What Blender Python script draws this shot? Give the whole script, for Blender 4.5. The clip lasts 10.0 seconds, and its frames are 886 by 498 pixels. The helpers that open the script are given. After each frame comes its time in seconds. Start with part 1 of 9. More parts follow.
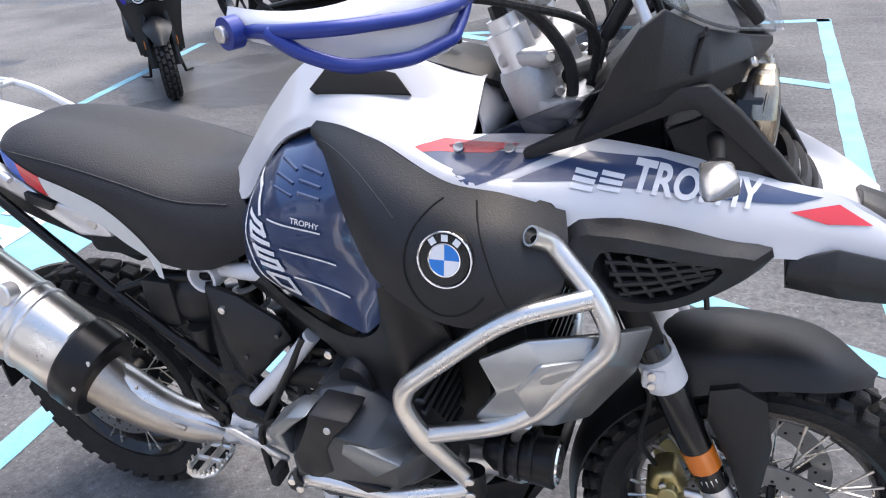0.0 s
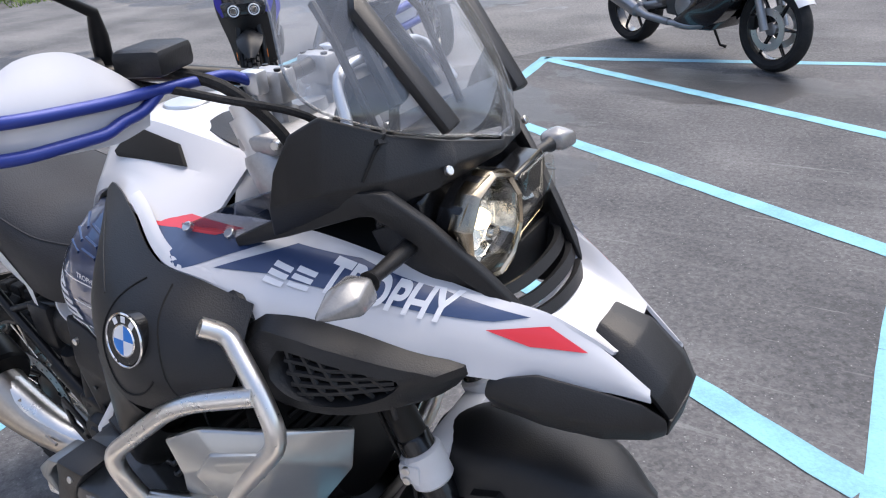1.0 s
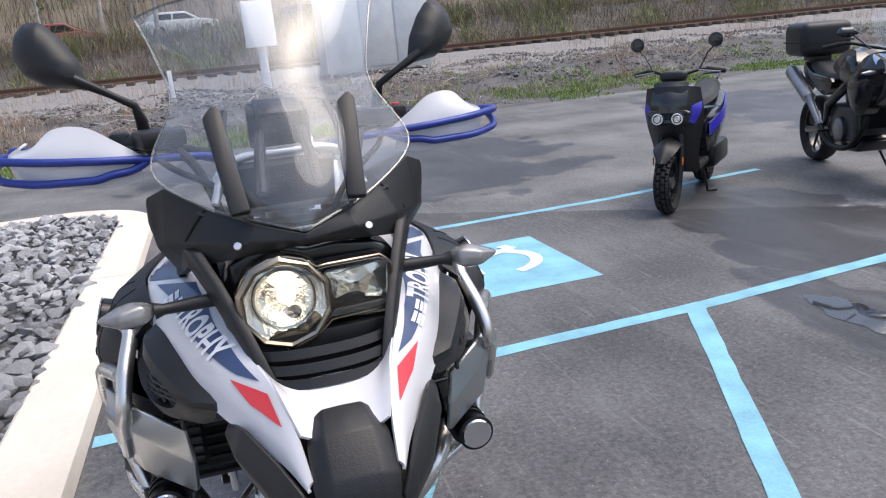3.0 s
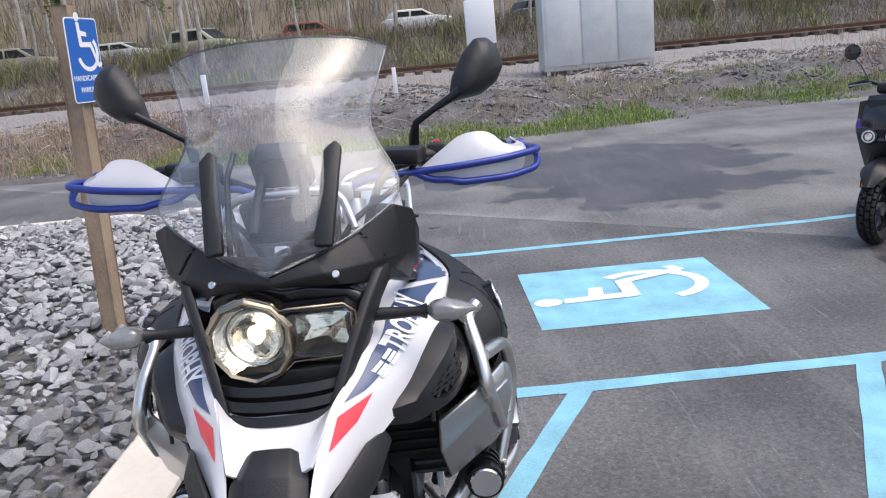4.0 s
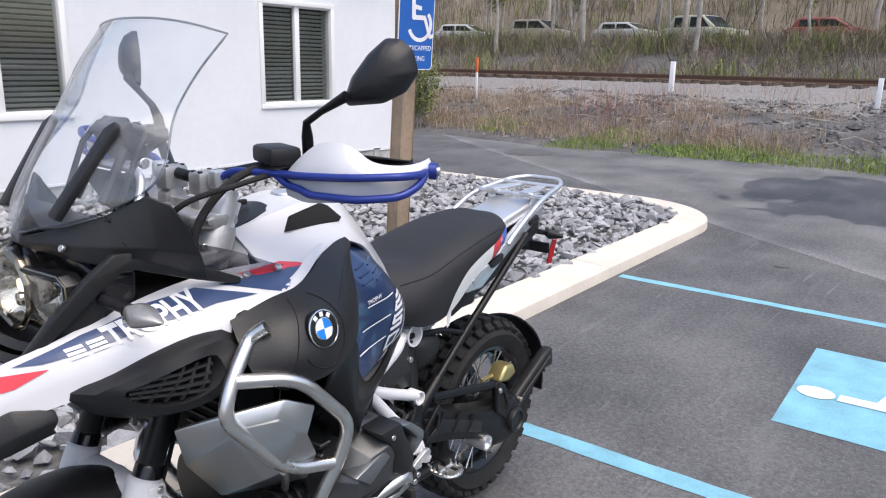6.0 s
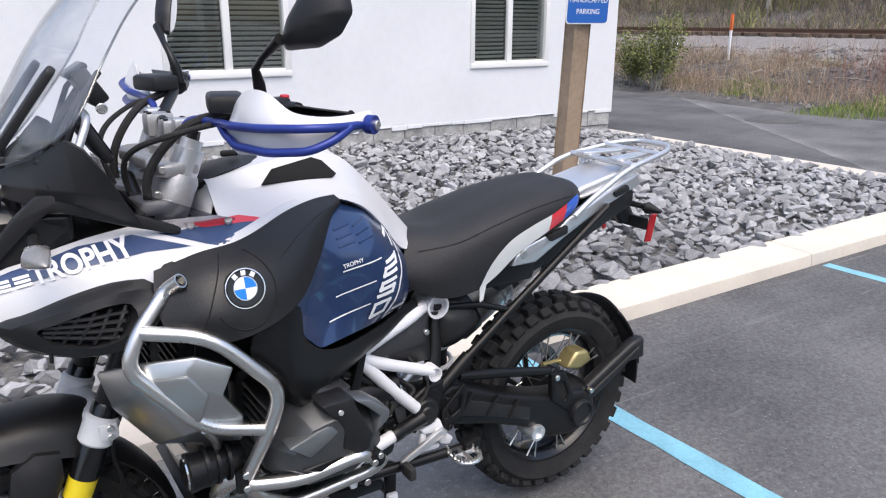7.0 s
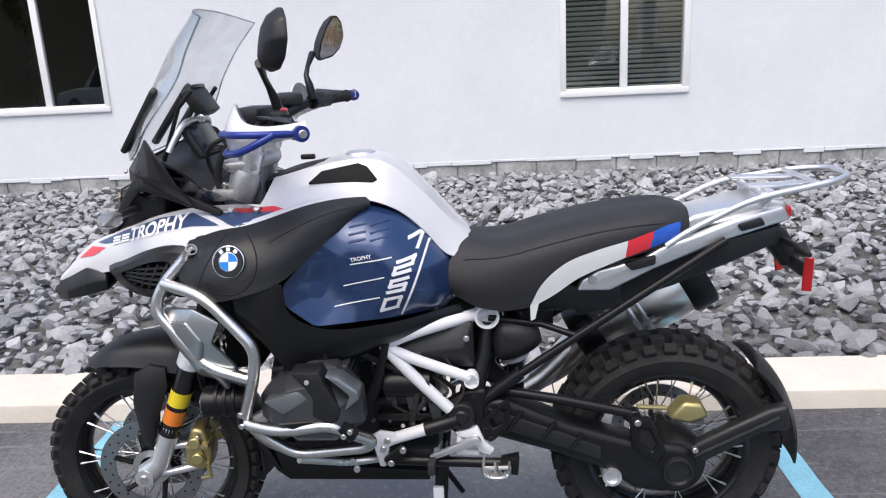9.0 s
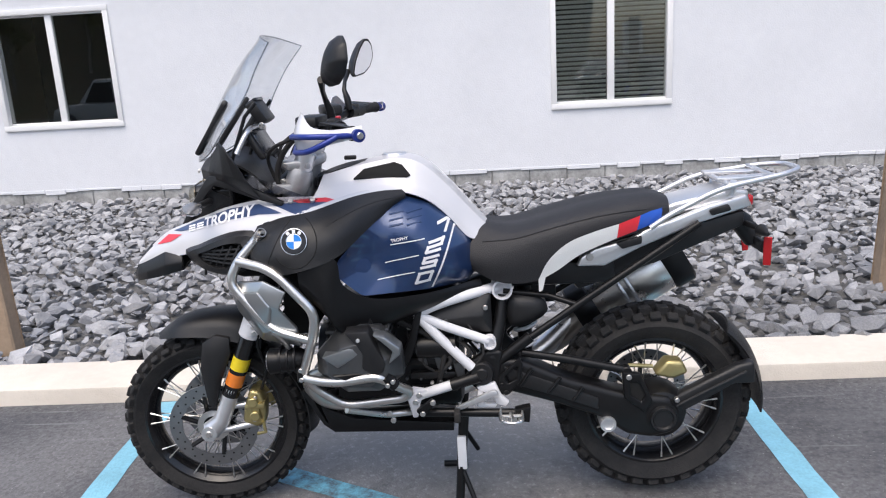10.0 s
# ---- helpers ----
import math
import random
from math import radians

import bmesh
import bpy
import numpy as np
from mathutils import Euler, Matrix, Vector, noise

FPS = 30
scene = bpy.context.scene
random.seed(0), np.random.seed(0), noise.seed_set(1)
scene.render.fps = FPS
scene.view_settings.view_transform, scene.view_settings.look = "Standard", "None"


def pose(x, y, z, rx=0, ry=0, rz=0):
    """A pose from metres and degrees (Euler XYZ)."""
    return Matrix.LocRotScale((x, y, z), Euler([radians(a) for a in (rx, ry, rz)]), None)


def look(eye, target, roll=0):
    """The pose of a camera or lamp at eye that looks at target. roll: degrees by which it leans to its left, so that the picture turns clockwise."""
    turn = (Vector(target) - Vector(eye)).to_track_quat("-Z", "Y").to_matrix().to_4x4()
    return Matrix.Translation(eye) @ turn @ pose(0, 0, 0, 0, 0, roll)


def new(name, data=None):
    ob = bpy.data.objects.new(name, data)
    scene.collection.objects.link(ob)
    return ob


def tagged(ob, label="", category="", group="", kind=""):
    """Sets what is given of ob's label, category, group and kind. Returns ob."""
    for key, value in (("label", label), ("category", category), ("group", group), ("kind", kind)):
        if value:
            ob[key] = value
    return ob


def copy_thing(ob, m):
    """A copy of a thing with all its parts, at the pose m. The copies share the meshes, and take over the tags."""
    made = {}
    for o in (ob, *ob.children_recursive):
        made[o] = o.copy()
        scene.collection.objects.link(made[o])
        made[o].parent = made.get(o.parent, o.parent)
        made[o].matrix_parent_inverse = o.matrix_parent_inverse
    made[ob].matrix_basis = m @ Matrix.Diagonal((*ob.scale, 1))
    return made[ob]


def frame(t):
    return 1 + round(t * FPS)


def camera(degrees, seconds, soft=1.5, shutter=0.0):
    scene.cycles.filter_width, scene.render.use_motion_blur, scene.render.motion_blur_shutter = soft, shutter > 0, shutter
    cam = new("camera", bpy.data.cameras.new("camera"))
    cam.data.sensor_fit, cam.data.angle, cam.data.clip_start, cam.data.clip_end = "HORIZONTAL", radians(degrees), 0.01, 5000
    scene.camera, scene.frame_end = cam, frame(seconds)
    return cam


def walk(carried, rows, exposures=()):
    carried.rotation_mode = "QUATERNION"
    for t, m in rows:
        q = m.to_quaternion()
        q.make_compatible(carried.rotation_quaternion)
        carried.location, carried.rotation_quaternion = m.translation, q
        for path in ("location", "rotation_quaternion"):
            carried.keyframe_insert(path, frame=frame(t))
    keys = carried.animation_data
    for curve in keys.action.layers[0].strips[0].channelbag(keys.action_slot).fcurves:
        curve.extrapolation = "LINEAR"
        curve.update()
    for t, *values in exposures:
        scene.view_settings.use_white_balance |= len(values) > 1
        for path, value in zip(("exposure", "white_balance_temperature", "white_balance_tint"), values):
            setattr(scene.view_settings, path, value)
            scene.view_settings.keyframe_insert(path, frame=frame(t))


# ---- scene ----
cam = camera(61.1, 10.0, soft=1.15)
PATH = [
    (0, (0.653, -1.155, 1.499), (-0.032, 0.462, 0.543), -6.0),
    (0.5, (0.881, -1.009, 1.488), (0.081, 0.574, 0.565), -5.8),
    (1, (1.162, -0.837, 1.544), (0.146, 0.629, 0.639), -5.8),
    (1.5, (1.497, -0.77, 1.586), (0.233, 0.535, 0.749), -6.0),
    (2, (1.606, -0.607, 1.504), (0.099, 0.483, 0.767), -5.9),
    (2.5, (1.702, -0.371, 1.483), (-0.018, 0.452, 0.88), -5.9),
    (2.7, (1.809, -0.255, 1.486), (0.022, 0.439, 0.918), -5.8),
    (3.8, (1.909, 0.221, 1.528), (-0.024, 0.31, 1.024), -5.6),
    (4, (1.893, 0.323, 1.545), (-0.044, 0.271, 1.048), -5.7),
    (4.5, (1.847, 0.639, 1.53), (-0.048, 0.218, 1.048), -5.8),
    (5, (1.737, 0.894, 1.519), (-0.097, 0.255, 1.04), -3.3),
    (5.2, (1.647, 0.993, 1.498), (-0.161, 0.277, 1.03), -1.9),
    (6.3, (1.155, 1.523, 1.541), (-0.247, 0.19, 1.031), 1.0),
    (6.5, (1.061, 1.594, 1.534), (-0.236, 0.167, 1.004), 0.6),
    (7, (0.743, 1.663, 1.499), (-0.317, 0.07, 0.916), 0.2),
    (7.5, (0.415, 1.815, 1.478), (-0.371, 0.078, 0.874), -0.4),
    (8, (0.133, 1.88, 1.494), (-0.336, 0.027, 0.906), -1.2),
    (8.5, (-0.106, 1.863, 1.475), (-0.222, -0.057, 0.925), -1.9),
    (9, (-0.279, 2.012, 1.473), (-0.145, 0.083, 0.962), -2.9),
    (9.5, (-0.241, 2.216, 1.481), (-0.074, 0.284, 0.993), -3.5),
    (10, (-0.197, 2.417, 1.488), (-0.094, 0.477, 1.011), -3.2),
]
walk(cam, [(t, look(eye, target, roll)) for t, eye, target, roll in PATH], [(0.0, 1.5), (0.5, 1.36), (1.0, 1.19), (1.8, 1.06), (2.5, 0.95), (6.5, 0.91), (7.5, 0.94), (8.5, 0.9), (10.0, 0.84)])

# ---- world and light ----
SUN_EL, SUN_AZ = radians(64), radians(75)
world = bpy.data.worlds.new("overcast_sky")
scene.world = world
world.use_nodes = True
wt = world.node_tree
sky = wt.nodes.new("ShaderNodeTexSky")
sky.sky_type, sky.sun_disc, sky.sun_elevation, sky.sun_rotation = "NISHITA", False, SUN_EL, radians(15)
sky.air_density, sky.dust_density, sky.ozone_density = 1.0, 4.0, 1.0
wt.links.new(sky.outputs[0], wt.nodes["Background"].inputs[0])
wt.nodes["Background"].inputs[1].default_value = 0.15
sun_data = bpy.data.lights.new("sun", "SUN")
sun_data.energy, sun_data.angle, sun_data.color = 0.8, radians(60), (1.0, 0.96, 0.9)
sun = new("sun", sun_data)
sun.matrix_world = look((0, 0, 20), (0 - math.cos(SUN_AZ) * 10, 0 - math.sin(SUN_AZ) * 10, 20 - 20.5))


# ---- mesh tools ----
def mesh_of(verts, faces, smooth=40, mats=None):
    me = bpy.data.meshes.new("mesh")
    me.from_pydata([tuple(v) for v in verts], [], [tuple(f) for f in faces])
    me.validate()
    bm = bmesh.new()
    bm.from_mesh(me)
    bmesh.ops.recalc_face_normals(bm, faces=bm.faces)
    bm.to_mesh(me)
    bm.free()
    if smooth:
        me.shade_smooth()
        me.set_sharp_from_angle(angle=radians(smooth))
    return me


def put(name, me, mat, parent=None, label="", at=None):
    ob = new(name, me)
    if mat is not None and not me.materials:
        me.materials.append(mat)
    if parent is not None:
        ob.parent = parent
    if at is not None:
        ob.matrix_basis = at
    if label:
        ob["label"] = label
    return ob


def part(name, vf, mat, parent=None, label="", smooth=40, both=False, at=None):
    """One mesh object from (verts, faces); both: a mirrored twin across the middle plane too."""
    ob = put(name, mesh_of(*vf, smooth), mat, parent, label, at)
    if both:
        v, f = vf
        put(name, mesh_of([(x, -y, z) for x, y, z in v], [tuple(reversed(q)) for q in f], smooth), mat, parent, label, at)
    return ob


def join(*parts):
    verts, faces = [], []
    for v, f in parts:
        n = len(verts)
        verts += [tuple(p) for p in v]
        faces += [tuple(i + n for i in q) for q in f]
    return verts, faces


def moved(vf, m):
    return [tuple(m @ Vector(p)) for p in vf[0]], vf[1]


def mirrored(vf):
    return [(x, -y, z) for x, y, z in vf[0]], [tuple(reversed(q)) for q in vf[1]]


def box(lo, hi, bevel=0.0, seg=2):
    bm = bmesh.new()
    bmesh.ops.create_cube(bm, size=1)
    for v in bm.verts:
        v.co = Vector([lo[k] + (v.co[k] + 0.5) * (hi[k] - lo[k]) for k in range(3)])
    return bevelled(bm, bevel, seg)


def bevelled(bm, bevel, seg=2, angle=20):
    if bevel:
        edges = [e for e in bm.edges if len(e.link_faces) == 2 and e.calc_face_angle() > radians(angle)]
        bmesh.ops.bevel(bm, geom=edges, offset=bevel, segments=seg, profile=0.5, affect="EDGES", clamp_overlap=True)
    bm.verts.ensure_lookup_table()
    out = [tuple(v.co) for v in bm.verts], [tuple(v.index for v in f.verts) for f in bm.faces]
    bm.verts.index_update()
    out = [tuple(v.co) for v in bm.verts], [tuple(v.index for v in f.verts) for f in bm.faces]
    bm.free()
    return out


def slab(outline, y0, y1, bevel=0.004, seg=2, axis="y"):
    """A flat outline drawn in two axes, given a thickness along the third."""
    def p(a, b, c):
        return {"y": (a, c, b), "x": (c, a, b), "z": (a, b, c)}[axis]
    bm = bmesh.new()
    lo = [bm.verts.new(p(a, b, y0)) for a, b in outline]
    hi = [bm.verts.new(p(a, b, y1)) for a, b in outline]
    n = len(outline)
    bm.faces.new(lo)
    bm.faces.new(list(reversed(hi)))
    for i in range(n):
        bm.faces.new((lo[i], hi[i], hi[(i + 1) % n], lo[(i + 1) % n]))
    bmesh.ops.recalc_face_normals(bm, faces=bm.faces)
    return bevelled(bm, bevel, seg)


def spline(pts, n, closed=False):
    """n points along a smooth curve through pts."""
    P = [Vector(p) for p in pts]
    m = len(P)
    if m == 2:
        return [P[0].lerp(P[1], i / (n - 1)) for i in range(n)]
    seg = m if closed else m - 1
    L = [(P[(i + 1) % m] - P[i]).length for i in range(seg)]
    total, out = sum(L), []
    for k in range(n):
        s = total * k / (n if closed else n - 1)
        i = 0
        while i < seg - 1 and s > L[i]:
            s -= L[i]
            i += 1
        u = min(s / max(L[i], 1e-9), 1.0)
        a, b = P[i], P[(i + 1) % m]
        p0 = P[(i - 1) % m] if closed or i else a + (a - b)
        p3 = P[(i + 2) % m] if closed or i + 2 < m else b + (b - a)
        l0, l1, l2 = max((a - p0).length, 1e-6), max(L[i], 1e-6), max((p3 - b).length, 1e-6)
        t0 = ((a - p0) / l0 * l1 + (b - a)) / 2 * 1.0
        t1 = ((p3 - b) / l2 * l1 + (b - a)) / 2 * 1.0
        h = (2 * u**3 - 3 * u**2 + 1, u**3 - 2 * u**2 + u, -2 * u**3 + 3 * u**2, u**3 - u**2)
        out.append(a * h[0] + t0 * h[1] + b * h[2] + t1 * h[3])
    return out


def fillet(pts, r, n=5):
    """A polyline whose corners are rounded to about radius r."""
    P = [Vector(p) for p in pts]
    out = [P[0]]
    for a, b, c in zip(P, P[1:], P[2:]):
        u, v = (a - b), (c - b)
        d = min(r, u.length * 0.45, v.length * 0.45)
        p, q = b + u.normalized() * d, b + v.normalized() * d
        for k in range(n + 1):
            s = k / n
            out.append(p * (1 - s) ** 2 + b * 2 * s * (1 - s) + q * s * s)
    out.append(P[-1])
    return out


def tube(pts, r, seg=12, bend=0.0, cap=True, hollow=0.0, closed=False):
    """A round bar along pts; r may be a list with a radius for each point."""
    P = fillet(pts, bend) if bend else [Vector(p) for p in pts]
    R = r if isinstance(r, (list, tuple)) else [r] * len(P)
    m = len(P)
    verts, faces = [], []
    t = (P[1] - P[0]).normalized()
    side = t.orthogonal().normalized()
    for i, p in enumerate(P):
        if closed:
            t2 = (P[(i + 1) % m] - P[i - 1]).normalized()
        else:
            t2 = ((P[min(i + 1, m - 1)] - p).normalized() + (p - P[max(i - 1, 0)]).normalized()).normalized()
        side = (side - t2 * side.dot(t2)).normalized()
        up = t2.cross(side)
        for k in range(seg):
            a = 2 * math.pi * k / seg
            verts.append(p + (side * math.cos(a) + up * math.sin(a)) * R[i])
    for i in range(m if closed else m - 1):
        for k in range(seg):
            j = (i + 1) % m
            faces.append((i * seg + k, i * seg + (k + 1) % seg, j * seg + (k + 1) % seg, j * seg + k))
    if closed:
        return verts, faces
    for end, base in ((0, 0), (m - 1, (m - 1) * seg)):
        ring = [base + k for k in range(seg)]
        if hollow:
            c, d = P[end], (P[1] - P[0]) if end == 0 else (P[-2] - P[-1])
            d = d.normalized() * hollow * 3
            n0 = len(verts)
            verts += [c + (verts[q] - c) * 0.8 for q in ring]
            verts += [c + d + (verts[q] - c) * 0.8 for q in ring]
            for k in range(seg):
                j = (k + 1) % seg
                faces.append((ring[k], ring[j], n0 + j, n0 + k))
                faces.append((n0 + k, n0 + j, n0 + seg + j, n0 + seg + k))
            faces.append(tuple(n0 + seg + k for k in range(seg)))
        elif cap:
            faces.append(tuple(ring))
    return verts, faces


def lathe(profile, axis="y", centre=(0, 0, 0), seg=48, closed=False):
    """profile: rows of (radius, along the axis), turned about an axis through centre."""
    verts, faces, n = [], [], len(profile)
    c = Vector(centre)
    for k in range(seg):
        a = 2 * math.pi * k / seg
        for r, h in profile:
            u, v = r * math.cos(a), r * math.sin(a)
            verts.append(c + Vector({"y": (u, h, v), "x": (h, u, v), "z": (u, v, h)}[axis]))
    for k in range(seg):
        j = (k + 1) % seg
        for i in range(n if closed else n - 1):
            faces.append((k * n + i, j * n + i, j * n + (i + 1) % n, k * n + (i + 1) % n))
    if not closed:
        for i in (0, n - 1):
            if profile[i][0] > 1e-5:
                faces.append(tuple(k * n + i for k in range(seg)))
    return verts, faces


def rod(a, b, r, seg=12):
    return tube([a, b], r, seg)


def disc(c, n, r, thick, seg=20, bevel=0.15):
    """A round button at c that faces along n."""
    n = Vector(n).normalized()
    c = Vector(c)
    b = min(thick * 0.5, r * bevel)
    return tube([c - n * thick, c - n * b, c], [r, r, r - b], seg)


def loft(rails, nu=24, nv=12, thick=0.006, smooth_across=True):
    """A skin over rails (3D polylines that run the same way), with a thickness inwards."""
    rows = [spline(r, nu) for r in rails]
    cols = []
    for i in range(nu):
        line = [row[i] for row in rows]
        cols.append(spline(line, nv) if smooth_across or len(line) == 2 else [p for a, b in zip(line, line[1:]) for p in [a.lerp(b, k / 4) for k in range(4)]] + [line[-1]])
    m = len(cols[0])
    V = np.array([[tuple(p) for p in c] for c in cols])
    du, dv = np.gradient(V, axis=0), np.gradient(V, axis=1)
    N = np.cross(du, dv)
    N /= np.linalg.norm(N, axis=2, keepdims=True) + 1e-12
    W = V - N * thick
    verts = [tuple(p) for p in V.reshape(-1, 3)] + [tuple(p) for p in W.reshape(-1, 3)]
    o, faces = nu * m, []
    for i in range(nu - 1):
        for j in range(m - 1):
            q = (i * m + j, (i + 1) * m + j, (i + 1) * m + j + 1, i * m + j + 1)
            faces += [q, tuple(o + k for k in reversed(q))]
    rim = [i * m for i in range(nu)] + [(nu - 1) * m + j for j in range(1, m)] + [i * m + m - 1 for i in range(nu - 2, -1, -1)] + [j for j in range(m - 2, 0, -1)]
    for a, b in zip(rim, rim[1:] + rim[:1]):
        faces.append((a, o + a, o + b, b))
    return verts, faces


def puff(outline, centre, depth=0.02, rings=6, power=2.5, round_n=0):
    """A domed panel: a rim of 3D points, a crown at centre, and a skirt that goes depth inwards (towards y = 0)."""
    out = [Vector(p) for p in outline]
    if round_n:
        out = spline(outline, round_n, closed=True)
    c, n = Vector(centre), len(out)
    verts, faces = [], []
    sgn = 1 if c.y >= 0 else -1
    for p in out:
        verts.append((p.x, p.y - sgn * depth, p.z))
    for p in out:
        verts.append(tuple(p))
    for k in range(1, rings):
        s = 1 - k / rings
        for p in out:
            w = s**power
            verts.append((c.x + (p.x - c.x) * s, c.y + (p.y - c.y) * w, c.z + (p.z - c.z) * s))
    verts.append(tuple(c))
    for r in range(rings):
        for i in range(n):
            j = (i + 1) % n
            faces.append((r * n + i, r * n + j, (r + 1) * n + j, (r + 1) * n + i))
    last = rings * n
    for i in range(n):
        faces.append((last + i, last + (i + 1) % n, len(verts) - 1))
    faces.append(tuple(range(n)))
    return verts, faces


def words(text, size, m, mat, parent, name="lettering", label="", depth=0.0008, squeeze=1.0):
    cu = bpy.data.curves.new("letters", "FONT")
    cu.body, cu.size, cu.extrude, cu.align_x, cu.align_y = text, size, depth, "CENTER", "CENTER"
    tmp = new("tmp", cu)
    me = bpy.data.meshes.new_from_object(tmp.evaluated_get(bpy.context.evaluated_depsgraph_get()))
    bpy.data.objects.remove(tmp)
    me.transform(m @ Matrix.Diagonal((squeeze, 1, 1, 1)))
    return put(name, me, mat, parent, label)


# ---- materials ----
def material(name, colour, rough=0.5, metal=0.0, spot=None, scale=8.0, amount=0.5, bump=0.0, bump_scale=60.0, rough_vary=0.0,
             coat=0.0, fine=None, random_tint=0.0, spec=0.5):
    """A base colour mottled towards spot by noise at two scales, with fine relief."""
    mt = bpy.data.materials.new(name)
    mt.use_nodes = True
    nt = mt.node_tree
    N, L = nt.nodes, nt.links
    b = N["Principled BSDF"]
    b.inputs["Roughness"].default_value, b.inputs["Metallic"].default_value = rough, metal
    b.inputs["Coat Weight"].default_value = coat
    b.inputs["Coat Roughness"].default_value = 0.06
    b.inputs["Specular IOR Level"].default_value = spec
    co = N.new("ShaderNodeTexCoord")
    spot = spot or tuple(c * 0.75 for c in colour)
    big, small = N.new("ShaderNodeTexNoise"), N.new("ShaderNodeTexNoise")
    big.inputs["Scale"].default_value, small.inputs["Scale"].default_value = scale, fine or scale * 9
    big.inputs["Detail"].default_value = small.inputs["Detail"].default_value = 5
    L.new(co.outputs["Object"], big.inputs["Vector"])
    L.new(co.outputs["Object"], small.inputs["Vector"])
    add = N.new("ShaderNodeMath")
    add.operation = "MULTIPLY_ADD"
    L.new(small.outputs["Fac"], add.inputs[0])
    add.inputs[1].default_value = 0.5
    L.new(big.outputs["Fac"], add.inputs[2])
    ramp = N.new("ShaderNodeMapRange")
    ramp.inputs["From Min"].default_value, ramp.inputs["From Max"].default_value = 0.55, 1.0
    ramp.inputs["To Max"].default_value = amount
    L.new(add.outputs[0], ramp.inputs["Value"])
    mix = N.new("ShaderNodeMix")
    mix.data_type = "RGBA"
    mix.inputs["A"].default_value, mix.inputs["B"].default_value = (*colour, 1), (*spot, 1)
    L.new(ramp.outputs[0], mix.inputs["Factor"])
    last = mix.outputs["Result"]
    if random_tint:
        info = N.new("ShaderNodeNewGeometry")
        hsv = N.new("ShaderNodeHueSaturation")
        rr = N.new("ShaderNodeMapRange")
        rr.inputs["To Min"].default_value, rr.inputs["To Max"].default_value = 1 - random_tint, 1 + random_tint
        oi = N.new("ShaderNodeObjectInfo")
        sm = N.new("ShaderNodeMath")
        sm.operation = "ADD"
        L.new(info.outputs["Random Per Island"], sm.inputs[0])
        L.new(oi.outputs["Random"], sm.inputs[1])
        fr = N.new("ShaderNodeMath")
        fr.operation = "FRACT"
        L.new(sm.outputs[0], fr.inputs[0])
        L.new(fr.outputs[0], rr.inputs["Value"])
        L.new(rr.outputs[0], hsv.inputs["Value"])
        L.new(last, hsv.inputs["Color"])
        last = hsv.outputs["Color"]
    L.new(last, b.inputs["Base Color"])
    if rough_vary:
        r2 = N.new("ShaderNodeMapRange")
        r2.inputs["From Min"].default_value, r2.inputs["From Max"].default_value = 0.5, 1.1
        r2.inputs["To Min"].default_value, r2.inputs["To Max"].default_value = rough - rough_vary, rough + rough_vary
        L.new(add.outputs[0], r2.inputs["Value"])
        L.new(r2.outputs[0], b.inputs["Roughness"])
    if bump:
        n3 = N.new("ShaderNodeTexNoise")
        n3.inputs["Scale"].default_value, n3.inputs["Detail"].default_value = bump_scale, 4
        L.new(co.outputs["Object"], n3.inputs["Vector"])
        bp = N.new("ShaderNodeBump")
        bp.inputs["Strength"].default_value, bp.inputs["Distance"].default_value = bump, 0.01
        L.new(n3.outputs["Fac"], bp.inputs["Height"])
        L.new(bp.outputs[0], b.inputs["Normal"])
    return mt


def glow(name, colour, strength):
    mt = bpy.data.materials.new(name)
    mt.use_nodes = True
    b = mt.node_tree.nodes["Principled BSDF"]
    b.inputs["Base Color"].default_value = (*colour, 1)
    b.inputs["Emission Color"].default_value, b.inputs["Emission Strength"].default_value = (*colour, 1), strength
    return mt


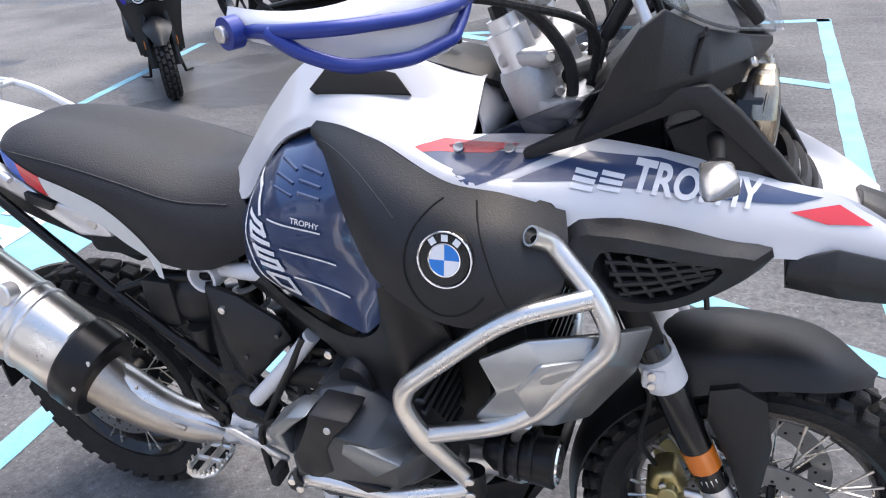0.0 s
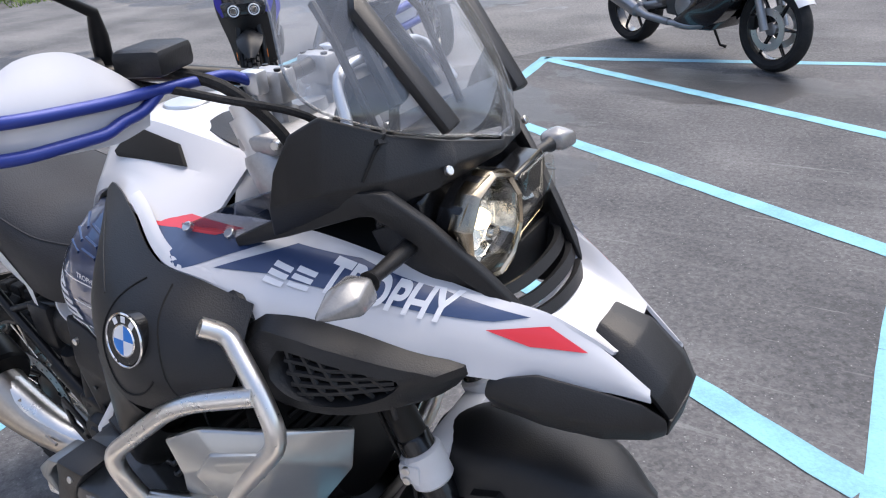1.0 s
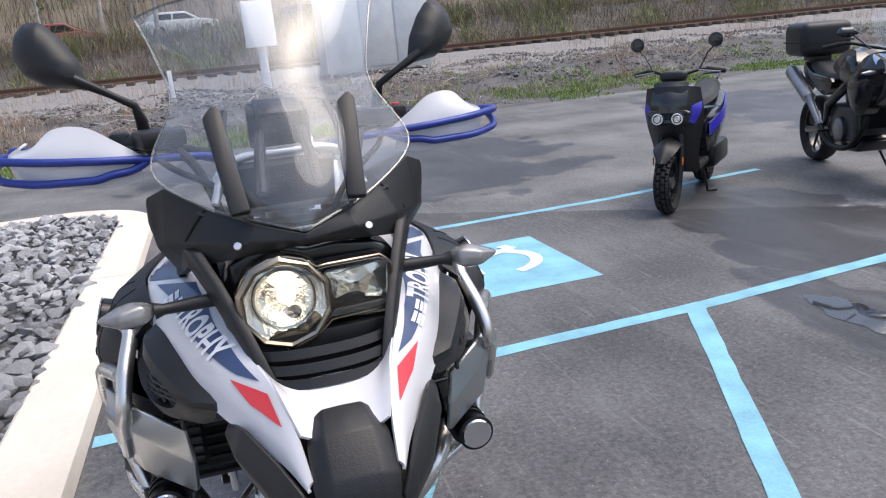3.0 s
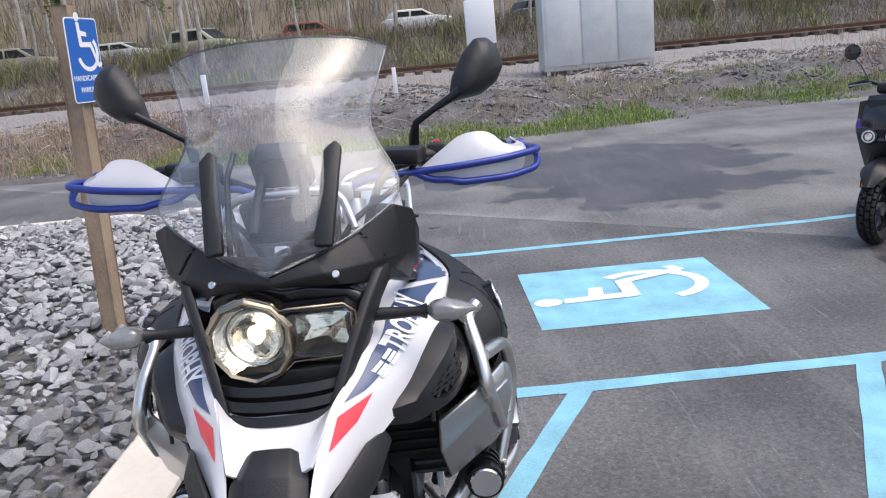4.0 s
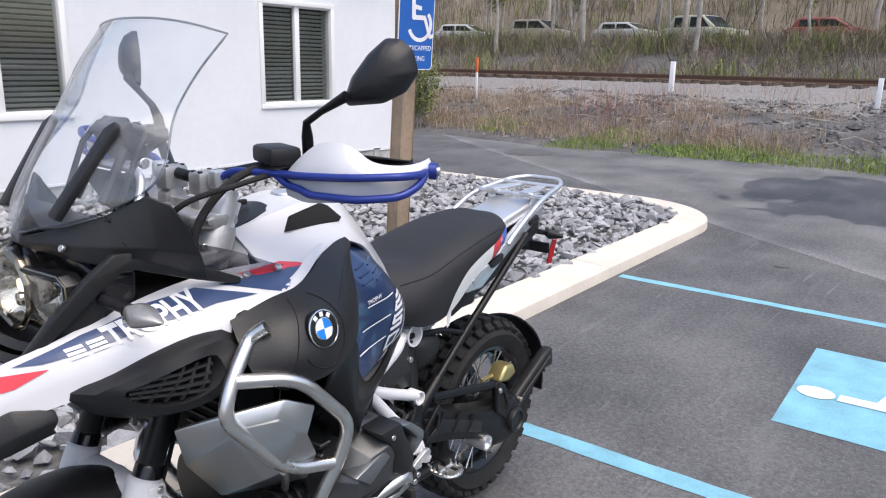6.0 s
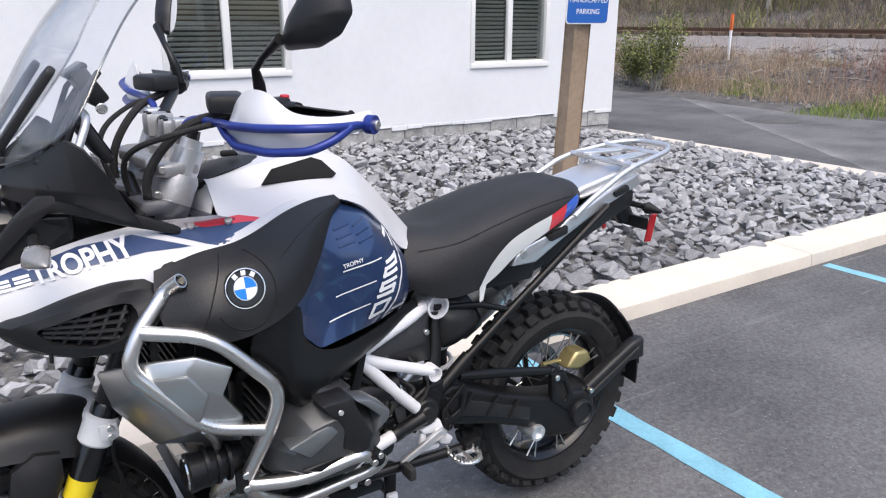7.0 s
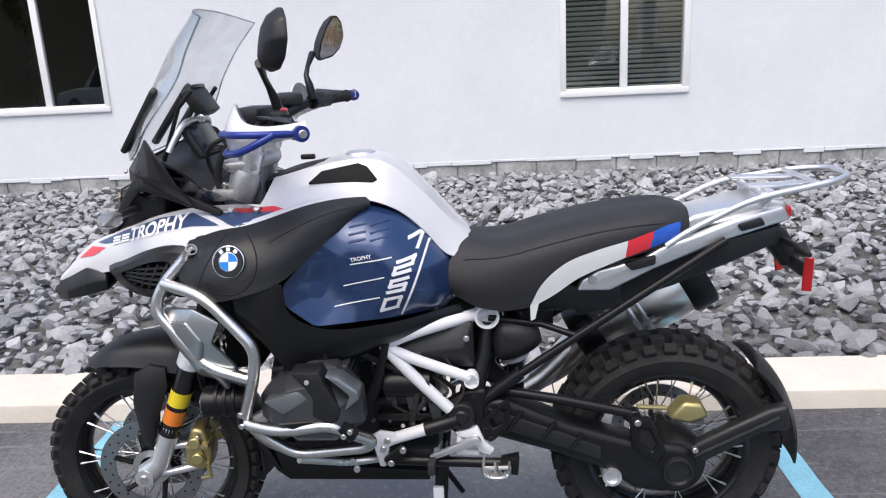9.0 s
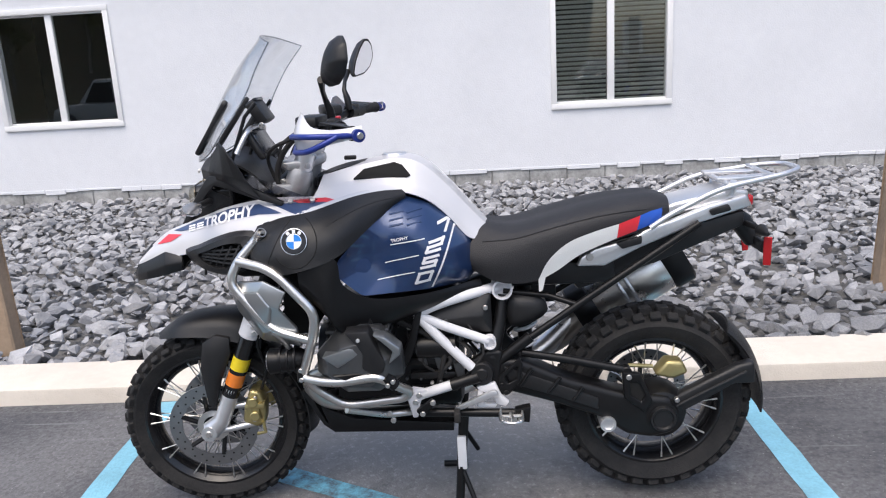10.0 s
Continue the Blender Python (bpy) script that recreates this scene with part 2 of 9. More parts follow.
def clear(name, tint=(1, 1, 1), rough=0.0, ior=1.45, glassy=1.0, haze=0.0):
    """Thin clear plastic or glass: mostly see-through, with real surface gloss."""
    mt = bpy.data.materials.new(name)
    mt.use_nodes = True
    N, L = mt.node_tree.nodes, mt.node_tree.links
    N.remove(N["Principled BSDF"])
    out = N["Material Output"]
    tr, gl, fr, mx = N.new("ShaderNodeBsdfTransparent"), N.new("ShaderNodeBsdfGlossy"), N.new("ShaderNodeLayerWeight"), N.new("ShaderNodeMixShader")
    tr.inputs[0].default_value = (*tint, 1)
    gl.inputs["Roughness"].default_value = rough
    fr.inputs[0].default_value = 0.5
    f0 = ((ior - 1) / (ior + 1)) ** 2
    pw, mul = N.new("ShaderNodeMath"), N.new("ShaderNodeMath")
    pw.operation, mul.operation = "POWER", "MULTIPLY_ADD"
    pw.inputs[1].default_value = 4.0
    L.new(fr.outputs["Facing"], pw.inputs[0])
    L.new(pw.outputs[0], mul.inputs[0])
    mul.inputs[1].default_value, mul.inputs[2].default_value = (1 - f0) * glassy * 0.8, f0 * glassy
    L.new(mul.outputs[0], mx.inputs[0])
    L.new(tr.outputs[0], mx.inputs[1])
    L.new(gl.outputs[0], mx.inputs[2])
    last = mx.outputs[0]
    if haze:
        df, m2 = N.new("ShaderNodeBsdfDiffuse"), N.new("ShaderNodeMixShader")
        df.inputs[0].default_value = (0.8, 0.82, 0.85, 1)
        nz, mr = N.new("ShaderNodeTexNoise"), N.new("ShaderNodeMapRange")
        nz.inputs["Scale"].default_value, nz.inputs["Detail"].default_value = 9, 4
        mr.inputs["From Min"].default_value, mr.inputs["From Max"].default_value = 0.3, 0.75
        mr.inputs["To Min"].default_value, mr.inputs["To Max"].default_value = haze * 0.4, haze * 1.6
        L.new(nz.outputs["Fac"], mr.inputs["Value"])
        L.new(mr.outputs[0], m2.inputs[0])
        L.new(last, m2.inputs[1])
        L.new(df.outputs[0], m2.inputs[2])
        last = m2.outputs[0]
    L.new(last, out.inputs[0])
    return mt


def asphalt_material():
    mt = material("asphalt", (0.066, 0.067, 0.071), 0.85, spot=(0.165, 0.163, 0.163), scale=0.9, amount=0.9, bump=0.4, bump_scale=110, fine=40)
    nt = mt.node_tree
    N, L = nt.nodes, nt.links
    b = N["Principled BSDF"]
    base = b.inputs["Base Color"].links[0].from_socket
    co = [n for n in N if n.type == "TEX_COORD"][0]
    soft = [n for n in N if n.type == "MAP_RANGE"][0]
    soft.inputs["From Min"].default_value, soft.inputs["From Max"].default_value = 0.6, 0.92
    # coarse stone speckle
    vo = N.new("ShaderNodeTexVoronoi")
    vo.inputs["Scale"].default_value = 95
    L.new(co.outputs["Object"], vo.inputs["Vector"])
    sp = N.new("ShaderNodeMapRange")
    sp.inputs["From Min"].default_value, sp.inputs["From Max"].default_value = 0.0, 1.0
    sp.inputs["To Min"].default_value, sp.inputs["To Max"].default_value = 0.72, 1.3
    L.new(vo.outputs["Color"], sp.inputs["Value"])
    m1 = N.new("ShaderNodeMix")
    m1.data_type, m1.blend_type = "RGBA", "MULTIPLY"
    m1.inputs["Factor"].default_value = 1
    L.new(base, m1.inputs["A"])
    L.new(sp.outputs[0], m1.inputs["B"])
    # damp patches, darker and glossier, with a ragged outline
    wet = N.new("ShaderNodeTexNoise")
    wet.inputs["Scale"].default_value, wet.inputs["Detail"].default_value, wet.inputs["Roughness"].default_value = 1.3, 8, 0.62
    L.new(co.outputs["Object"], wet.inputs["Vector"])
    near = None
    for cx, cy, rx, ry in ((-2.6, 3.7, 1.5, 0.6), (-1.9, 3.2, 0.45, 0.35), (-0.95, 2.75, 0.75, 0.3), (-0.2, 4.55, 1.0, 0.4), (-7.4, 2.4, 2.2, 1.6), (-9.2, 0.2, 1.8, 1.4), (-7.0, 8.5, 4.0, 1.5), (2.6, 1.2, 0.5, 0.8)):
        mp = N.new("ShaderNodeMapping")
        mp.vector_type = "TEXTURE"
        mp.inputs["Location"].default_value, mp.inputs["Scale"].default_value = (cx, cy, 0), (rx, ry, 1)
        L.new(co.outputs["Object"], mp.inputs["Vector"])
        ln = N.new("ShaderNodeVectorMath")
        ln.operation = "LENGTH"
        L.new(mp.outputs[0], ln.inputs[0])
        if near:
            mn_ = N.new("ShaderNodeMath")
            mn_.operation = "MINIMUM"
            L.new(near, mn_.inputs[0])
            L.new(ln.outputs["Value"], mn_.inputs[1])
            near = mn_.outputs[0]
        else:
            near = ln.outputs["Value"]
    ad = N.new("ShaderNodeMath")
    ad.operation, ad.inputs[1].default_value = "MULTIPLY_ADD", 2.6
    L.new(wet.outputs["Fac"], ad.inputs[0])
    L.new(near, ad.inputs[2])
    wr = N.new("ShaderNodeMapRange")
    wr.inputs["From Min"].default_value, wr.inputs["From Max"].default_value = 2.42, 2.3
    L.new(ad.outputs[0], wr.inputs["Value"])
    m2 = N.new("ShaderNodeMix")
    m2.data_type, m2.blend_type = "RGBA", "MULTIPLY"
    m2.inputs["B"].default_value = (0.42, 0.42, 0.44, 1)
    L.new(wr.outputs[0], m2.inputs["Factor"])
    L.new(m1.outputs["Result"], m2.inputs["A"])
    # a seam between the newer, darker asphalt of the bays and the older, paler lane
    wob = N.new("ShaderNodeTexNoise")
    wob.inputs["Scale"].default_value, wob.inputs["Detail"].default_value = 3.0, 5
    L.new(co.outputs["Object"], wob.inputs["Vector"])
    dot = N.new("ShaderNodeVectorMath")
    dot.operation = "DOT_PRODUCT"
    dot.inputs[1].default_value = (-0.81, 0.587, 0)
    L.new(co.outputs["Object"], dot.inputs[0])
    far = N.new("ShaderNodeMath")
    far.operation, far.inputs[1].default_value = "MULTIPLY_ADD", 0.1
    L.new(wob.outputs["Fac"], far.inputs[0])
    L.new(dot.outputs["Value"], far.inputs[2])
    age = N.new("ShaderNodeValToRGB")
    age.color_ramp.elements[0].position, age.color_ramp.elements[0].color = 0.0, (0.84, 0.84, 0.86, 1)
    age.color_ramp.elements[1].position, age.color_ramp.elements[1].color = 1.0, (1.1, 1.1, 1.09, 1)
    for at, c in ((0.44, 0.84), (0.47, 0.7), (0.5, 1.55), (0.62, 1.3), (0.75, 1.1)):
        age.color_ramp.elements.new(at).color = (c, c, c, 1)
    place = N.new("ShaderNodeMapRange")
    place.inputs["From Min"].default_value, place.inputs["From Max"].default_value = 4.13, 5.13
    L.new(far.outputs[0], place.inputs["Value"])
    L.new(place.outputs[0], age.inputs["Fac"])
    m3 = N.new("ShaderNodeMix")
    m3.data_type, m3.blend_type = "RGBA", "MULTIPLY"
    m3.inputs["Factor"].default_value = 1
    L.new(m2.outputs["Result"], m3.inputs["A"])
    L.new(age.outputs[0], m3.inputs["B"])
    # long scuffs and dusty smears of tyres, and small bright grit
    last = m3.outputs["Result"]
    for turn, size, lo, hi, pale in ((0.95, (0.9, 4.0, 1), 0.53, 0.76, 0.36), (0.35, (0.6, 7.0, 1), 0.58, 0.76, 0.3), (1.9, (1.2, 22.0, 1), 0.62, 0.7, 0.6)):
        sm = N.new("ShaderNodeMapping")
        sm.inputs["Rotation"].default_value, sm.inputs["Scale"].default_value = (0, 0, -turn), size
        L.new(co.outputs["Object"], sm.inputs["Vector"])
        sn = N.new("ShaderNodeTexNoise")
        sn.inputs["Scale"].default_value, sn.inputs["Detail"].default_value, sn.inputs["Roughness"].default_value = 1.0, 7, 0.6
        L.new(sm.outputs[0], sn.inputs["Vector"])
        sr = N.new("ShaderNodeMapRange")
        sr.inputs["From Min"].default_value, sr.inputs["From Max"].default_value, sr.inputs["To Max"].default_value = lo, hi, pale
        L.new(sn.outputs["Fac"], sr.inputs["Value"])
        mm = N.new("ShaderNodeMix")
        mm.data_type = "RGBA"
        mm.inputs["B"].default_value = (0.2, 0.2, 0.205, 1)
        L.new(sr.outputs[0], mm.inputs["Factor"])
        L.new(last, mm.inputs["A"])
        last = mm.outputs["Result"]
    dm = N.new("ShaderNodeMapping")
    dm.vector_type = "TEXTURE"
    dm.inputs["Location"].default_value, dm.inputs["Scale"].default_value = (0.0, -0.4, 0), (1.0, 0.62, 1)
    L.new(co.outputs["Object"], dm.inputs["Vector"])
    dl_ = N.new("ShaderNodeVectorMath")
    dl_.operation = "LENGTH"
    L.new(dm.outputs[0], dl_.inputs[0])
    dn = N.new("ShaderNodeTexNoise")
    dn.inputs["Scale"].default_value, dn.inputs["Detail"].default_value, dn.inputs["Roughness"].default_value = 7.0, 11, 0.78
    L.new(co.outputs["Object"], dn.inputs["Vector"])
    da = N.new("ShaderNodeMath")
    da.operation, da.inputs[1].default_value = "MULTIPLY_ADD", 2.2
    L.new(dn.outputs["Fac"], da.inputs[0])
    L.new(dl_.outputs["Value"], da.inputs[2])
    dr = N.new("ShaderNodeMapRange")
    dr.inputs["From Min"].default_value, dr.inputs["From Max"].default_value, dr.inputs["To Max"].default_value = 2.25, 1.55, 0.9
    L.new(da.outputs[0], dr.inputs["Value"])
    mm = N.new("ShaderNodeMix")
    mm.data_type = "RGBA"
    mm.inputs["B"].default_value = (0.225, 0.225, 0.226, 1)
    L.new(dr.outputs[0], mm.inputs["Factor"])
    L.new(last, mm.inputs["A"])
    last = mm.outputs["Result"]
    ck = N.new("ShaderNodeTexNoise")
    ck.inputs["Scale"].default_value, ck.inputs["Detail"].default_value, ck.inputs["Roughness"].default_value = 34, 9, 0.8
    L.new(co.outputs["Object"], ck.inputs["Vector"])
    cr = N.new("ShaderNodeMapRange")
    cr.inputs["From Min"].default_value, cr.inputs["From Max"].default_value = 0.53, 0.66
    L.new(ck.outputs["Fac"], cr.inputs["Value"])
    cm = N.new("ShaderNodeMath")
    cm.operation = "MULTIPLY"
    L.new(cr.outputs[0], cm.inputs[0])
    L.new(dr.outputs[0], cm.inputs[1])
    mm = N.new("ShaderNodeMix")
    mm.data_type = "RGBA"
    mm.inputs["B"].default_value = (0.4, 0.4, 0.4, 1)
    L.new(cm.outputs[0], mm.inputs["Factor"])
    L.new(last, mm.inputs["A"])
    last = mm.outputs["Result"]
    for many, most, pale in ((14, 0.06, 0.3), (31, 0.085, 0.36), (70, 0.11, 0.28)):
        gv = N.new("ShaderNodeTexVoronoi")
        gv.inputs["Scale"].default_value = many
        L.new(co.outputs["Object"], gv.inputs["Vector"])
        gr = N.new("ShaderNodeMapRange")
        gr.inputs["From Min"].default_value, gr.inputs["From Max"].default_value = most, most * 0.6
        gr.inputs["To Max"].default_value = 0.7
        L.new(gv.outputs["Distance"], gr.inputs["Value"])
        mm = N.new("ShaderNodeMix")
        mm.data_type = "RGBA"
        mm.inputs["B"].default_value = (pale, pale, pale * 0.98, 1)
        L.new(gr.outputs[0], mm.inputs["Factor"])
        L.new(last, mm.inputs["A"])
        last = mm.outputs["Result"]
    L.new(last, b.inputs["Base Color"])
    rr = N.new("ShaderNodeMapRange")
    rr.inputs["To Min"].default_value, rr.inputs["To Max"].default_value = 0.85, 0.42
    L.new(wr.outputs[0], rr.inputs["Value"])
    L.new(rr.outputs[0], b.inputs["Roughness"])
    return mt


ASPHALT = asphalt_material()
KERB = material("kerb_concrete", (0.62, 0.57, 0.5), 0.9, spot=(0.45, 0.41, 0.36), scale=3, amount=0.5, bump=0.25, bump_scale=120)
LINE = material("line_paint", (0.22, 0.5, 0.63), 0.7, spot=(0.13, 0.28, 0.35), scale=5, amount=0.8, bump=0.3, bump_scale=150, fine=90)
LINE_FADED = material("faded_line_paint", (0.16, 0.46, 0.6), 0.75, spot=(0.07, 0.075, 0.08), scale=22, amount=1.0, bump=0.3, fine=130)
SYMBOL = material("white_line_paint", (0.75, 0.78, 0.8), 0.7, spot=(0.4, 0.5, 0.55), scale=6, amount=0.5, bump=0.3, bump_scale=150)
STUCCO = material("white_stucco", (0.74, 0.755, 0.785), 0.92, spot=(0.63, 0.645, 0.675), scale=1.3, amount=0.5, bump=0.35, bump_scale=70)
BLOCK = material("foundation_block", (0.22, 0.22, 0.215), 0.95, spot=(0.55, 0.55, 0.54), scale=3.5, amount=0.9, bump=0.5, bump_scale=50)
TRIM = material("white_vinyl_trim", (0.8, 0.8, 0.8), 0.45, scale=6, amount=0.12)
BLIND = material("grey_blind", (0.46, 0.48, 0.46), 0.6, scale=5, amount=0.3)
DARK = material("room_shade", (0.02, 0.02, 0.022), 0.9)
PANE = clear("window_glass", (0.86, 0.88, 0.87), 0.0, 1.75)
ROCK = material("slate_rock", (0.235, 0.24, 0.255), 0.78, spot=(0.38, 0.38, 0.39), scale=9, amount=0.85, bump=0.8, bump_scale=50, random_tint=0.3)
SOIL = material("dark_stone_chips", (0.08, 0.078, 0.075), 0.95, spot=(0.17, 0.17, 0.17), scale=30, amount=0.9, bump=1.0, bump_scale=45)
WOOD = material("weathered_post_wood", (0.36, 0.27, 0.19), 0.85, spot=(0.19, 0.14, 0.1), scale=4, amount=0.8, bump=0.4, bump_scale=50)
SIGN_BLUE = material("sign_blue", (0.02, 0.12, 0.45), 0.4, scale=4, amount=0.2)
SIGN_WHITE = material("sign_white", (0.8, 0.8, 0.82), 0.4, scale=4, amount=0.1)
GALV = material("galvanised_steel", (0.66, 0.67, 0.68), 0.45, 0.35, spot=(0.5, 0.51, 0.52), scale=2.5, amount=0.7)
ORANGE = material("orange_paint", (0.75, 0.16, 0.04), 0.6)
GRASS = material("spring_grass", (0.17, 0.25, 0.05), 0.9, spot=(0.24, 0.25, 0.1), scale=3, amount=0.8, random_tint=0.4)
STRAW = material("dry_weeds", (0.42, 0.33, 0.235), 0.95, spot=(0.24, 0.16, 0.11), scale=1.5, amount=0.9, random_tint=0.45)
BALLAST = material("track_ballast", (0.25, 0.235, 0.225), 0.95, spot=(0.13, 0.122, 0.118), scale=9, amount=0.9, bump=1.0, bump_scale=14)
RUST = material("rusty_rail", (0.13, 0.075, 0.05), 0.7, 0.3, scale=8, amount=0.5)
TIE = material("old_sleeper", (0.09, 0.07, 0.055), 0.95, scale=5)
BARK = material("grey_bark", (0.42, 0.39, 0.35), 0.95, spot=(0.16, 0.145, 0.125), scale=3, amount=0.8)
TWIG = material("bare_twigs", (0.19, 0.155, 0.12), 0.95, random_tint=0.7)
LEAF = material("young_leaves", (0.17, 0.19, 0.06), 0.8, spot=(0.16, 0.18, 0.06), scale=2, amount=0.8, random_tint=0.4)


# ---- ground, lines, kerb ----
part("ground", ([(-400, -400, 0), (400, -400, 0), (400, 400, 0), (-400, 400, 0)], [(0, 1, 2, 3)]), ASPHALT, smooth=0)
tagged(bpy.data.objects["ground"], "dark grey asphalt parking lot with damp patches", "asphalt", kind="structure")


def stripe(name, a, b, w=0.1, mat=None, label="pale blue painted parking line on asphalt", z=0.003, ragged=0.004):
    """A painted band from a to b, with slightly wavering edges."""
    a, b = Vector((*a, z)), Vector((*b, z))
    d = (b - a).normalized()
    s = Vector((-d.y, d.x, 0)) * w / 2
    n = max(2, int((b - a).length / 0.12))
    v, f = [], []
    for i in range(n + 1):
        p = a.lerp(b, i / n)
        for k in (1, -1):
            v.append(tuple(p + s * k * (1 + random.uniform(-1, 1) * ragged / w * 2)))
    for i in range(n):
        f.append((2 * i, 2 * i + 1, 2 * i + 3, 2 * i + 2))
    return tagged(part(name, (v, f), mat or LINE, smooth=0), label, "line", "parking lines", kind="structure")


stripe("parking_line", (-1.3, -0.82), (-1.315, 0.7), 0.1)
stripe("parking_line", (-1.315, 0.7), (-1.36, 2.2), 0.1)
stripe("parking_line", (-1.36, 2.2), (-1.47, 3.6), 0.1)
stripe("parking_line", (-1.47, 3.6), (-1.66, 5.1), 0.1)
stripe("parking_line", (1.31, -0.82), (1.22, 1.6), 0.1)
stripe("parking_line", (1.22, 1.6), (1.26, 5.42), 0.1)
stripe("parking_line", (-1.66, 5.06), (1.3, 5.38), 0.09)
stripe("parking_line", (-1.29, 0.81), (-0.45, 0.4), 0.1, z=0.0035)
stripe("parking_line", (-0.45, 0.4), (0.72, -0.2), 0.1, LINE_FADED, "worn pale blue hatch line on asphalt", z=0.0035)
stripe("parking_line", (-1.36, 2.15), (1.2, 0.905), 0.1, z=0.0035)
stripe("parking_line", (-1.47, 3.58), (1.19, 2.31), 0.1, z=0.0035)
stripe("parking_line", (-1.64, 5.03), (1.2, 3.68), 0.1, z=0.0035)
stripe("parking_line", (-3.86, -0.8), (-3.875, 0.5), 0.085)
stripe("parking_line", (-3.875, 0.5), (-3.93, 3.0), 0.085)
stripe("parking_line", (-3.93, 3.0), (-4.11, 4.78), 0.085)

v4 = [(-3.19, 0.69, 0.003), (-3.21, 2.0, 0.003), (-2.09, 2.01, 0.003), (-2.075, 0.725, 0.003)]
tagged(part("parking_symbol_square", (v4, [(0, 1, 2, 3)]), LINE, smooth=0), "pale blue painted square on the asphalt", "symbol", kind="structure")


def arc_band(c, r, w, a0, a1, z, n=18):
    v, f = [], []
    for i in range(n + 1):
        a = radians(a0 + (a1 - a0) * i / n)
        for q in (r - w / 2, r + w / 2):
            v.append((c[0] + q * math.cos(a), c[1] + q * math.sin(a), z))
    for i in range(n):
        f.append((2 * i, 2 * i + 1, 2 * i + 3, 2 * i + 2))
    return v, f


def flat(outline, z):
    return [(x, y, z) for x, y in outline], [tuple(range(len(outline)))]


def wheelchair(to, z, name, mat, parent=None, kind="structure"):
    """A seated figure on a wheel, as flat paint; to() turns the drawing's (right, up) into the plane."""
    pieces = [arc_band((0.08, -0.1), 0.26, 0.07, -160, 45, z), arc_band((-0.1, 0.44), 0.035, 0.07, 0, 360, z),
              flat([(-0.14, 0.36), (-0.06, 0.36), (-0.03, 0.0), (-0.12, 0.0)], z),
              flat([(-0.08, 0.24), (0.1, 0.21), (0.1, 0.14), (-0.08, 0.16)], z),
              flat([(-0.11, 0.06), (0.2, 0.06), (0.2, -0.02), (-0.11, -0.02)], z),
              flat([(0.14, 0.02), (0.21, 0.03), (0.36, -0.3), (0.29, -0.32)], z),
              flat([(0.3, -0.28), (0.4, -0.24), (0.42, -0.3), (0.32, -0.34)], z)]
    pieces = [([(x, y, h + 0.0006 * k) for x, y, h in v], f) for k, (v, f) in enumerate(pieces)]
    v, f = join(*pieces)
    return part(name, ([to(p) for p in v], f), mat, parent, smooth=0)


sym = wheelchair(lambda p: (-2.63 - p[0] * 1.05, 1.37 - p[1] * 1.25, p[2]), 0.006, "parking_symbol", SYMBOL)
tagged(sym, "white painted wheelchair symbol on the asphalt", "symbol", kind="structure")

KH, KW = 0.082, 0.33


def kerb_run(path, name="kerb"):
    """A rounded kerb swept along its outer foot; the body lies to the right of the path's way."""
    prof = [(0.0, -0.05), (0.008, KH - 0.016), (0.012, KH - 0.006), (0.022, KH), (KW - 0.02, KH + 0.012), (KW, KH), (KW, -0.05)]
    P = [Vector((*p, 0)) for p in path]
    v, f, n = [], [], len(prof)
    for i, p in enumerate(P):
        d = (P[min(i + 1, len(P) - 1)] - P[max(i - 1, 0)]).normalized()
        s = Vector((d.y, -d.x, 0))
        v += [tuple(p + s * a + Vector((0, 0, h))) for a, h in prof]
    for i in range(len(P) - 1):
        for k in range(n - 1):
            f.append((i * n + k, i * n + k + 1, (i + 1) * n + k + 1, (i + 1) * n + k))
    f += [tuple(range(n)), tuple((len(P) - 1) * n + k for k in range(n))]
    return tagged(part(name, (v, f), KERB, smooth=30), "cream coloured concrete kerb round the rock bed", "kerb", "kerb sections", kind="structure")


KY = -0.83
xs = [9.0, 5.97, 2.73, -0.51, -3.75, -5.75]
for a, b in zip(xs, xs[1:]):
    # the way runs towards +x so that the body lies on the building's side
    kerb_run([(b + 0.003 + (a - b - 0.006) * k / 8, KY) for k in range(9)])
arc = [(-5.75 - 1.15 * math.sin(radians(t)), KY - 1.15 + 1.15 * math.cos(radians(t))) for t in range(90, -1, -6)]
kerb_run(arc)
kerb_run([(-6.9, -5.8 + 0.3 * k) for k in range(13)] + [(-6.9, -1.98)])


# ---- rock bed ----
def bed_z(x, y):
    u = max(0.0, min(1.0, (-1.15 - y) / 4.2))
    return 0.05 + 0.19 * u**0.85 * max(0.0, min(1.0, (x + 6.75) / 1.3))


def in_bed(x, y):
    if y > -1.13 or y < -5.38 or x > 7.4 or x < -6.62:
        return False
    return not (x < -5.75 and y > -1.98 and math.hypot(x + 5.75, y + 1.98) > 0.85)


nx, ny = 60, 20
v = [(-6.65 + 14.2 * i / nx, -1.12 - 4.35 * j / ny, 0) for i in range(nx + 1) for j in range(ny + 1)]
v = [(x if y < -2 or x > -5.7 else max(x, -5.75 - math.sqrt(max(0.0, 0.85**2 - (y + 1.98) ** 2))), y, bed_z(x, y) - 0.03) for x, y, z in v]
f = [(i * (ny + 1) + j, (i + 1) * (ny + 1) + j, (i + 1) * (ny + 1) + j + 1, i * (ny + 1) + j + 1) for i in range(nx) for j in range(ny)]
rock_bed = tagged(part("rock_bed", (v, f), SOIL), "bed of loose grey slate rocks beside the building", "rocks", kind="structure")

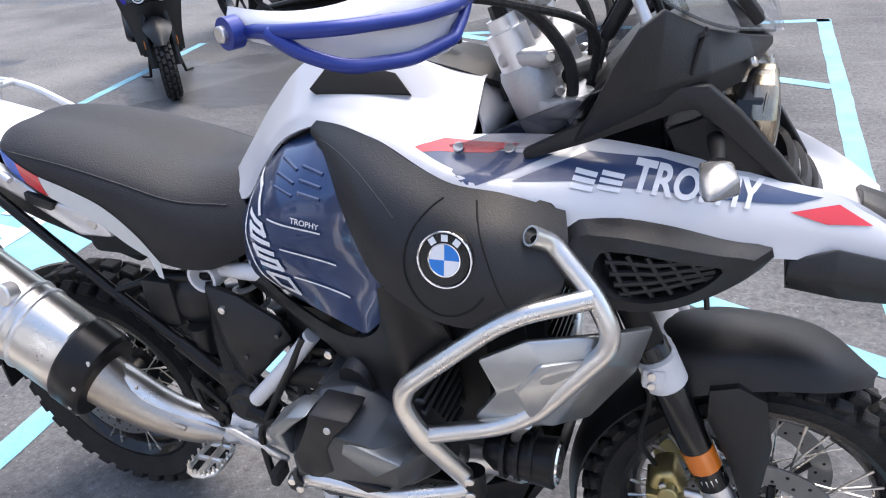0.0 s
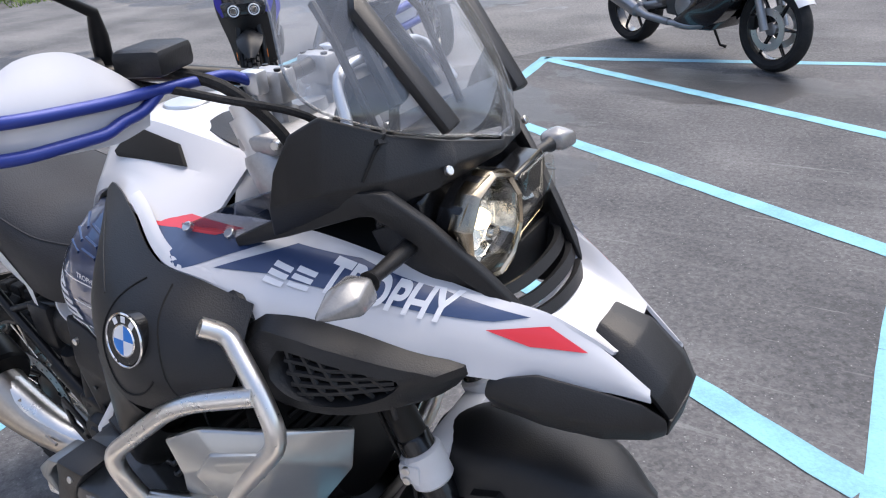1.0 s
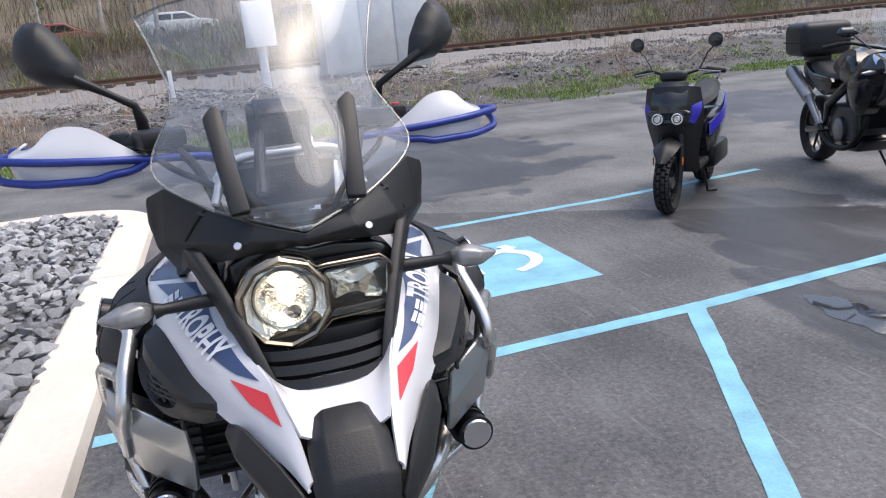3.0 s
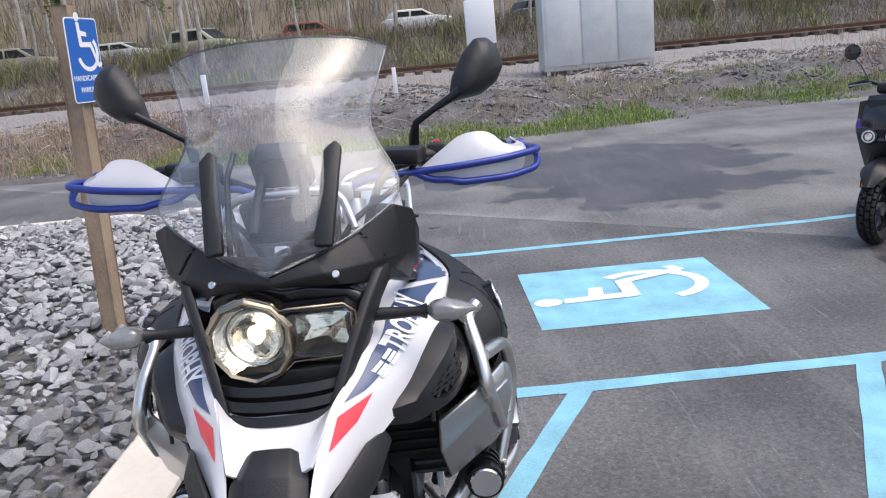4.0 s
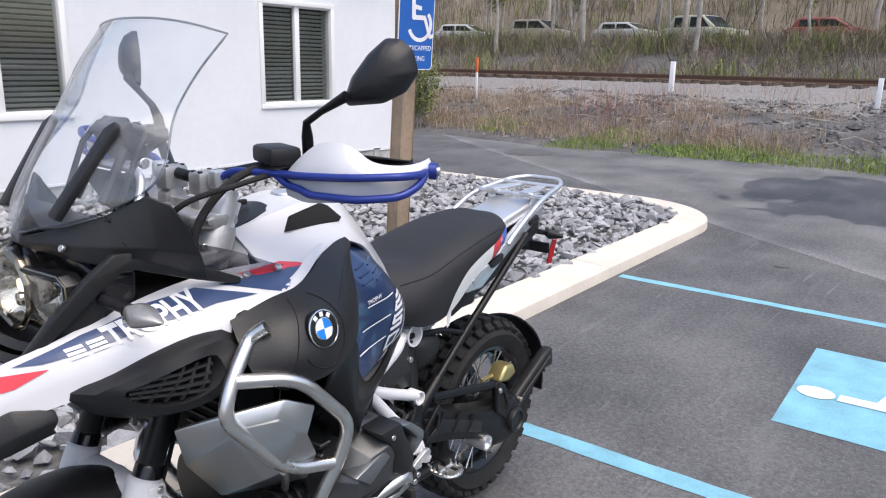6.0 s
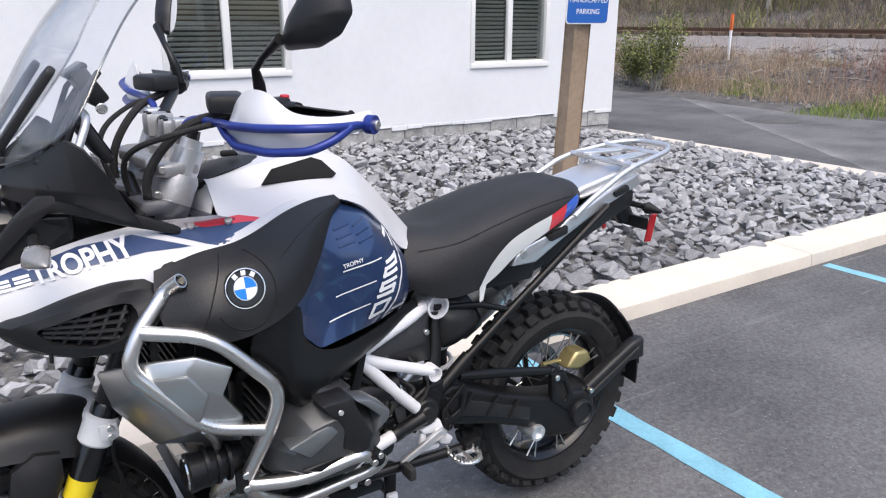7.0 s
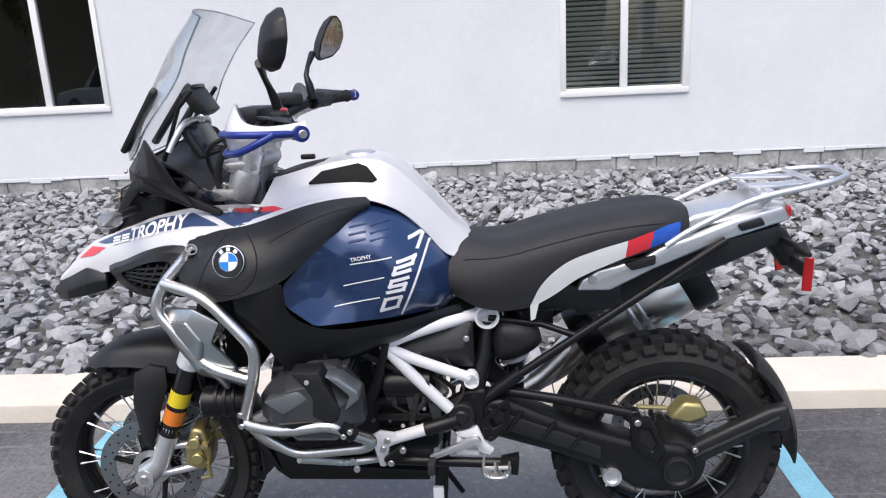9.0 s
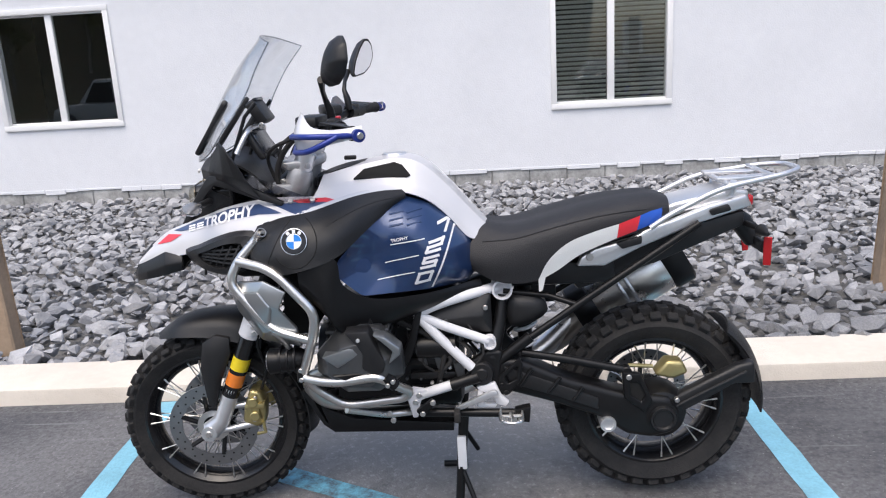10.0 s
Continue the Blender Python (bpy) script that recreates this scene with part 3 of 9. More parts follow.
rng = random.Random(7)
shapes = []
for k in range(16):
    bm = bmesh.new()
    for i in range(15):
        d = Vector((rng.gauss(0, 1), rng.gauss(0, 1), rng.gauss(0, 1))).normalized() * rng.uniform(0.75, 1.1)
        bm.verts.new((d.x * 1.1, d.y * rng.uniform(0.7, 0.95), d.z * rng.uniform(0.5, 0.7)))
    res = bmesh.ops.convex_hull(bm, input=bm.verts)
    bmesh.ops.delete(bm, geom=[g for g in res["geom_interior"] if isinstance(g, bmesh.types.BMVert)], context="VERTS")
    bm.verts.index_update()
    shapes.append((np.array([tuple(q.co) for q in bm.verts]), [tuple(q.index for q in fc.verts) for fc in bm.faces]))
    bm.free()

spots = []
step = 0.076
for i in range(int(14.0 / step)):
    for j in range(int(4.3 / step)):
        x = -6.6 + (i + rng.uniform(-0.45, 0.45)) * step
        y = -1.15 - (j + rng.uniform(-0.45, 0.45)) * step
        if in_bed(x, y) and not math.hypot(x + 2.545, y + 1.87) < 0.08 and not math.hypot(x - 2.43, y + 1.4) < 0.08:
            spots.append((x, y, 0.02 + 0.04 * rng.random() ** 1.8 + (0.022 if rng.random() < 0.1 else 0)))
rock_meshes = [mesh_of(s.tolist(), fs, 0) for s, fs in shapes]
for m_ in rock_meshes:
    m_.materials.append(ROCK)
allv, allf, base, near = [], [], 0, 0
for x, y, r in spots:
    k = rng.randrange(16)
    rot = Euler((rng.uniform(-0.5, 0.5), rng.uniform(-0.5, 0.5), rng.uniform(0, 6.3)))
    m = Matrix.LocRotScale((x, y, bed_z(x, y) + r * 0.35 + rng.uniform(-0.012, 0.02)), rot, (r * 1.15, r * 1.15, r * 1.15))
    if y > -1.75 and -3.4 < x < 0.2 and near < 300:
        near += 1
        put("rock", rock_meshes[k], ROCK, rock_bed, at=m)
        continue
    s, fs = shapes[k]
    w = s @ np.array(m.to_3x3()).T + np.array(m.translation)
    allv.append(w)
    allf += [tuple(q + base for q in fc) for fc in fs]
    base += len(s)
me = bpy.data.meshes.new("rocks")
me.from_pydata(np.concatenate(allv).tolist(), [], allf)
tagged(put("rocks", me, ROCK, rock_bed), kind="stuff")


# ---- building ----
WY = -5.4
WINDOWS = [(3.48, 4.766, 1.045, 2.26), (-2.175, -0.97, 0.978, 2.19), (-5.455, -4.31, 0.98, 2.175)]
TOP = 3.3


def wall_with_holes(x0, x1, z0, z1, holes, y0, y1):
    """A wall built from solid blocks round its openings."""
    out, x = [], x0
    for a, b, c, d in sorted(holes):
        out += [box((x, y0, z0), (a, y1, z1)), box((a, y0, z0), (b, y1, c)), box((a, y0, d), (b, y1, z1))]
        x = b
    return join(*out, box((x, y0, z0), (x1, y1, z1)))


wall_front = tagged(part("wall_front", wall_with_holes(-6.6, 12.0, 0.4, TOP, WINDOWS, WY - 0.2, WY), STUCCO, smooth=0),
                    "white stucco wall of a low building", "wall", kind="structure")
tagged(part("wall_side", box((-6.6, -16, 0.4), (-6.4, WY - 0.201, TOP)), STUCCO, smooth=0), "white stucco end wall of a low building", "wall", kind="structure")
tagged(part("wall_back", box((-6.399, -16, 0.0), (12.0, -15.8, TOP)), STUCCO, smooth=0), "white stucco back wall", "wall", kind="structure")
tagged(part("wall_end", box((11.8, -15.799, 0.0), (12.0, WY - 0.201, TOP)), STUCCO, smooth=0), "white stucco end wall", "wall", kind="structure")
tagged(part("roof", box((-7.0, -16.4, TOP + 0.002), (12.4, WY + 0.35, TOP + 0.2), 0.01), TRIM, smooth=0), "white flat eave over the stucco walls", "roof", kind="structure")
foundation = tagged(part("foundation", box((-6.58, -16, -0.1), (11.98, WY - 0.03, 0.399)), BLOCK, smooth=0),
                    "grey concrete block foundation with flaking white paint", "foundation", kind="structure")
# ragged lower rim of the stucco, and block courses
bx = -6.58
while bx < 9:
    w = 0.39
    hgt = 0.185
    put("block", mesh_of(*box((bx + 0.005, WY - 0.029, 0.2), (bx + w - 0.005, WY - 0.012 + rng.uniform(-0.004, 0.004), 0.2 + hgt), 0.006, 1), 0), BLOCK, foundation)
    bx += w
bx = -6.6
while bx < 9:
    w = rng.uniform(0.12, 0.5)
    put("stucco_lip", mesh_of(*box((bx, WY - 0.06, 0.4 - rng.uniform(0.005, 0.05)), (bx + w - 0.004, WY + 0.004, 0.404), 0.003, 1), 0), STUCCO, wall_front)
    bx += w


def window(x0, x1, z0, z1, n, blinds):
    root = tagged(new(f"window_{n}"), "white vinyl sliding window with " + ("closed grey blinds" if blinds else "a dark room behind it"), "window", kind="structure")
    t, y = 0.055, WY
    for nm, lo, hi in (("head", (x0, y - 0.1, z1 - t), (x1, y + 0.022, z1)), ("sill", (x0, y - 0.1, z0), (x1, y + 0.026, z0 + t)),
                       ("jamb", (x0, y - 0.1, z0 + t), (x0 + t, y + 0.022, z1 - t)), ("jamb", (x1 - t, y - 0.1, z0 + t), (x1, y + 0.022, z1 - t))):
        part("window_" + nm, box(lo, hi, 0.004), TRIM, root)
    xm = (x0 + x1) / 2
    part("mullion", box((xm - 0.035, y - 0.06, z0 + t), (xm + 0.035, y - 0.01, z1 - t), 0.004), TRIM, root)
    for a, b, d in ((x0 + t, xm - 0.035, -0.03), (xm + 0.035, x1 - t, -0.05)):
        pane = part("pane", box((a, y + d, z0 + t), (b, y + d + 0.005, z1 - t)), PANE, root, smooth=0)
        pane.visible_shadow = False
        for q in (z0 + t, z1 - t - 0.02):
            part("sash_rail", box((a, y + d - 0.012, q), (b, y + d + 0.016, q + 0.02), 0.002, 1), TRIM, root)
        if blinds:
            k, z = 0, z0 + t + 0.02
            slat = mesh_of(*moved(box((a + 0.004, -0.018, -0.001), (b - 0.004, 0.018, 0.001)), Matrix.Identity(4)), 0)
            while z < z1 - t - 0.02:
                put("slat", slat, BLIND, root, at=pose(0, y - 0.085, z, 50 + rng.uniform(-3, 3), 0, 0))
                z += 0.046
    # near-black sheet stands in for the shade of the unlit room
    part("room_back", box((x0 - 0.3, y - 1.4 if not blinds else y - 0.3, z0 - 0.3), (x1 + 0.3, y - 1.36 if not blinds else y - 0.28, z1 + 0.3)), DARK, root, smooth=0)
    return root


for n, (a, b, c, d) in enumerate(WINDOWS):
    window(a, b, c, d, n + 1, n > 0)

lamp = tagged(new("wall_light"), "dark bronze wall floodlight on the stucco wall", "light")
part("housing", slab([(-6.16, 2.53), (-5.82, 2.53), (-5.86, 2.64), (-6.12, 2.64)], WY - 0.0, WY + 0.14, 0.012), material("bronze_metal", (0.04, 0.035, 0.03), 0.5, 0.5), lamp)
part("lens", box((-6.12, WY + 0.02, 2.515), (-5.86, WY + 0.12, 2.531), 0.004), clear("lamp_lens", (0.6, 0.6, 0.6)), lamp)


# ---- sign posts ----
def post(x, y, z0, z1, lean_x, lean_y, r=0.065):
    n = 10
    P = [Vector((x + lean_x * k / n, y + lean_y * k / n, z0 + (z1 - z0) * k / n)) for k in range(n + 1)]
    v, f = [], []
    for p in P:
        for dx, dy in ((-1, -1), (1, -1), (1, 1), (-1, 1)):
            for ex, ey in ((dx * 0.85, dy), (dx, dy * 0.85)) if dx * dy > 0 else ((dx, dy * 0.85), (dx * 0.85, dy)):
                v.append((p.x + ex * r + rng.uniform(-1, 1) * 0.0015, p.y + ey * r * 0.8, p.z))
    for i in range(n):
        for k in range(8):
            f.append((i * 8 + k, i * 8 + (k + 1) % 8, (i + 1) * 8 + (k + 1) % 8, (i + 1) * 8 + k))
    f += [tuple(range(8)), tuple(n * 8 + k for k in range(8))]
    return v, f


tagged(part("sign_post", post(-2.545, -1.9, 0.02, 2.02, 0.0, 0.11), WOOD, smooth=30), "weathered square wooden post leaning in the rock bed", "post", "sign posts")
tagged(part("sign_post", post(2.46, -1.42, 0.05, 2.0, 0.05, 0.0), WOOD, smooth=30), "weathered square wooden post in the rock bed", "post", "sign posts")
sign = tagged(new("parking_sign"), "blue sign with a white wheelchair symbol on a wooden post", "sign")
tilt = pose(-2.54, -1.728, 1.715, 0, 0, 0) @ pose(0, 0, 0, -3.5, 0, -8)


def plate(w, h, r):
    pts = []
    for cx, cz, a0 in ((w - r, h - r, 0), (-w + r, h - r, 90), (-w + r, -h + r, 180), (w - r, -h + r, 270)):
        pts += [(cx + r * math.cos(radians(a0 + 15 * k)), cz + r * math.sin(radians(a0 + 15 * k))) for k in range(7)]
    return pts


part("border", moved(slab(plate(0.152, 0.235, 0.025), -0.003, 0.0, 0.0), tilt), SIGN_WHITE, sign, smooth=0)
part("face", moved(slab(plate(0.145, 0.228, 0.02), 0.0005, 0.0015, 0.0), tilt), SIGN_BLUE, sign, smooth=0)
up = tilt @ Matrix(((-0.36, 0, 0, 0), (0, 0, 1, 0.0022), (0, 0.36, 0, 0.08), (0, 0, 0, 1)))
wheelchair(lambda p: tuple(up @ Vector((p[0], p[1], p[2]))), 0, "symbol", SIGN_WHITE, sign)
turn = Matrix(((-1, 0, 0, 0), (0, 0, 1, 0.002), (0, 1, 0, 0), (0, 0, 0, 1)))
words("HANDICAPPED", 0.042, tilt @ Matrix.Translation((0, 0, -0.1)) @ turn, SIGN_WHITE, sign, "wording", squeeze=0.95)
words("PARKING", 0.042, tilt @ Matrix.Translation((0, 0, -0.165)) @ turn, SIGN_WHITE, sign, "wording", squeeze=0.95)

# ---- shallow puddle ----
rp = random.Random(77)
pv = [(-0.86 + (0.17 + 0.05 * rp.random()) * math.cos(a) * 1.7, 2.74 + (0.1 + 0.035 * rp.random()) * math.sin(a), 0.0022) for a in [2 * math.pi * k / 44 for k in range(44)]]
tagged(part("puddle", (pv, [tuple(range(44))]), material("still_water", (0.03, 0.031, 0.033), 0.03, amount=0.0), smooth=0), "small shallow puddle of rainwater on the asphalt", "puddle", kind="structure")

# ---- bank, railway and hillside ----
def edge_x(y):
    return -11.6 - 0.06 * max(0, y + 3) - 0.1 * max(0.0, min(14.0, y - 2)) + 0.02 * min(0, y + 3) + 0.25 * math.sin(y * 0.8)


def bank_z(x, y):
    s = edge_x(y) - x
    rows = ((0, -0.02), (0.25, 0.04), (1.1, 0.12), (2.6, 0.5), (4.5, 0.72), (8.0, 0.85), (10.2, 1.02), (14.5, 1.04), (16, 0.85), (19, 1.1), (23, 2.4), (30, 2.75), (38, 5.5), (60, 14), (110, 38), (160, 55))
    z = float(np.interp(s, [r[0] for r in rows], [r[1] for r in rows]))
    rough = min(1.0, max(0.0, s) / 2) * (0.0 if 9.8 < s < 14.8 else 1.0)
    return z + rough * 0.16 * (noise.noise(Vector((x * 0.55, y * 0.55, 3))) + 0.5 * noise.noise(Vector((x * 1.7, y * 1.7, 9))))


S = [0, 0.25, 0.6, 1.0, 1.5, 2, 2.5, 3, 3.5, 4, 4.7, 5.4, 6.2, 7, 8, 9, 10.2, 12, 14.5, 15.2, 16, 17.5, 19, 21, 23, 26, 30, 34, 38, 45, 52, 60, 75, 90, 110, 160]
Y = [-75 + 1.0 * k for k in range(150)]
v = [(edge_x(y) - s, y, bank_z(edge_x(y) - s, y)) for y in Y for s in S]
ns = len(S)
f = [(j * ns + i, j * ns + i + 1, (j + 1) * ns + i + 1, (j + 1) * ns + i) for j in range(len(Y) - 1) for i in range(ns - 1)]
SLOPE = material("gravel_bank", (0.062, 0.06, 0.06), 0.98, spot=(0.14, 0.133, 0.13), scale=2.2, amount=0.9, bump=1.0, bump_scale=6, fine=12)
HILL = material("leaf_litter_hill", (0.12, 0.1, 0.075), 0.98, spot=(0.2, 0.17, 0.125), scale=0.4, amount=0.9, bump=1.0, bump_scale=3, fine=5)
bank = part("bank", (v, f), SLOPE, smooth=60)
for mt in (GRASS, BALLAST, HILL):
    bank.data.materials.append(mt)
for p in bank.data.polygons:
    s = edge_x(p.center.y) - p.center.x
    p.material_index = 2 if 4.0 < s < 19 else 3 if s > 30 else 0
tagged(bank, "weedy gravel bank rising to a railway and a wooded hill", "bank", kind="structure")


def rail_x(y):
    return edge_x(0) - 12.3 - 0.06 * y


for off in (-0.72, 0.72):
    v, f = [], []
    prof = [(-0.07, 0.0), (-0.07, 0.02), (-0.015, 0.04), (-0.015, 0.11), (-0.036, 0.12), (-0.036, 0.155), (0.036, 0.155), (0.036, 0.12), (0.015, 0.11), (0.015, 0.04), (0.07, 0.02), (0.07, 0.0)]
    for y in (-75, -30, 0, 30, 73):
        v += [(rail_x(y) + off + a, y, 1.12 + h) for a, h in prof]
    for j in range(4):
        f += [(j * 12 + k, j * 12 + (k + 1) % 12, (j + 1) * 12 + (k + 1) % 12, (j + 1) * 12 + k) for k in range(12)]
    tagged(part("rail", (v, f), RUST, smooth=20), "rusty steel railway rail on ballast", "rail", "railway rails")
tie = mesh_of(*box((-1.25, -0.11, 0), (1.25, 0.11, 0.13), 0.015, 1), 0)
track = tagged(new("railway_track"), "dark wooden sleepers in pale ballast", "railway", kind="structure")
for k in range(200):
    y = -60 + 0.6 * k
    put("sleeper", tie, TIE, track, at=pose(rail_x(y), y, 1.01, 0, 0, 3.4))

# ---- weeds and grass on the bank ----
def tufts(n, s0, s1, y0, y1, h0, h1, lean, mat, name, label, seed, blades=5, wide=0.004, patchy=0.0, spread=0.12):
    """Thin bent stalks in clumps; patchy leaves bare places between them."""
    r = random.Random(seed)
    v, f = [], []
    for _ in range(n):
        y = r.uniform(y0, y1)
        x = edge_x(y) - r.uniform(s0, s1)
        if noise.noise(Vector((x * 0.45, y * 0.45, seed))) < patchy:
            continue
        z = bank_z(x, y)
        for b in range(blades):
            a, h, l = r.uniform(0, 6.28), h0 + (h1 - h0) * r.random() ** 2, r.uniform(0.1, 1) * lean
            bx, by = x + r.gauss(0, spread), y + r.gauss(0, spread)
            dx, dy = math.cos(a) * l * h, math.sin(a) * l * h
            t = r.uniform(0, 3.14)
            wx, wy = math.cos(t) * wide, math.sin(t) * wide
            i = len(v)
            v += [(bx - wx, by - wy, z - 0.03), (bx + wx, by + wy, z - 0.03), (bx + dx * 0.35 + wx * 0.8, by + dy * 0.35 + wy * 0.8, z + h * 0.6),
                  (bx + dx * 0.35 - wx * 0.8, by + dy * 0.35 - wy * 0.8, z + h * 0.6), (bx + dx, by + dy, z + h * (1 - 0.3 * l))]
            f += [(i, i + 1, i + 2, i + 3), (i + 3, i + 2, i + 4)]
    me = bpy.data.meshes.new("blades")
    me.from_pydata(v, [], f)
    return tagged(put(name, me, mat), label, "plants", kind="stuff")


tufts(9000, -0.1, 1.6, -16, 24, 0.02, 0.17, 1.0, GRASS, "grass", "fresh green grass along the asphalt edge", 3, 9, 0.006, 0.12, 0.1)
tufts(1500, 0.6, 4.0, -16, 24, 0.04, 0.2, 0.8, GRASS, "grass", "patches of fresh grass on the gravel bank", 4, 9, 0.006, 0.2, 0.1)
tufts(2300, 0.5, 3.8, -16, -1.5, 0.08, 0.5, 1.3, STRAW, "weeds", "dry tan weeds and brambles on the bank", 5, 10, 0.0035, -0.2, 0.14)
tufts(1500, 0.8, 4.2, -1.5, 24, 0.06, 0.5, 1.3, STRAW, "weeds", "sparse dry weeds on the gravel bank", 12, 8, 0.0035, 0.08, 0.12)
tufts(1300, 4.0, 9.0, -34, 24, 0.1, 0.55, 0.9, STRAW, "weeds", "dry tan weeds beside the railway", 6, 7, 0.004, 0.1, 0.16)
tufts(9000, 16, 27, -50, 50, 0.2, 1.5, 2.0, TWIG, "brush", "bare grey brush behind the railway", 8, 8, 0.008, -0.3, 0.3)
tufts(2600, 16, 24, -50, 50, 0.2, 0.9, 1.8, STRAW, "weeds", "dry weeds behind the railway", 13, 7, 0.009, 0.0, 0.25)
tufts(3200, 16.5, 30, -50, 50, 0.2, 1.2, 1.2, LEAF, "shrubs", "young green brush behind the railway", 9, 14, 0.026, 0.12, 0.3)
tufts(6500, 30, 95, -70, 70, 0.6, 3.2, 0.7, TWIG, "undergrowth", "bare brown undergrowth on the wooded hill", 10, 9, 0.018, -0.5, 0.6)
tufts(1500, 30, 80, -70, 70, 0.6, 2.4, 0.7, LEAF, "undergrowth", "young green undergrowth on the wooded hill", 14, 10, 0.03, 0.1, 0.6)

WEED = material("leafy_green_weed", (0.15, 0.235, 0.05), 0.85, spot=(0.25, 0.33, 0.1), scale=4, amount=0.8, random_tint=0.4)
tufts(2400, -0.05, 0.95, -4, 22, 0.02, 0.1, 1.5, WEED, "leafy_weeds", "low bright green weeds where the bank meets the asphalt", 21, 9, 0.013, 0.14, 0.13)
tufts(420, 1.0, 2.6, 0, 20, 0.03, 0.12, 1.5, WEED, "leafy_weeds", "scattered bright green weeds on the dark bank", 22, 9, 0.015, 0.12, 0.16)

BRAMBLE = material("reddish_brambles", (0.22, 0.115, 0.085), 0.95, spot=(0.32, 0.2, 0.15), scale=2, amount=0.8, random_tint=0.4)
tufts(520, 1.2, 4.4, -15, -2.5, 0.2, 0.95, 0.9, BRAMBLE, "brambles", "bare reddish bramble stems on the bank", 15, 9, 0.003, 0.1, 0.2)
tufts(260, 1.0, 4.0, -1.5, 20, 0.1, 0.5, 1.6, BRAMBLE, "brambles", "bare reddish bramble stems on the gravel bank", 16, 7, 0.003, 0.12, 0.18)

# loose stones on the bank
r = random.Random(31)
v, f = [], []
for _ in range(17000):
    y = r.uniform(-16, 20)
    x = edge_x(y) - 0.4 - 6 * r.random()
    z, k = bank_z(x, y), r.uniform(0.015, 0.06) * (2.2 if r.random() < 0.05 else 1)
    i = len(v)
    c = Vector((x, y, z))
    v += [c + Vector((r.uniform(0.6, 1.2) * k * a, r.uniform(0.6, 1.2) * k * b, r.uniform(0.5, 0.9) * k * e)) for a, b, e in ((1, 0.2, 0), (-0.2, 1, 0.1), (-1, -0.2, 0), (0.2, -1, 0.1), (0.1, 0, 1), (0, 0, -0.6))]
    f += [(i, i + 1, i + 4), (i + 1, i + 2, i + 4), (i + 2, i + 3, i + 4), (i + 3, i, i + 4), (i + 1, i, i + 5), (i + 2, i + 1, i + 5), (i + 3, i + 2, i + 5), (i, i + 3, i + 5)]
me = bpy.data.meshes.new("stones")
me.from_pydata([tuple(q) for q in v], [], f)
tagged(put("loose_stones", me, material("bank_stone", (0.1, 0.097, 0.099), 0.9, spot=(0.2, 0.193, 0.193), scale=9, amount=0.7, random_tint=0.5)), "loose grey stones on the bank", "stones", kind="stuff")


# ---- trees ----
def tree(height, seed, leafy):
    """A slim bare tree: tapered trunk, limbs, and a sparse crown of twigs and small leaves."""
    r = random.Random(seed)
    root = tagged(new("tree"), "slim bare early-spring tree on the hillside", "tree", "hillside trees")
    lean = Vector((r.uniform(-0.06, 0.06), r.uniform(-0.06, 0.06), 1))
    trunk = [Vector((0, 0, 0)) + lean * height * k / 6 + Vector((r.uniform(-1, 1), r.uniform(-1, 1), 0)) * 0.012 * height * (k > 0) for k in range(7)]
    w = height * 0.012 + 0.03
    bits, tips = [tube(trunk, [w * (1 - 0.13 * k) for k in range(7)], 7)], []
    for k in range(11):
        s = r.uniform(0.35, 0.95) * 6
        i = min(int(s), 5)
        p = trunk[i].lerp(trunk[i + 1], s - i)
        a, l = r.uniform(0, 6.28), height * r.uniform(0.12, 0.28) * (1.25 - s / 7)
        d = Vector((math.cos(a), math.sin(a), r.uniform(0.5, 1.3))).normalized()
        q = p + d * l * 0.5 + Vector((0, 0, 0.05 * l))
        e = p + d * l + Vector((0, 0, 0.2 * l))
        bits.append(tube([p, q, e], [w * 0.4, w * 0.28, w * 0.1], 5))
        tips += [q, e]
    part("trunk", join(*bits), BARK, root)
    v, f = [], []
    for p in tips + tips + [trunk[-1]] * 3:
        for _ in range(12):
            d = Vector((r.gauss(0, 1), r.gauss(0, 1), r.gauss(0.5, 1))).normalized() * r.uniform(0.3, 1.0) * height * 0.12
            n = d.orthogonal().normalized() * 0.014
            i = len(v)
            v += [p - n, p + n, p + d]
            f.append((i, i + 1, i + 2))
            if leafy:
                c = p + d * r.uniform(0.4, 1)
                e1, e2 = Vector((r.gauss(0, 1), r.gauss(0, 1), r.gauss(0, 1))) * 0.07, Vector((r.gauss(0, 1), r.gauss(0, 1), r.gauss(0, 1))) * 0.07
                i = len(v)
                v += [c, c + e1, c + e1 + e2, c + e2]
                f.append((i, i + 1, i + 2, i + 3))
    part("crown", (v, f), LEAF if leafy else TWIG, root, smooth=0)
    return root


protos = [tree(h, 20 + k, k % 3 == 2) for k, h in enumerate((9, 7, 6, 11, 8, 5))]
r = random.Random(5)
for k, p in enumerate(protos):
    y = -38 + 13 * k
    p.matrix_basis = pose(edge_x(y) - 33 - k, y, bank_z(edge_x(y) - 33 - k, y) - 0.1)
for k in range(250):
    s = 31 + 60 * r.random() ** 1.5
    y = r.uniform(-62, 60)
    if k < 46:
        s = r.uniform(20, 30)
    x = edge_x(y) - s
    copy_thing(protos[r.randrange(6)], pose(x, y, bank_z(x, y) - 0.1, 0, 0, r.uniform(0, 360)))


# ---- unseen wooded rise on the far side of the lot, added for dark reflections ----
def rise(a, d):
    """Height of the rise at angle a (degrees round the lot) and distance d."""
    return 10.0 * min(1.0, max(0.0, (d - 30) / 16)) ** 1.3 + 0.5 * noise.noise(Vector((a * 0.15, d * 0.2, 5)))


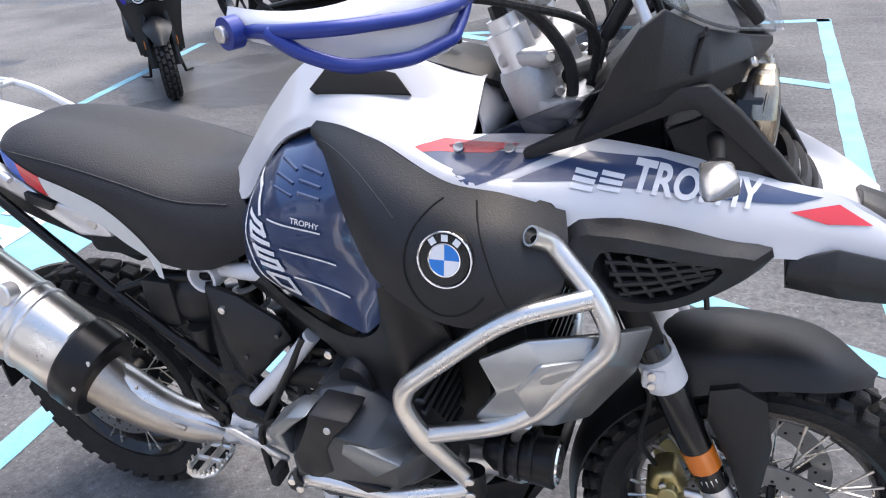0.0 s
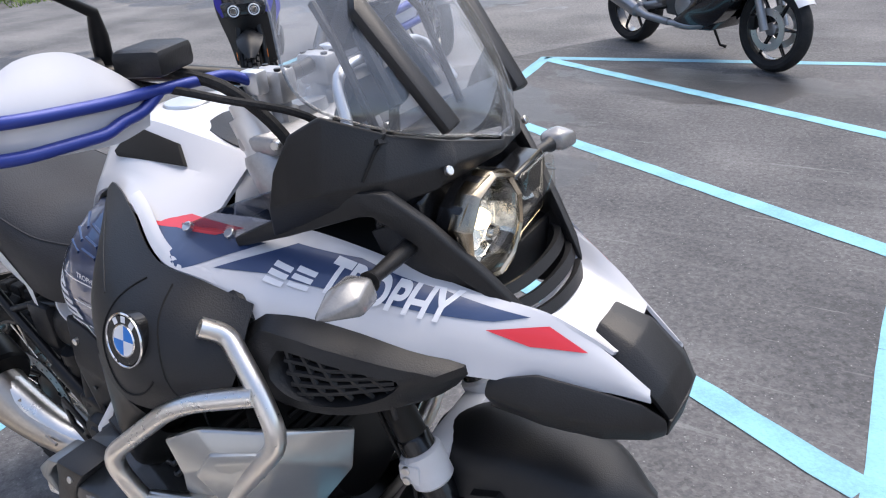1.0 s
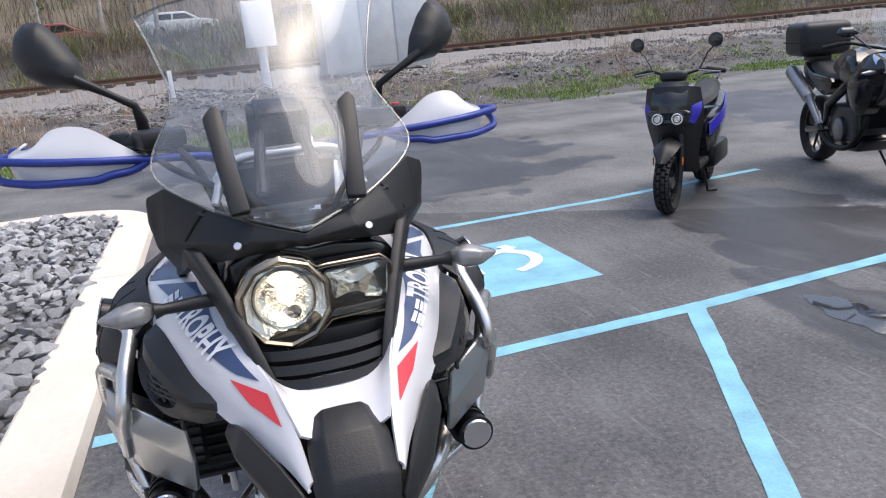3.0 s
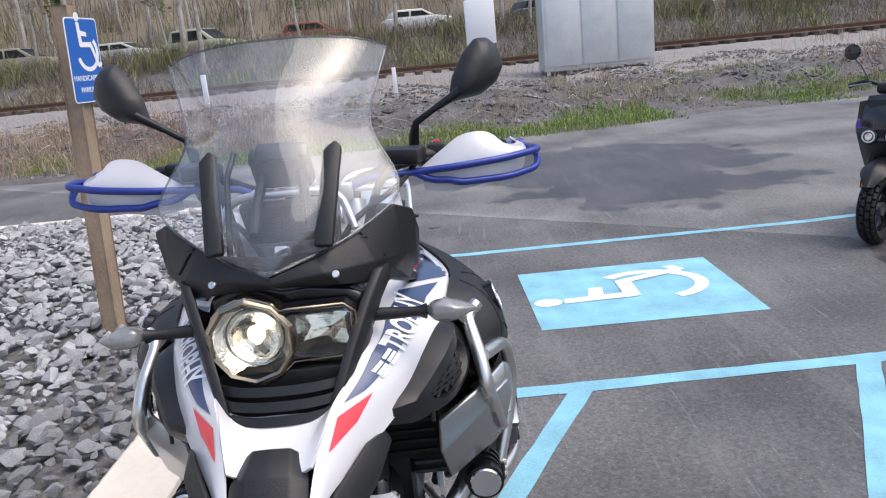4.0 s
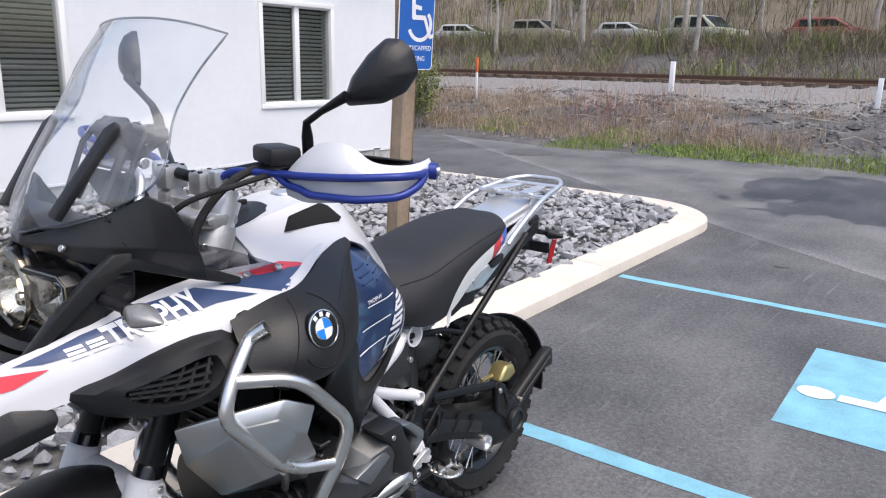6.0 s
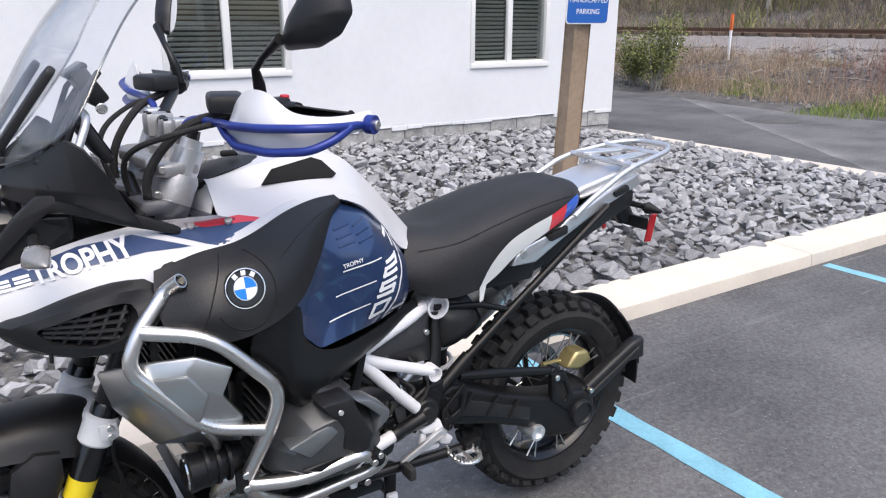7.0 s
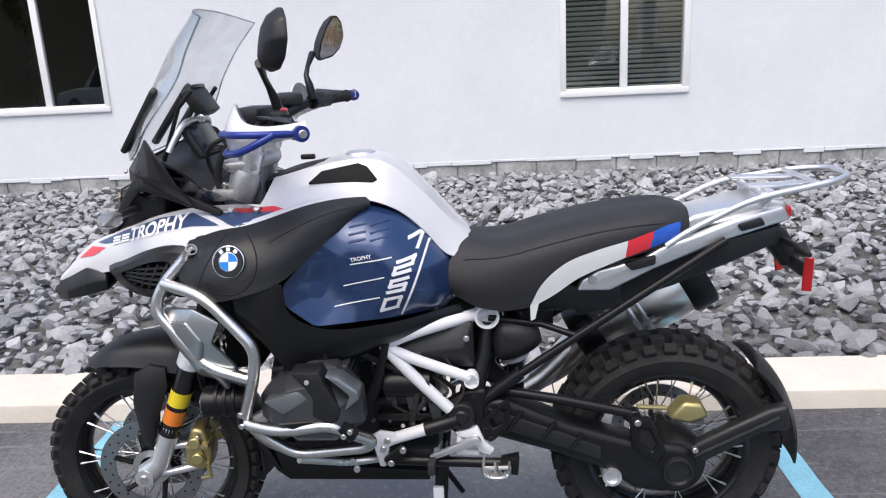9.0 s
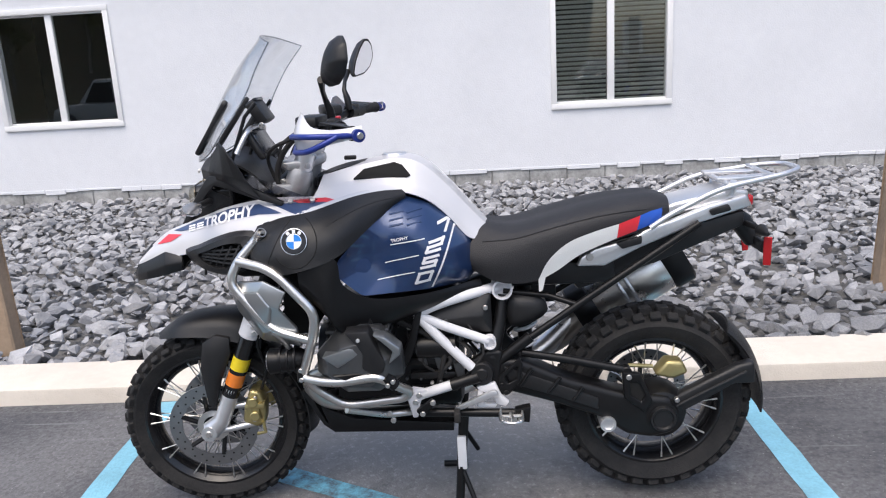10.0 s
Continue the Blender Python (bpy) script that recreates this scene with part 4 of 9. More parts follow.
rise_d = [28, 30, 32, 35, 38, 42, 46, 55, 70]
rise_a = list(range(38, 103, 4))
v = [(d * math.cos(radians(a)), d * math.sin(radians(a)), rise(a, d) if d > 28 else -0.05) for a in rise_a for d in rise_d]
m_ = len(rise_d)
f = [(i * m_ + j, i * m_ + j + 1, (i + 1) * m_ + j + 1, (i + 1) * m_ + j) for i in range(len(rise_a) - 1) for j in range(m_ - 1)]
tagged(part("wooded_rise", (v, f), material("leaf_litter", (0.07, 0.06, 0.04), 0.95, spot=(0.04, 0.05, 0.025), scale=0.8, amount=0.9, bump=0.6, bump_scale=6)), "unseen dark wooded rise added to darken reflections", "hillside", kind="structure")
# unseen trees added on the rise to darken the same reflections
for k in range(60):
    a, d = r.uniform(40, 98), r.uniform(31, 46)
    copy_thing(protos[r.randrange(6)], pose(d * math.cos(radians(a)), d * math.sin(radians(a)), rise(a, d) - 0.15, 0, 0, r.uniform(0, 360)))


# ==== the adventure motorcycle ====
from mathutils.bvhtree import BVHTree

# near-black for gaps and vents, and for shade painted into hollows
GAP_SHADE = material("gap_shade_black", (0.004, 0.004, 0.004), 0.9)
WHITE = material("white_gloss_paint", (0.6, 0.6, 0.625), 0.28, spot=(0.56, 0.56, 0.585), scale=5, amount=0.3, coat=0.6)
NAVY = material("navy_metallic_paint", (0.018, 0.045, 0.13), 0.3, 0.35, spot=(0.012, 0.03, 0.09), scale=6, amount=0.4, coat=0.8)
NAVY_DECAL = material("navy_decal", (0.035, 0.06, 0.14), 0.35, scale=6, amount=0.2, coat=0.4)
RED = material("red_decal", (0.7, 0.03, 0.045), 0.35, scale=6, amount=0.15, coat=0.4)
BLUE = material("blue_decal", (0.02, 0.1, 0.5), 0.4, scale=6, amount=0.2)
LETTER = material("white_decal", (0.8, 0.8, 0.82), 0.4, scale=9, amount=0.1)
PLASTIC = material("black_textured_plastic", (0.0105, 0.0105, 0.0115), 0.44, spot=(0.019, 0.019, 0.02), scale=7, amount=0.5, bump=0.12, bump_scale=420, rough_vary=0.06, spec=0.4)
GLOSSBLACK = material("gloss_black_plastic", (0.008, 0.008, 0.009), 0.2, scale=6, amount=0.3)
BLACKMETAL = material("black_painted_metal", (0.006, 0.006, 0.0068), 0.36, 0.1, spot=(0.012, 0.012, 0.0125), scale=9, amount=0.5, spec=0.32)
VINYL = material("black_seat_vinyl", (0.02, 0.02, 0.022), 0.58, spot=(0.03, 0.03, 0.033), scale=6, amount=0.5, bump=0.2, bump_scale=300, spec=0.32)
SEATWHITE = material("white_seat_vinyl", (0.68, 0.69, 0.68), 0.55, scale=6, amount=0.15, bump=0.15, bump_scale=300)
RUBBER = material("tyre_rubber", (0.014, 0.014, 0.015), 0.8, spot=(0.045, 0.043, 0.041), scale=12, amount=0.5, bump=0.3, bump_scale=200, spec=0.32)
STEEL = material("brushed_steel", (0.74, 0.72, 0.69), 0.33, 1.0, spot=(0.6, 0.58, 0.56), scale=14, amount=0.5, rough_vary=0.08)
ALU = material("silver_aluminium", (0.76, 0.76, 0.77), 0.38, 0.85, spot=(0.62, 0.62, 0.63), scale=9, amount=0.5)
CASTALU = material("cast_aluminium", (0.5, 0.5, 0.505), 0.48, 0.8, spot=(0.34, 0.34, 0.345), scale=22, amount=0.6, bump=0.1, bump_scale=160)
SATIN = material("satin_warm_steel", (0.5, 0.46, 0.41), 0.38, 1.0, spot=(0.38, 0.34, 0.3), scale=14, amount=0.6, rough_vary=0.08)
SHROUD = material("silver_painted_shroud", (0.47, 0.485, 0.49), 0.33, 0.92, spot=(0.4, 0.415, 0.42), scale=6, amount=0.4, coat=0.3)
GREYCAST = material("dark_grey_casting", (0.085, 0.088, 0.092), 0.36, 0.6, spot=(0.055, 0.057, 0.06), scale=12, amount=0.5)
FRAMEWHITE = material("white_frame_paint", (0.72, 0.72, 0.74), 0.4, scale=9, amount=0.2)
DISC = material("worn_disc_steel", (0.3, 0.31, 0.32), 0.34, 0.9, spot=(0.2, 0.2, 0.21), scale=30, amount=0.5)
CHROME = material("polished_chrome", (0.75, 0.75, 0.76), 0.1, 1.0, scale=9, amount=0.1)
WARMCHROME = material("warm_chrome", (0.43, 0.37, 0.28), 0.24, 1.0, spot=(0.2, 0.165, 0.12), scale=18, amount=0.6)
GOLD = material("gold_anodised", (0.5, 0.42, 0.2), 0.38, 0.8, spot=(0.4, 0.33, 0.15), scale=20, amount=0.6)
GUARDBLUE = material("blue_powder_coat", (0.02, 0.04, 0.24), 0.36, 0.2, scale=9, amount=0.25)
REFLECT_O = material("amber_reflector", (0.75, 0.2, 0.02), 0.25, coat=0.6)
REFLECT_R = material("red_reflector", (0.55, 0.01, 0.015), 0.25, coat=0.6)
YELLOW = material("yellow_sticker", (0.8, 0.62, 0.02), 0.5)
SCREEN = clear("clear_windscreen", (0.955, 0.963, 0.972), 0.03, 1.6, 1.0, 0.04)
LENS = clear("clear_lens", (0.95, 0.94, 0.9), 0.03, 1.45)
REFLECTOR = material("silvered_reflector", (0.93, 0.92, 0.9), 0.14, 1.0, amount=0.0, bump=0.35, bump_scale=28)
LAMP = glow("headlamp_bulb", (1.0, 0.86, 0.66), 1.6)
MIRROR = material("mirror_glass", (0.8, 0.8, 0.82), 0.02, 1.0, amount=0.0)

bike = tagged(new("adventure_motorcycle"), "white, navy and black adventure motorcycle on its centre stand", "motorcycle")


def bp(name, vf, mat, label="", smooth=40, both=False, at=None, parent=None):
    return part(name, vf, mat, parent or bike, label, smooth, both, at)


# the bars and front wheel are turned a little to the left
HEAD, AXIS = Vector((0.37, 0, 1.2)), Vector((-0.37, 0, 0.93)).normalized()
STEER = Matrix.Translation(HEAD) @ Matrix.Rotation(radians(3.6), 4, AXIS) @ Matrix.Translation(-HEAD)


def bvh_of(vf):
    return BVHTree.FromPolygons([Vector(p) for p in vf[0]], [list(q) for q in vf[1]])


def onto(vf, tree, off=0.0015, sgn=1):
    """Lays a drawing given in (x, z) on a side panel."""
    v = []
    last = 0.2 * sgn
    for x, _, z in vf[0]:
        hit, *_r = tree.ray_cast(Vector((x, sgn * 1.0, z)), Vector((0, -sgn, 0)))
        for k in range(24):
            if hit and hit.y * sgn > 0:
                break
            z -= 0.0015
            hit, *_r = tree.ray_cast(Vector((x, sgn * 1.0, z)), Vector((0, -sgn, 0)))
        last = hit.y if hit else last
        v.append((x, last + off * sgn, z))
    return v, vf[1]


def band(top, bottom, nu=36, nv=9):
    """A flat drawing in (x, z) between two edges."""
    a = spline([(x, 0, z) for x, z in top], nu)
    b = spline([(x, 0, z) for x, z in bottom], nu)
    v = [tuple(p.lerp(q, j / (nv - 1))) for p, q in zip(a, b) for j in range(nv)]
    return v, [(i * nv + j, (i + 1) * nv + j, (i + 1) * nv + j + 1, i * nv + j + 1) for i in range(nu - 1) for j in range(nv - 1)]


def text_vf(text, size, origin, along, up, bold=0.018):
    """Letters as a drawing in (x, z)."""
    cu = bpy.data.curves.new("letters", "FONT")
    cu.body, cu.size, cu.align_x, cu.align_y, cu.offset = text, size, "CENTER", "CENTER", bold * size
    tmp = new("tmp", cu)
    me = bpy.data.meshes.new_from_object(tmp.evaluated_get(bpy.context.evaluated_depsgraph_get()))
    bpy.data.objects.remove(tmp)
    o, a, u = Vector(origin), Vector(along), Vector(up)
    v = [o + a * q.co.x + u * q.co.y for q in me.vertices]
    return finer(([(p.x, 0, p.y) for p in v], [tuple(p.vertices) for p in me.polygons]), 0.006)


def finer(vf, most=0.007):
    """Splits a flat drawing until no edge is long, so that it can follow a curve."""
    bm = bmesh.new()
    vs = [bm.verts.new(p) for p in vf[0]]
    for q in vf[1]:
        try:
            bm.faces.new([vs[i] for i in q])
        except ValueError:
            pass
    bmesh.ops.triangulate(bm, faces=bm.faces)
    for _ in range(5):
        long = [e for e in bm.edges if e.calc_length() > most]
        if not long:
            break
        bmesh.ops.subdivide_edges(bm, edges=long, cuts=1)
        bmesh.ops.triangulate(bm, faces=bm.faces)
    bm.verts.index_update()
    out = [tuple(v.co) for v in bm.verts], [tuple(v.index for v in q.verts) for q in bm.faces]
    bm.free()
    return out


def patch(points, most=0.01):
    """A sharp-cornered flat drawing in (x, z)."""
    return finer(([(x, 0, z) for x, z in points], [tuple(range(len(points)))]), most)


def hard(verts, faces, thick=0.006, bevel=0.004, seg=2, angle=8):
    """A moulded shell of flat facets with softened edges."""
    bm = bmesh.new()
    vs = [bm.verts.new(p) for p in verts]
    for q in faces:
        bm.faces.new([vs[i] for i in q])
    bmesh.ops.recalc_face_normals(bm, faces=bm.faces)
    bmesh.ops.solidify(bm, geom=bm.faces[:] + bm.edges[:] + bm.verts[:], thickness=thick)
    bmesh.ops.recalc_face_normals(bm, faces=bm.faces)
    return bevelled(bm, bevel, seg, angle)


def beam(path, h, y_of, thick):
    """A flat bar in the (x, z) plane, h high, whose y follows y_of(x)."""
    P = [Vector((x, z)) for x, z in path]
    up, dn = [], []
    for i, q in enumerate(P):
        t = (P[min(i + 1, len(P) - 1)] - P[max(i - 1, 0)]).normalized()
        n = Vector((-t.y, t.x))
        w = h[i] if isinstance(h, (list, tuple)) else h
        up.append(q + n * w / 2)
        dn.append(q - n * w / 2)
    vf = slab([(q.x, q.y) for q in up + dn[::-1]], -thick / 2, thick / 2, min(0.005, thick / 3), 2)
    return [(x, y + y_of(x), z) for x, y, z in vf[0]], vf[1]


def decal_both(name, drawing, tree, mat, parent, label="", off=0.0028, left_only=False):
    vf = onto(drawing, tree, off)
    ob = part(name, vf, mat, parent, label, smooth=60)
    if not left_only:
        part(name, mirrored(vf), mat, parent, label, smooth=60)
    return ob


# ---- wheels ----
def tyre(c, R, rim, w, knobs, seed):
    r = random.Random(seed)
    h = w / 2
    prof = [(rim - 0.006, -h * 0.62), (rim + 0.02, -h * 0.84), (rim + (R - rim) * 0.5, -h * 0.97), (R - 0.05, -h * 0.93), (R - 0.034, -h * 0.72), (R - 0.024, -h * 0.35), (R - 0.02, 0)]
    prof = prof + [(a, -b) for a, b in reversed(prof[:-1])] + [(rim - 0.006, h * 0.4), (rim - 0.006, -h * 0.4)]
    blocks = []
    for row, (off, half, dr, tilt) in enumerate(((-0.27, 0.2, 0.0, 0), (0.27, 0.2, 0.0, 0), (-0.78, 0.17, -0.017, 35), (0.78, 0.17, -0.017, -35))):
        L = 2 * math.pi * R / knobs * (0.33 if row < 2 else 0.3)
        me = mesh_of(*box((-L, -half * h, -0.03), (L, half * h, 0.0), 0.003, 1), 35)
        for k in range(knobs):
            a = 2 * math.pi * (k + (0.5 if row in (1, 2) else 0)) / knobs
            blocks.append((me, Matrix.Translation(c) @ Matrix.Rotation(-a, 4, "Y") @ Matrix.Translation((0, off * h, R + dr)) @ Matrix.Rotation(radians(tilt), 4, "X") @ Matrix.Rotation(radians(r.uniform(-2, 2)), 4, "Z")))
    return lathe(prof, "y", c, 72, closed=True), blocks


def wheel(name, c, R, rim, w, knobs, label, at=None, seed=1):
    hub = bp(name, lathe([(0.03, -0.06), (0.055, -0.05), (0.055, -0.04), (0.034, -0.03), (0.034, 0.03), (0.055, 0.04), (0.055, 0.05), (0.03, 0.06)], "y", c, 32), BLACKMETAL, label, at=at)
    carcass, blocks = tyre(c, R, rim, w, knobs, seed)
    part("tyre", carcass, RUBBER, hub, "black knobbly off-road tyre", smooth=35)
    for me, m in blocks:
        put("tread_block", me, RUBBER, hub, at=m)
    h = w * 0.36
    prof = [(rim + 0.012, -h), (rim + 0.012, -h + 0.006), (rim - 0.004, -h + 0.012), (rim - 0.016, -h * 0.5), (rim - 0.022, 0), (rim - 0.016, h * 0.5), (rim - 0.004, h - 0.012), (rim + 0.012, h - 0.006), (rim + 0.012, h),
            (rim - 0.002, h + 0.001), (rim - 0.016, h - 0.012), (rim - 0.026, h * 0.5), (rim - 0.032, 0), (rim - 0.026, -h * 0.5), (rim - 0.016, -h + 0.012), (rim - 0.002, -h - 0.001)]
    part("rim", lathe(prof, "y", c, 72, closed=True), GLOSSBLACK, hub, "black wheel rim")
    for side in (1, -1):
        for twist in (0.45, -0.45):
            a0, a1 = 0.0, twist
            p = Vector((0.05 * math.sin(a0), side * 0.042, 0.05 * math.cos(a0)))
            q = Vector(((rim - 0.01) * math.sin(a1 * 0.35), side * (h - 0.008), (rim - 0.01) * math.cos(a1 * 0.35)))
            p = Vector((0.05 * math.sin(-a1), side * 0.042, 0.05 * math.cos(-a1)))
            me = mesh_of(*join(tube([p, q], 0.0019, 6), tube([q - (q - p).normalized() * 0.018, q], 0.0032, 6)))
            for k in range(10):
                put("spoke", me, STEEL, hub, at=Matrix.Translation(c) @ Matrix.Rotation(2 * math.pi * (k + (0.25 if side > 0 else 0.5) + (0 if twist > 0 else 0.22)) / 10, 4, "Y"))
    return hub


FA, RA = Vector((0.757, 0, 0.322)), Vector((-0.754, 0, 0.348))
fw = wheel("front_wheel", FA, 0.324, 0.241, 0.125, 40, "black spoked front wheel", at=STEER, seed=2)
rw = wheel("rear_wheel", RA, 0.328, 0.222, 0.168, 34, "black spoked rear wheel", seed=3)


def brake_disc(c, r0, r1, y, parent, label):
    """A drilled ring on a dark carrier."""
    out = lathe([(r0, -0.0025), (r1, -0.0025), (r1, 0.0025), (r0, 0.0025)], "y", c + Vector((0, y, 0)), 60, closed=True)
    ob = part("brake_disc", out, DISC, parent, label)
    holes = []
    for k in range(40):
        a = 2 * math.pi * k / 40
        rr = r0 + (r1 - r0) * (0.3 if k % 2 else 0.7)
        for s in (1, -1):
            holes.append(disc(c + Vector((rr * math.cos(a), y + s * 0.0031, rr * math.sin(a))), (0, s, 0), 0.0035, 0.0008, 8))
    part("vent_hole", join(*holes), BLACKMETAL, ob)
    for k in range(6):
        a = 2 * math.pi * k / 6
        part("carrier_arm", rod(c + Vector((0.05 * math.cos(a), y * 0.7, 0.05 * math.sin(a))), c + Vector(((r0 + 0.006) * math.cos(a + 0.35), y, (r0 + 0.006) * math.sin(a + 0.35))), 0.008, 8), BLACKMETAL, parent)
    return ob


for s in (1, -1):
    brake_disc(FA, 0.108, 0.152, 0.075 * s, fw, "drilled steel brake disc")
brake_disc(RA, 0.1, 0.138, -0.07, rw, "drilled steel brake disc")
part("abs_ring", lathe([(0.036, 0.074), (0.056, 0.074), (0.056, 0.078), (0.036, 0.078)], "y", FA, 36, closed=True), STEEL, fw)

# ---- fork and front end ----
def fork_at(z, y=0.108):
    return Vector((0.73 - (z - 0.322) * 0.425, y, z))


bp("fork_tube", tube([fork_at(1.24), fork_at(0.70)], 0.026, 20), BLACKMETAL, both=True, at=STEER)
bp("fork_slider", tube([fork_at(0.74), fork_at(0.735), fork_at(0.45)], [0.026, 0.029, 0.029], 24), GLOSSBLACK, "gloss black fork leg", both=True, at=STEER)
bp("fork_clamp", join(tube([fork_at(0.715), fork_at(0.71), fork_at(0.66), fork_at(0.655)], [0.031, 0.036, 0.036, 0.031], 24),
                      box((0.545, 0.118, 0.668), (0.585, 0.148, 0.708), 0.008)), FRAMEWHITE, "white fork clamp", both=True, at=STEER)
for dz in (0.678, 0.698):
    bp("bolt", disc((0.562, 0.152, dz), (0, 1, 0), 0.0075, 0.006, 12), STEEL, both=True, at=STEER)
bp("fork_bridge", box((0.55, -0.09, 0.665), (0.6, 0.09, 0.7), 0.012), FRAMEWHITE, at=STEER)
bp("warning_sticker", tube([fork_at(0.585), fork_at(0.543)], 0.0296, 20), YELLOW, "yellow warning sticker", at=STEER)
bp("side_reflector", tube([fork_at(0.53), fork_at(0.488)], 0.0302, 12), REFLECT_O, "amber reflector", both=True, at=STEER)
lower = join(tube([fork_at(0.492), fork_at(0.475), fork_at(0.36), Vector((0.757, 0.108, 0.322))], [0.027, 0.029, 0.027, 0.034], 20),
             tube([(0.757, 0.075, 0.322), (0.757, 0.14, 0.322)], 0.026, 20), tube([(0.757, 0.105, 0.318), (0.69, 0.105, 0.322), (0.60, 0.1, 0.338)], [0.016, 0.011, 0.012], 10),
             tube([(0.722, 0.108, 0.40), (0.66, 0.1, 0.405), (0.60, 0.1, 0.41)], [0.014, 0.01, 0.01], 10))
bp("fork_foot", lower, ALU, "silver fork foot", both=True, at=STEER)
bp("axle_cap", lathe([(0.0, 0.146), (0.011, 0.146), (0.013, 0.138), (0.018, 0.138)], "y", FA, 20), STEEL, both=True, at=STEER)
cal = join(slab([(0.635, 0.40), (0.645, 0.345), (0.60, 0.325), (0.57, 0.335), (0.56, 0.40), (0.575, 0.455), (0.61, 0.465)], 0.05, 0.115, 0.012, 3),
           slab([(0.60, 0.35), (0.615, 0.42), (0.592, 0.45), (0.575, 0.36)], 0.11, 0.128, 0.006))
cal = join(cal, *[disc((x, 0.136, z), (0, 1, 0), 0.017, 0.02, 18) for x, z in ((0.597, 0.375), (0.6, 0.425))], slab([(0.565, 0.4), (0.56, 0.42), (0.628, 0.418), (0.63, 0.4)], 0.05, 0.13, 0.004),
           tube([(0.575, 0.118, 0.345), (0.57, 0.12, 0.31), (0.6, 0.11, 0.3)], 0.006, 8))
bp("brake_caliper", cal, GOLD, "gold four-piston brake caliper", both=True, at=STEER)
for p in ((0.6, 0.13, 0.36), (0.59, 0.13, 0.44)):
    bp("bolt", disc(p, (0, 1, 0), 0.007, 0.008, 10), STEEL, both=True, at=STEER)
bp("brake_hose", tube(spline([(0.575, 0.09, 0.455), (0.545, 0.11, 0.53), (0.56, 0.125, 0.64), (0.51, 0.12, 0.76), (0.44, 0.1, 0.95)], 20), 0.005, 8), BLACKMETAL, both=True, at=STEER)


def arc_shell(c, r, a0, a1, halfw, crown, thick, n=22, m=11, sideways=0.0):
    """A mudguard: part of a ring about an axle, crowned across, angles in degrees from straight ahead."""
    rails = []
    for j in range(m):
        u = -1 + 2 * j / (m - 1)
        rails.append([(c.x + (r - crown * u * u) * math.cos(radians(a0 + (a1 - a0) * i / (n - 1))), c.y + halfw * u * (1 - 0.25 * (i / (n - 1)) * sideways), c.z + (r - crown * u * u) * math.sin(radians(a0 + (a1 - a0) * i / (n - 1)))) for i in range(n)])
    return loft(rails, n, m, thick)


bp("front_mudguard", loft([[(0.915, 0.03, 0.635), (0.84, 0.085, 0.655), (0.74, 0.1, 0.655), (0.64, 0.105, 0.635), (0.56, 0.09, 0.60)],
                           [(0.918, 0.015, 0.642), (0.845, 0.06, 0.685), (0.74, 0.07, 0.705), (0.64, 0.075, 0.70), (0.55, 0.06, 0.67)],
                           [(0.925, 0, 0.645), (0.85, 0, 0.695), (0.74, 0, 0.722), (0.64, 0, 0.72), (0.545, 0, 0.69)],
                           [(0.918, -0.015, 0.642), (0.845, -0.06, 0.685), (0.74, -0.07, 0.705), (0.64, -0.075, 0.70), (0.55, -0.06, 0.67)],
                           [(0.915, -0.03, 0.635), (0.84, -0.085, 0.655), (0.74, -0.1, 0.655), (0.64, -0.105, 0.635), (0.56, -0.09, 0.60)]], 30, 18, 0.005), PLASTIC, "matt black front mudguard", at=STEER)
bp("fork_guard", puff([(0.70, 0.112, 0.665), (0.655, 0.115, 0.655), (0.655, 0.12, 0.60), (0.70, 0.122, 0.50), (0.728, 0.12, 0.41), (0.75, 0.118, 0.42), (0.762, 0.112, 0.55), (0.745, 0.11, 0.64)], (0.71, 0.132, 0.56), 0.02, 5, 3), PLASTIC, both=True, at=STEER)
bp("rear_splash_guard", arc_shell(FA, 0.348, 128, 188, 0.075, 0.02, 0.005), PLASTIC, at=STEER)

# ---- nose, beak and fairing ----
FR = [
    [(0.165, 0.2, 1.113), (0.3, 0.178, 1.119), (0.45, 0.165, 1.117), (0.6, 0.15, 1.083), (0.7, 0.125, 1.047), (0.78, 0.095, 1.016), (0.85, 0.072, 0.968), (0.912, 0.062, 0.915)],
    [(0.17, 0.206, 1.109), (0.303, 0.235, 1.106), (0.45, 0.225, 1.092), (0.6, 0.19, 1.062), (0.7, 0.15, 1.034), (0.795, 0.103, 0.992), (0.86, 0.08, 0.953), (0.914, 0.068, 0.909)],
    [(0.185, 0.212, 1.103), (0.308, 0.275, 1.094), (0.45, 0.268, 1.064), (0.6, 0.22, 1.026), (0.7, 0.172, 1.005), (0.8, 0.116, 0.966), (0.865, 0.087, 0.937), (0.916, 0.07, 0.905)],
    [(0.2, 0.216, 1.096), (0.312, 0.287, 1.078), (0.45, 0.282, 1.032), (0.6, 0.236, 0.985), (0.7, 0.186, 0.956), (0.8, 0.128, 0.93), (0.865, 0.092, 0.916), (0.916, 0.07, 0.9)],
]
fairing_vf = loft(FR, 48, 14, 0.005)
fairing = bp("side_fairing", fairing_vf, WHITE, "white side fairing with navy and red stripes", both=True)
ft = bvh_of(fairing_vf)
decal_both("navy_stripe", patch([(0.225, 1.1085), (0.269, 1.1115), (0.345, 1.1105), (0.43, 1.1055), (0.371, 1.0935), (0.335, 1.0855), (0.301, 1.0955), (0.262, 1.0995)]), ft, NAVY_DECAL, bike, off=0.0025)
decal_both("red_stripe", patch([(0.178, 1.1125), (0.25, 1.1175), (0.38, 1.1145), (0.345, 1.109), (0.269, 1.11), (0.225, 1.1075)]), ft, RED, bike, off=0.0035)
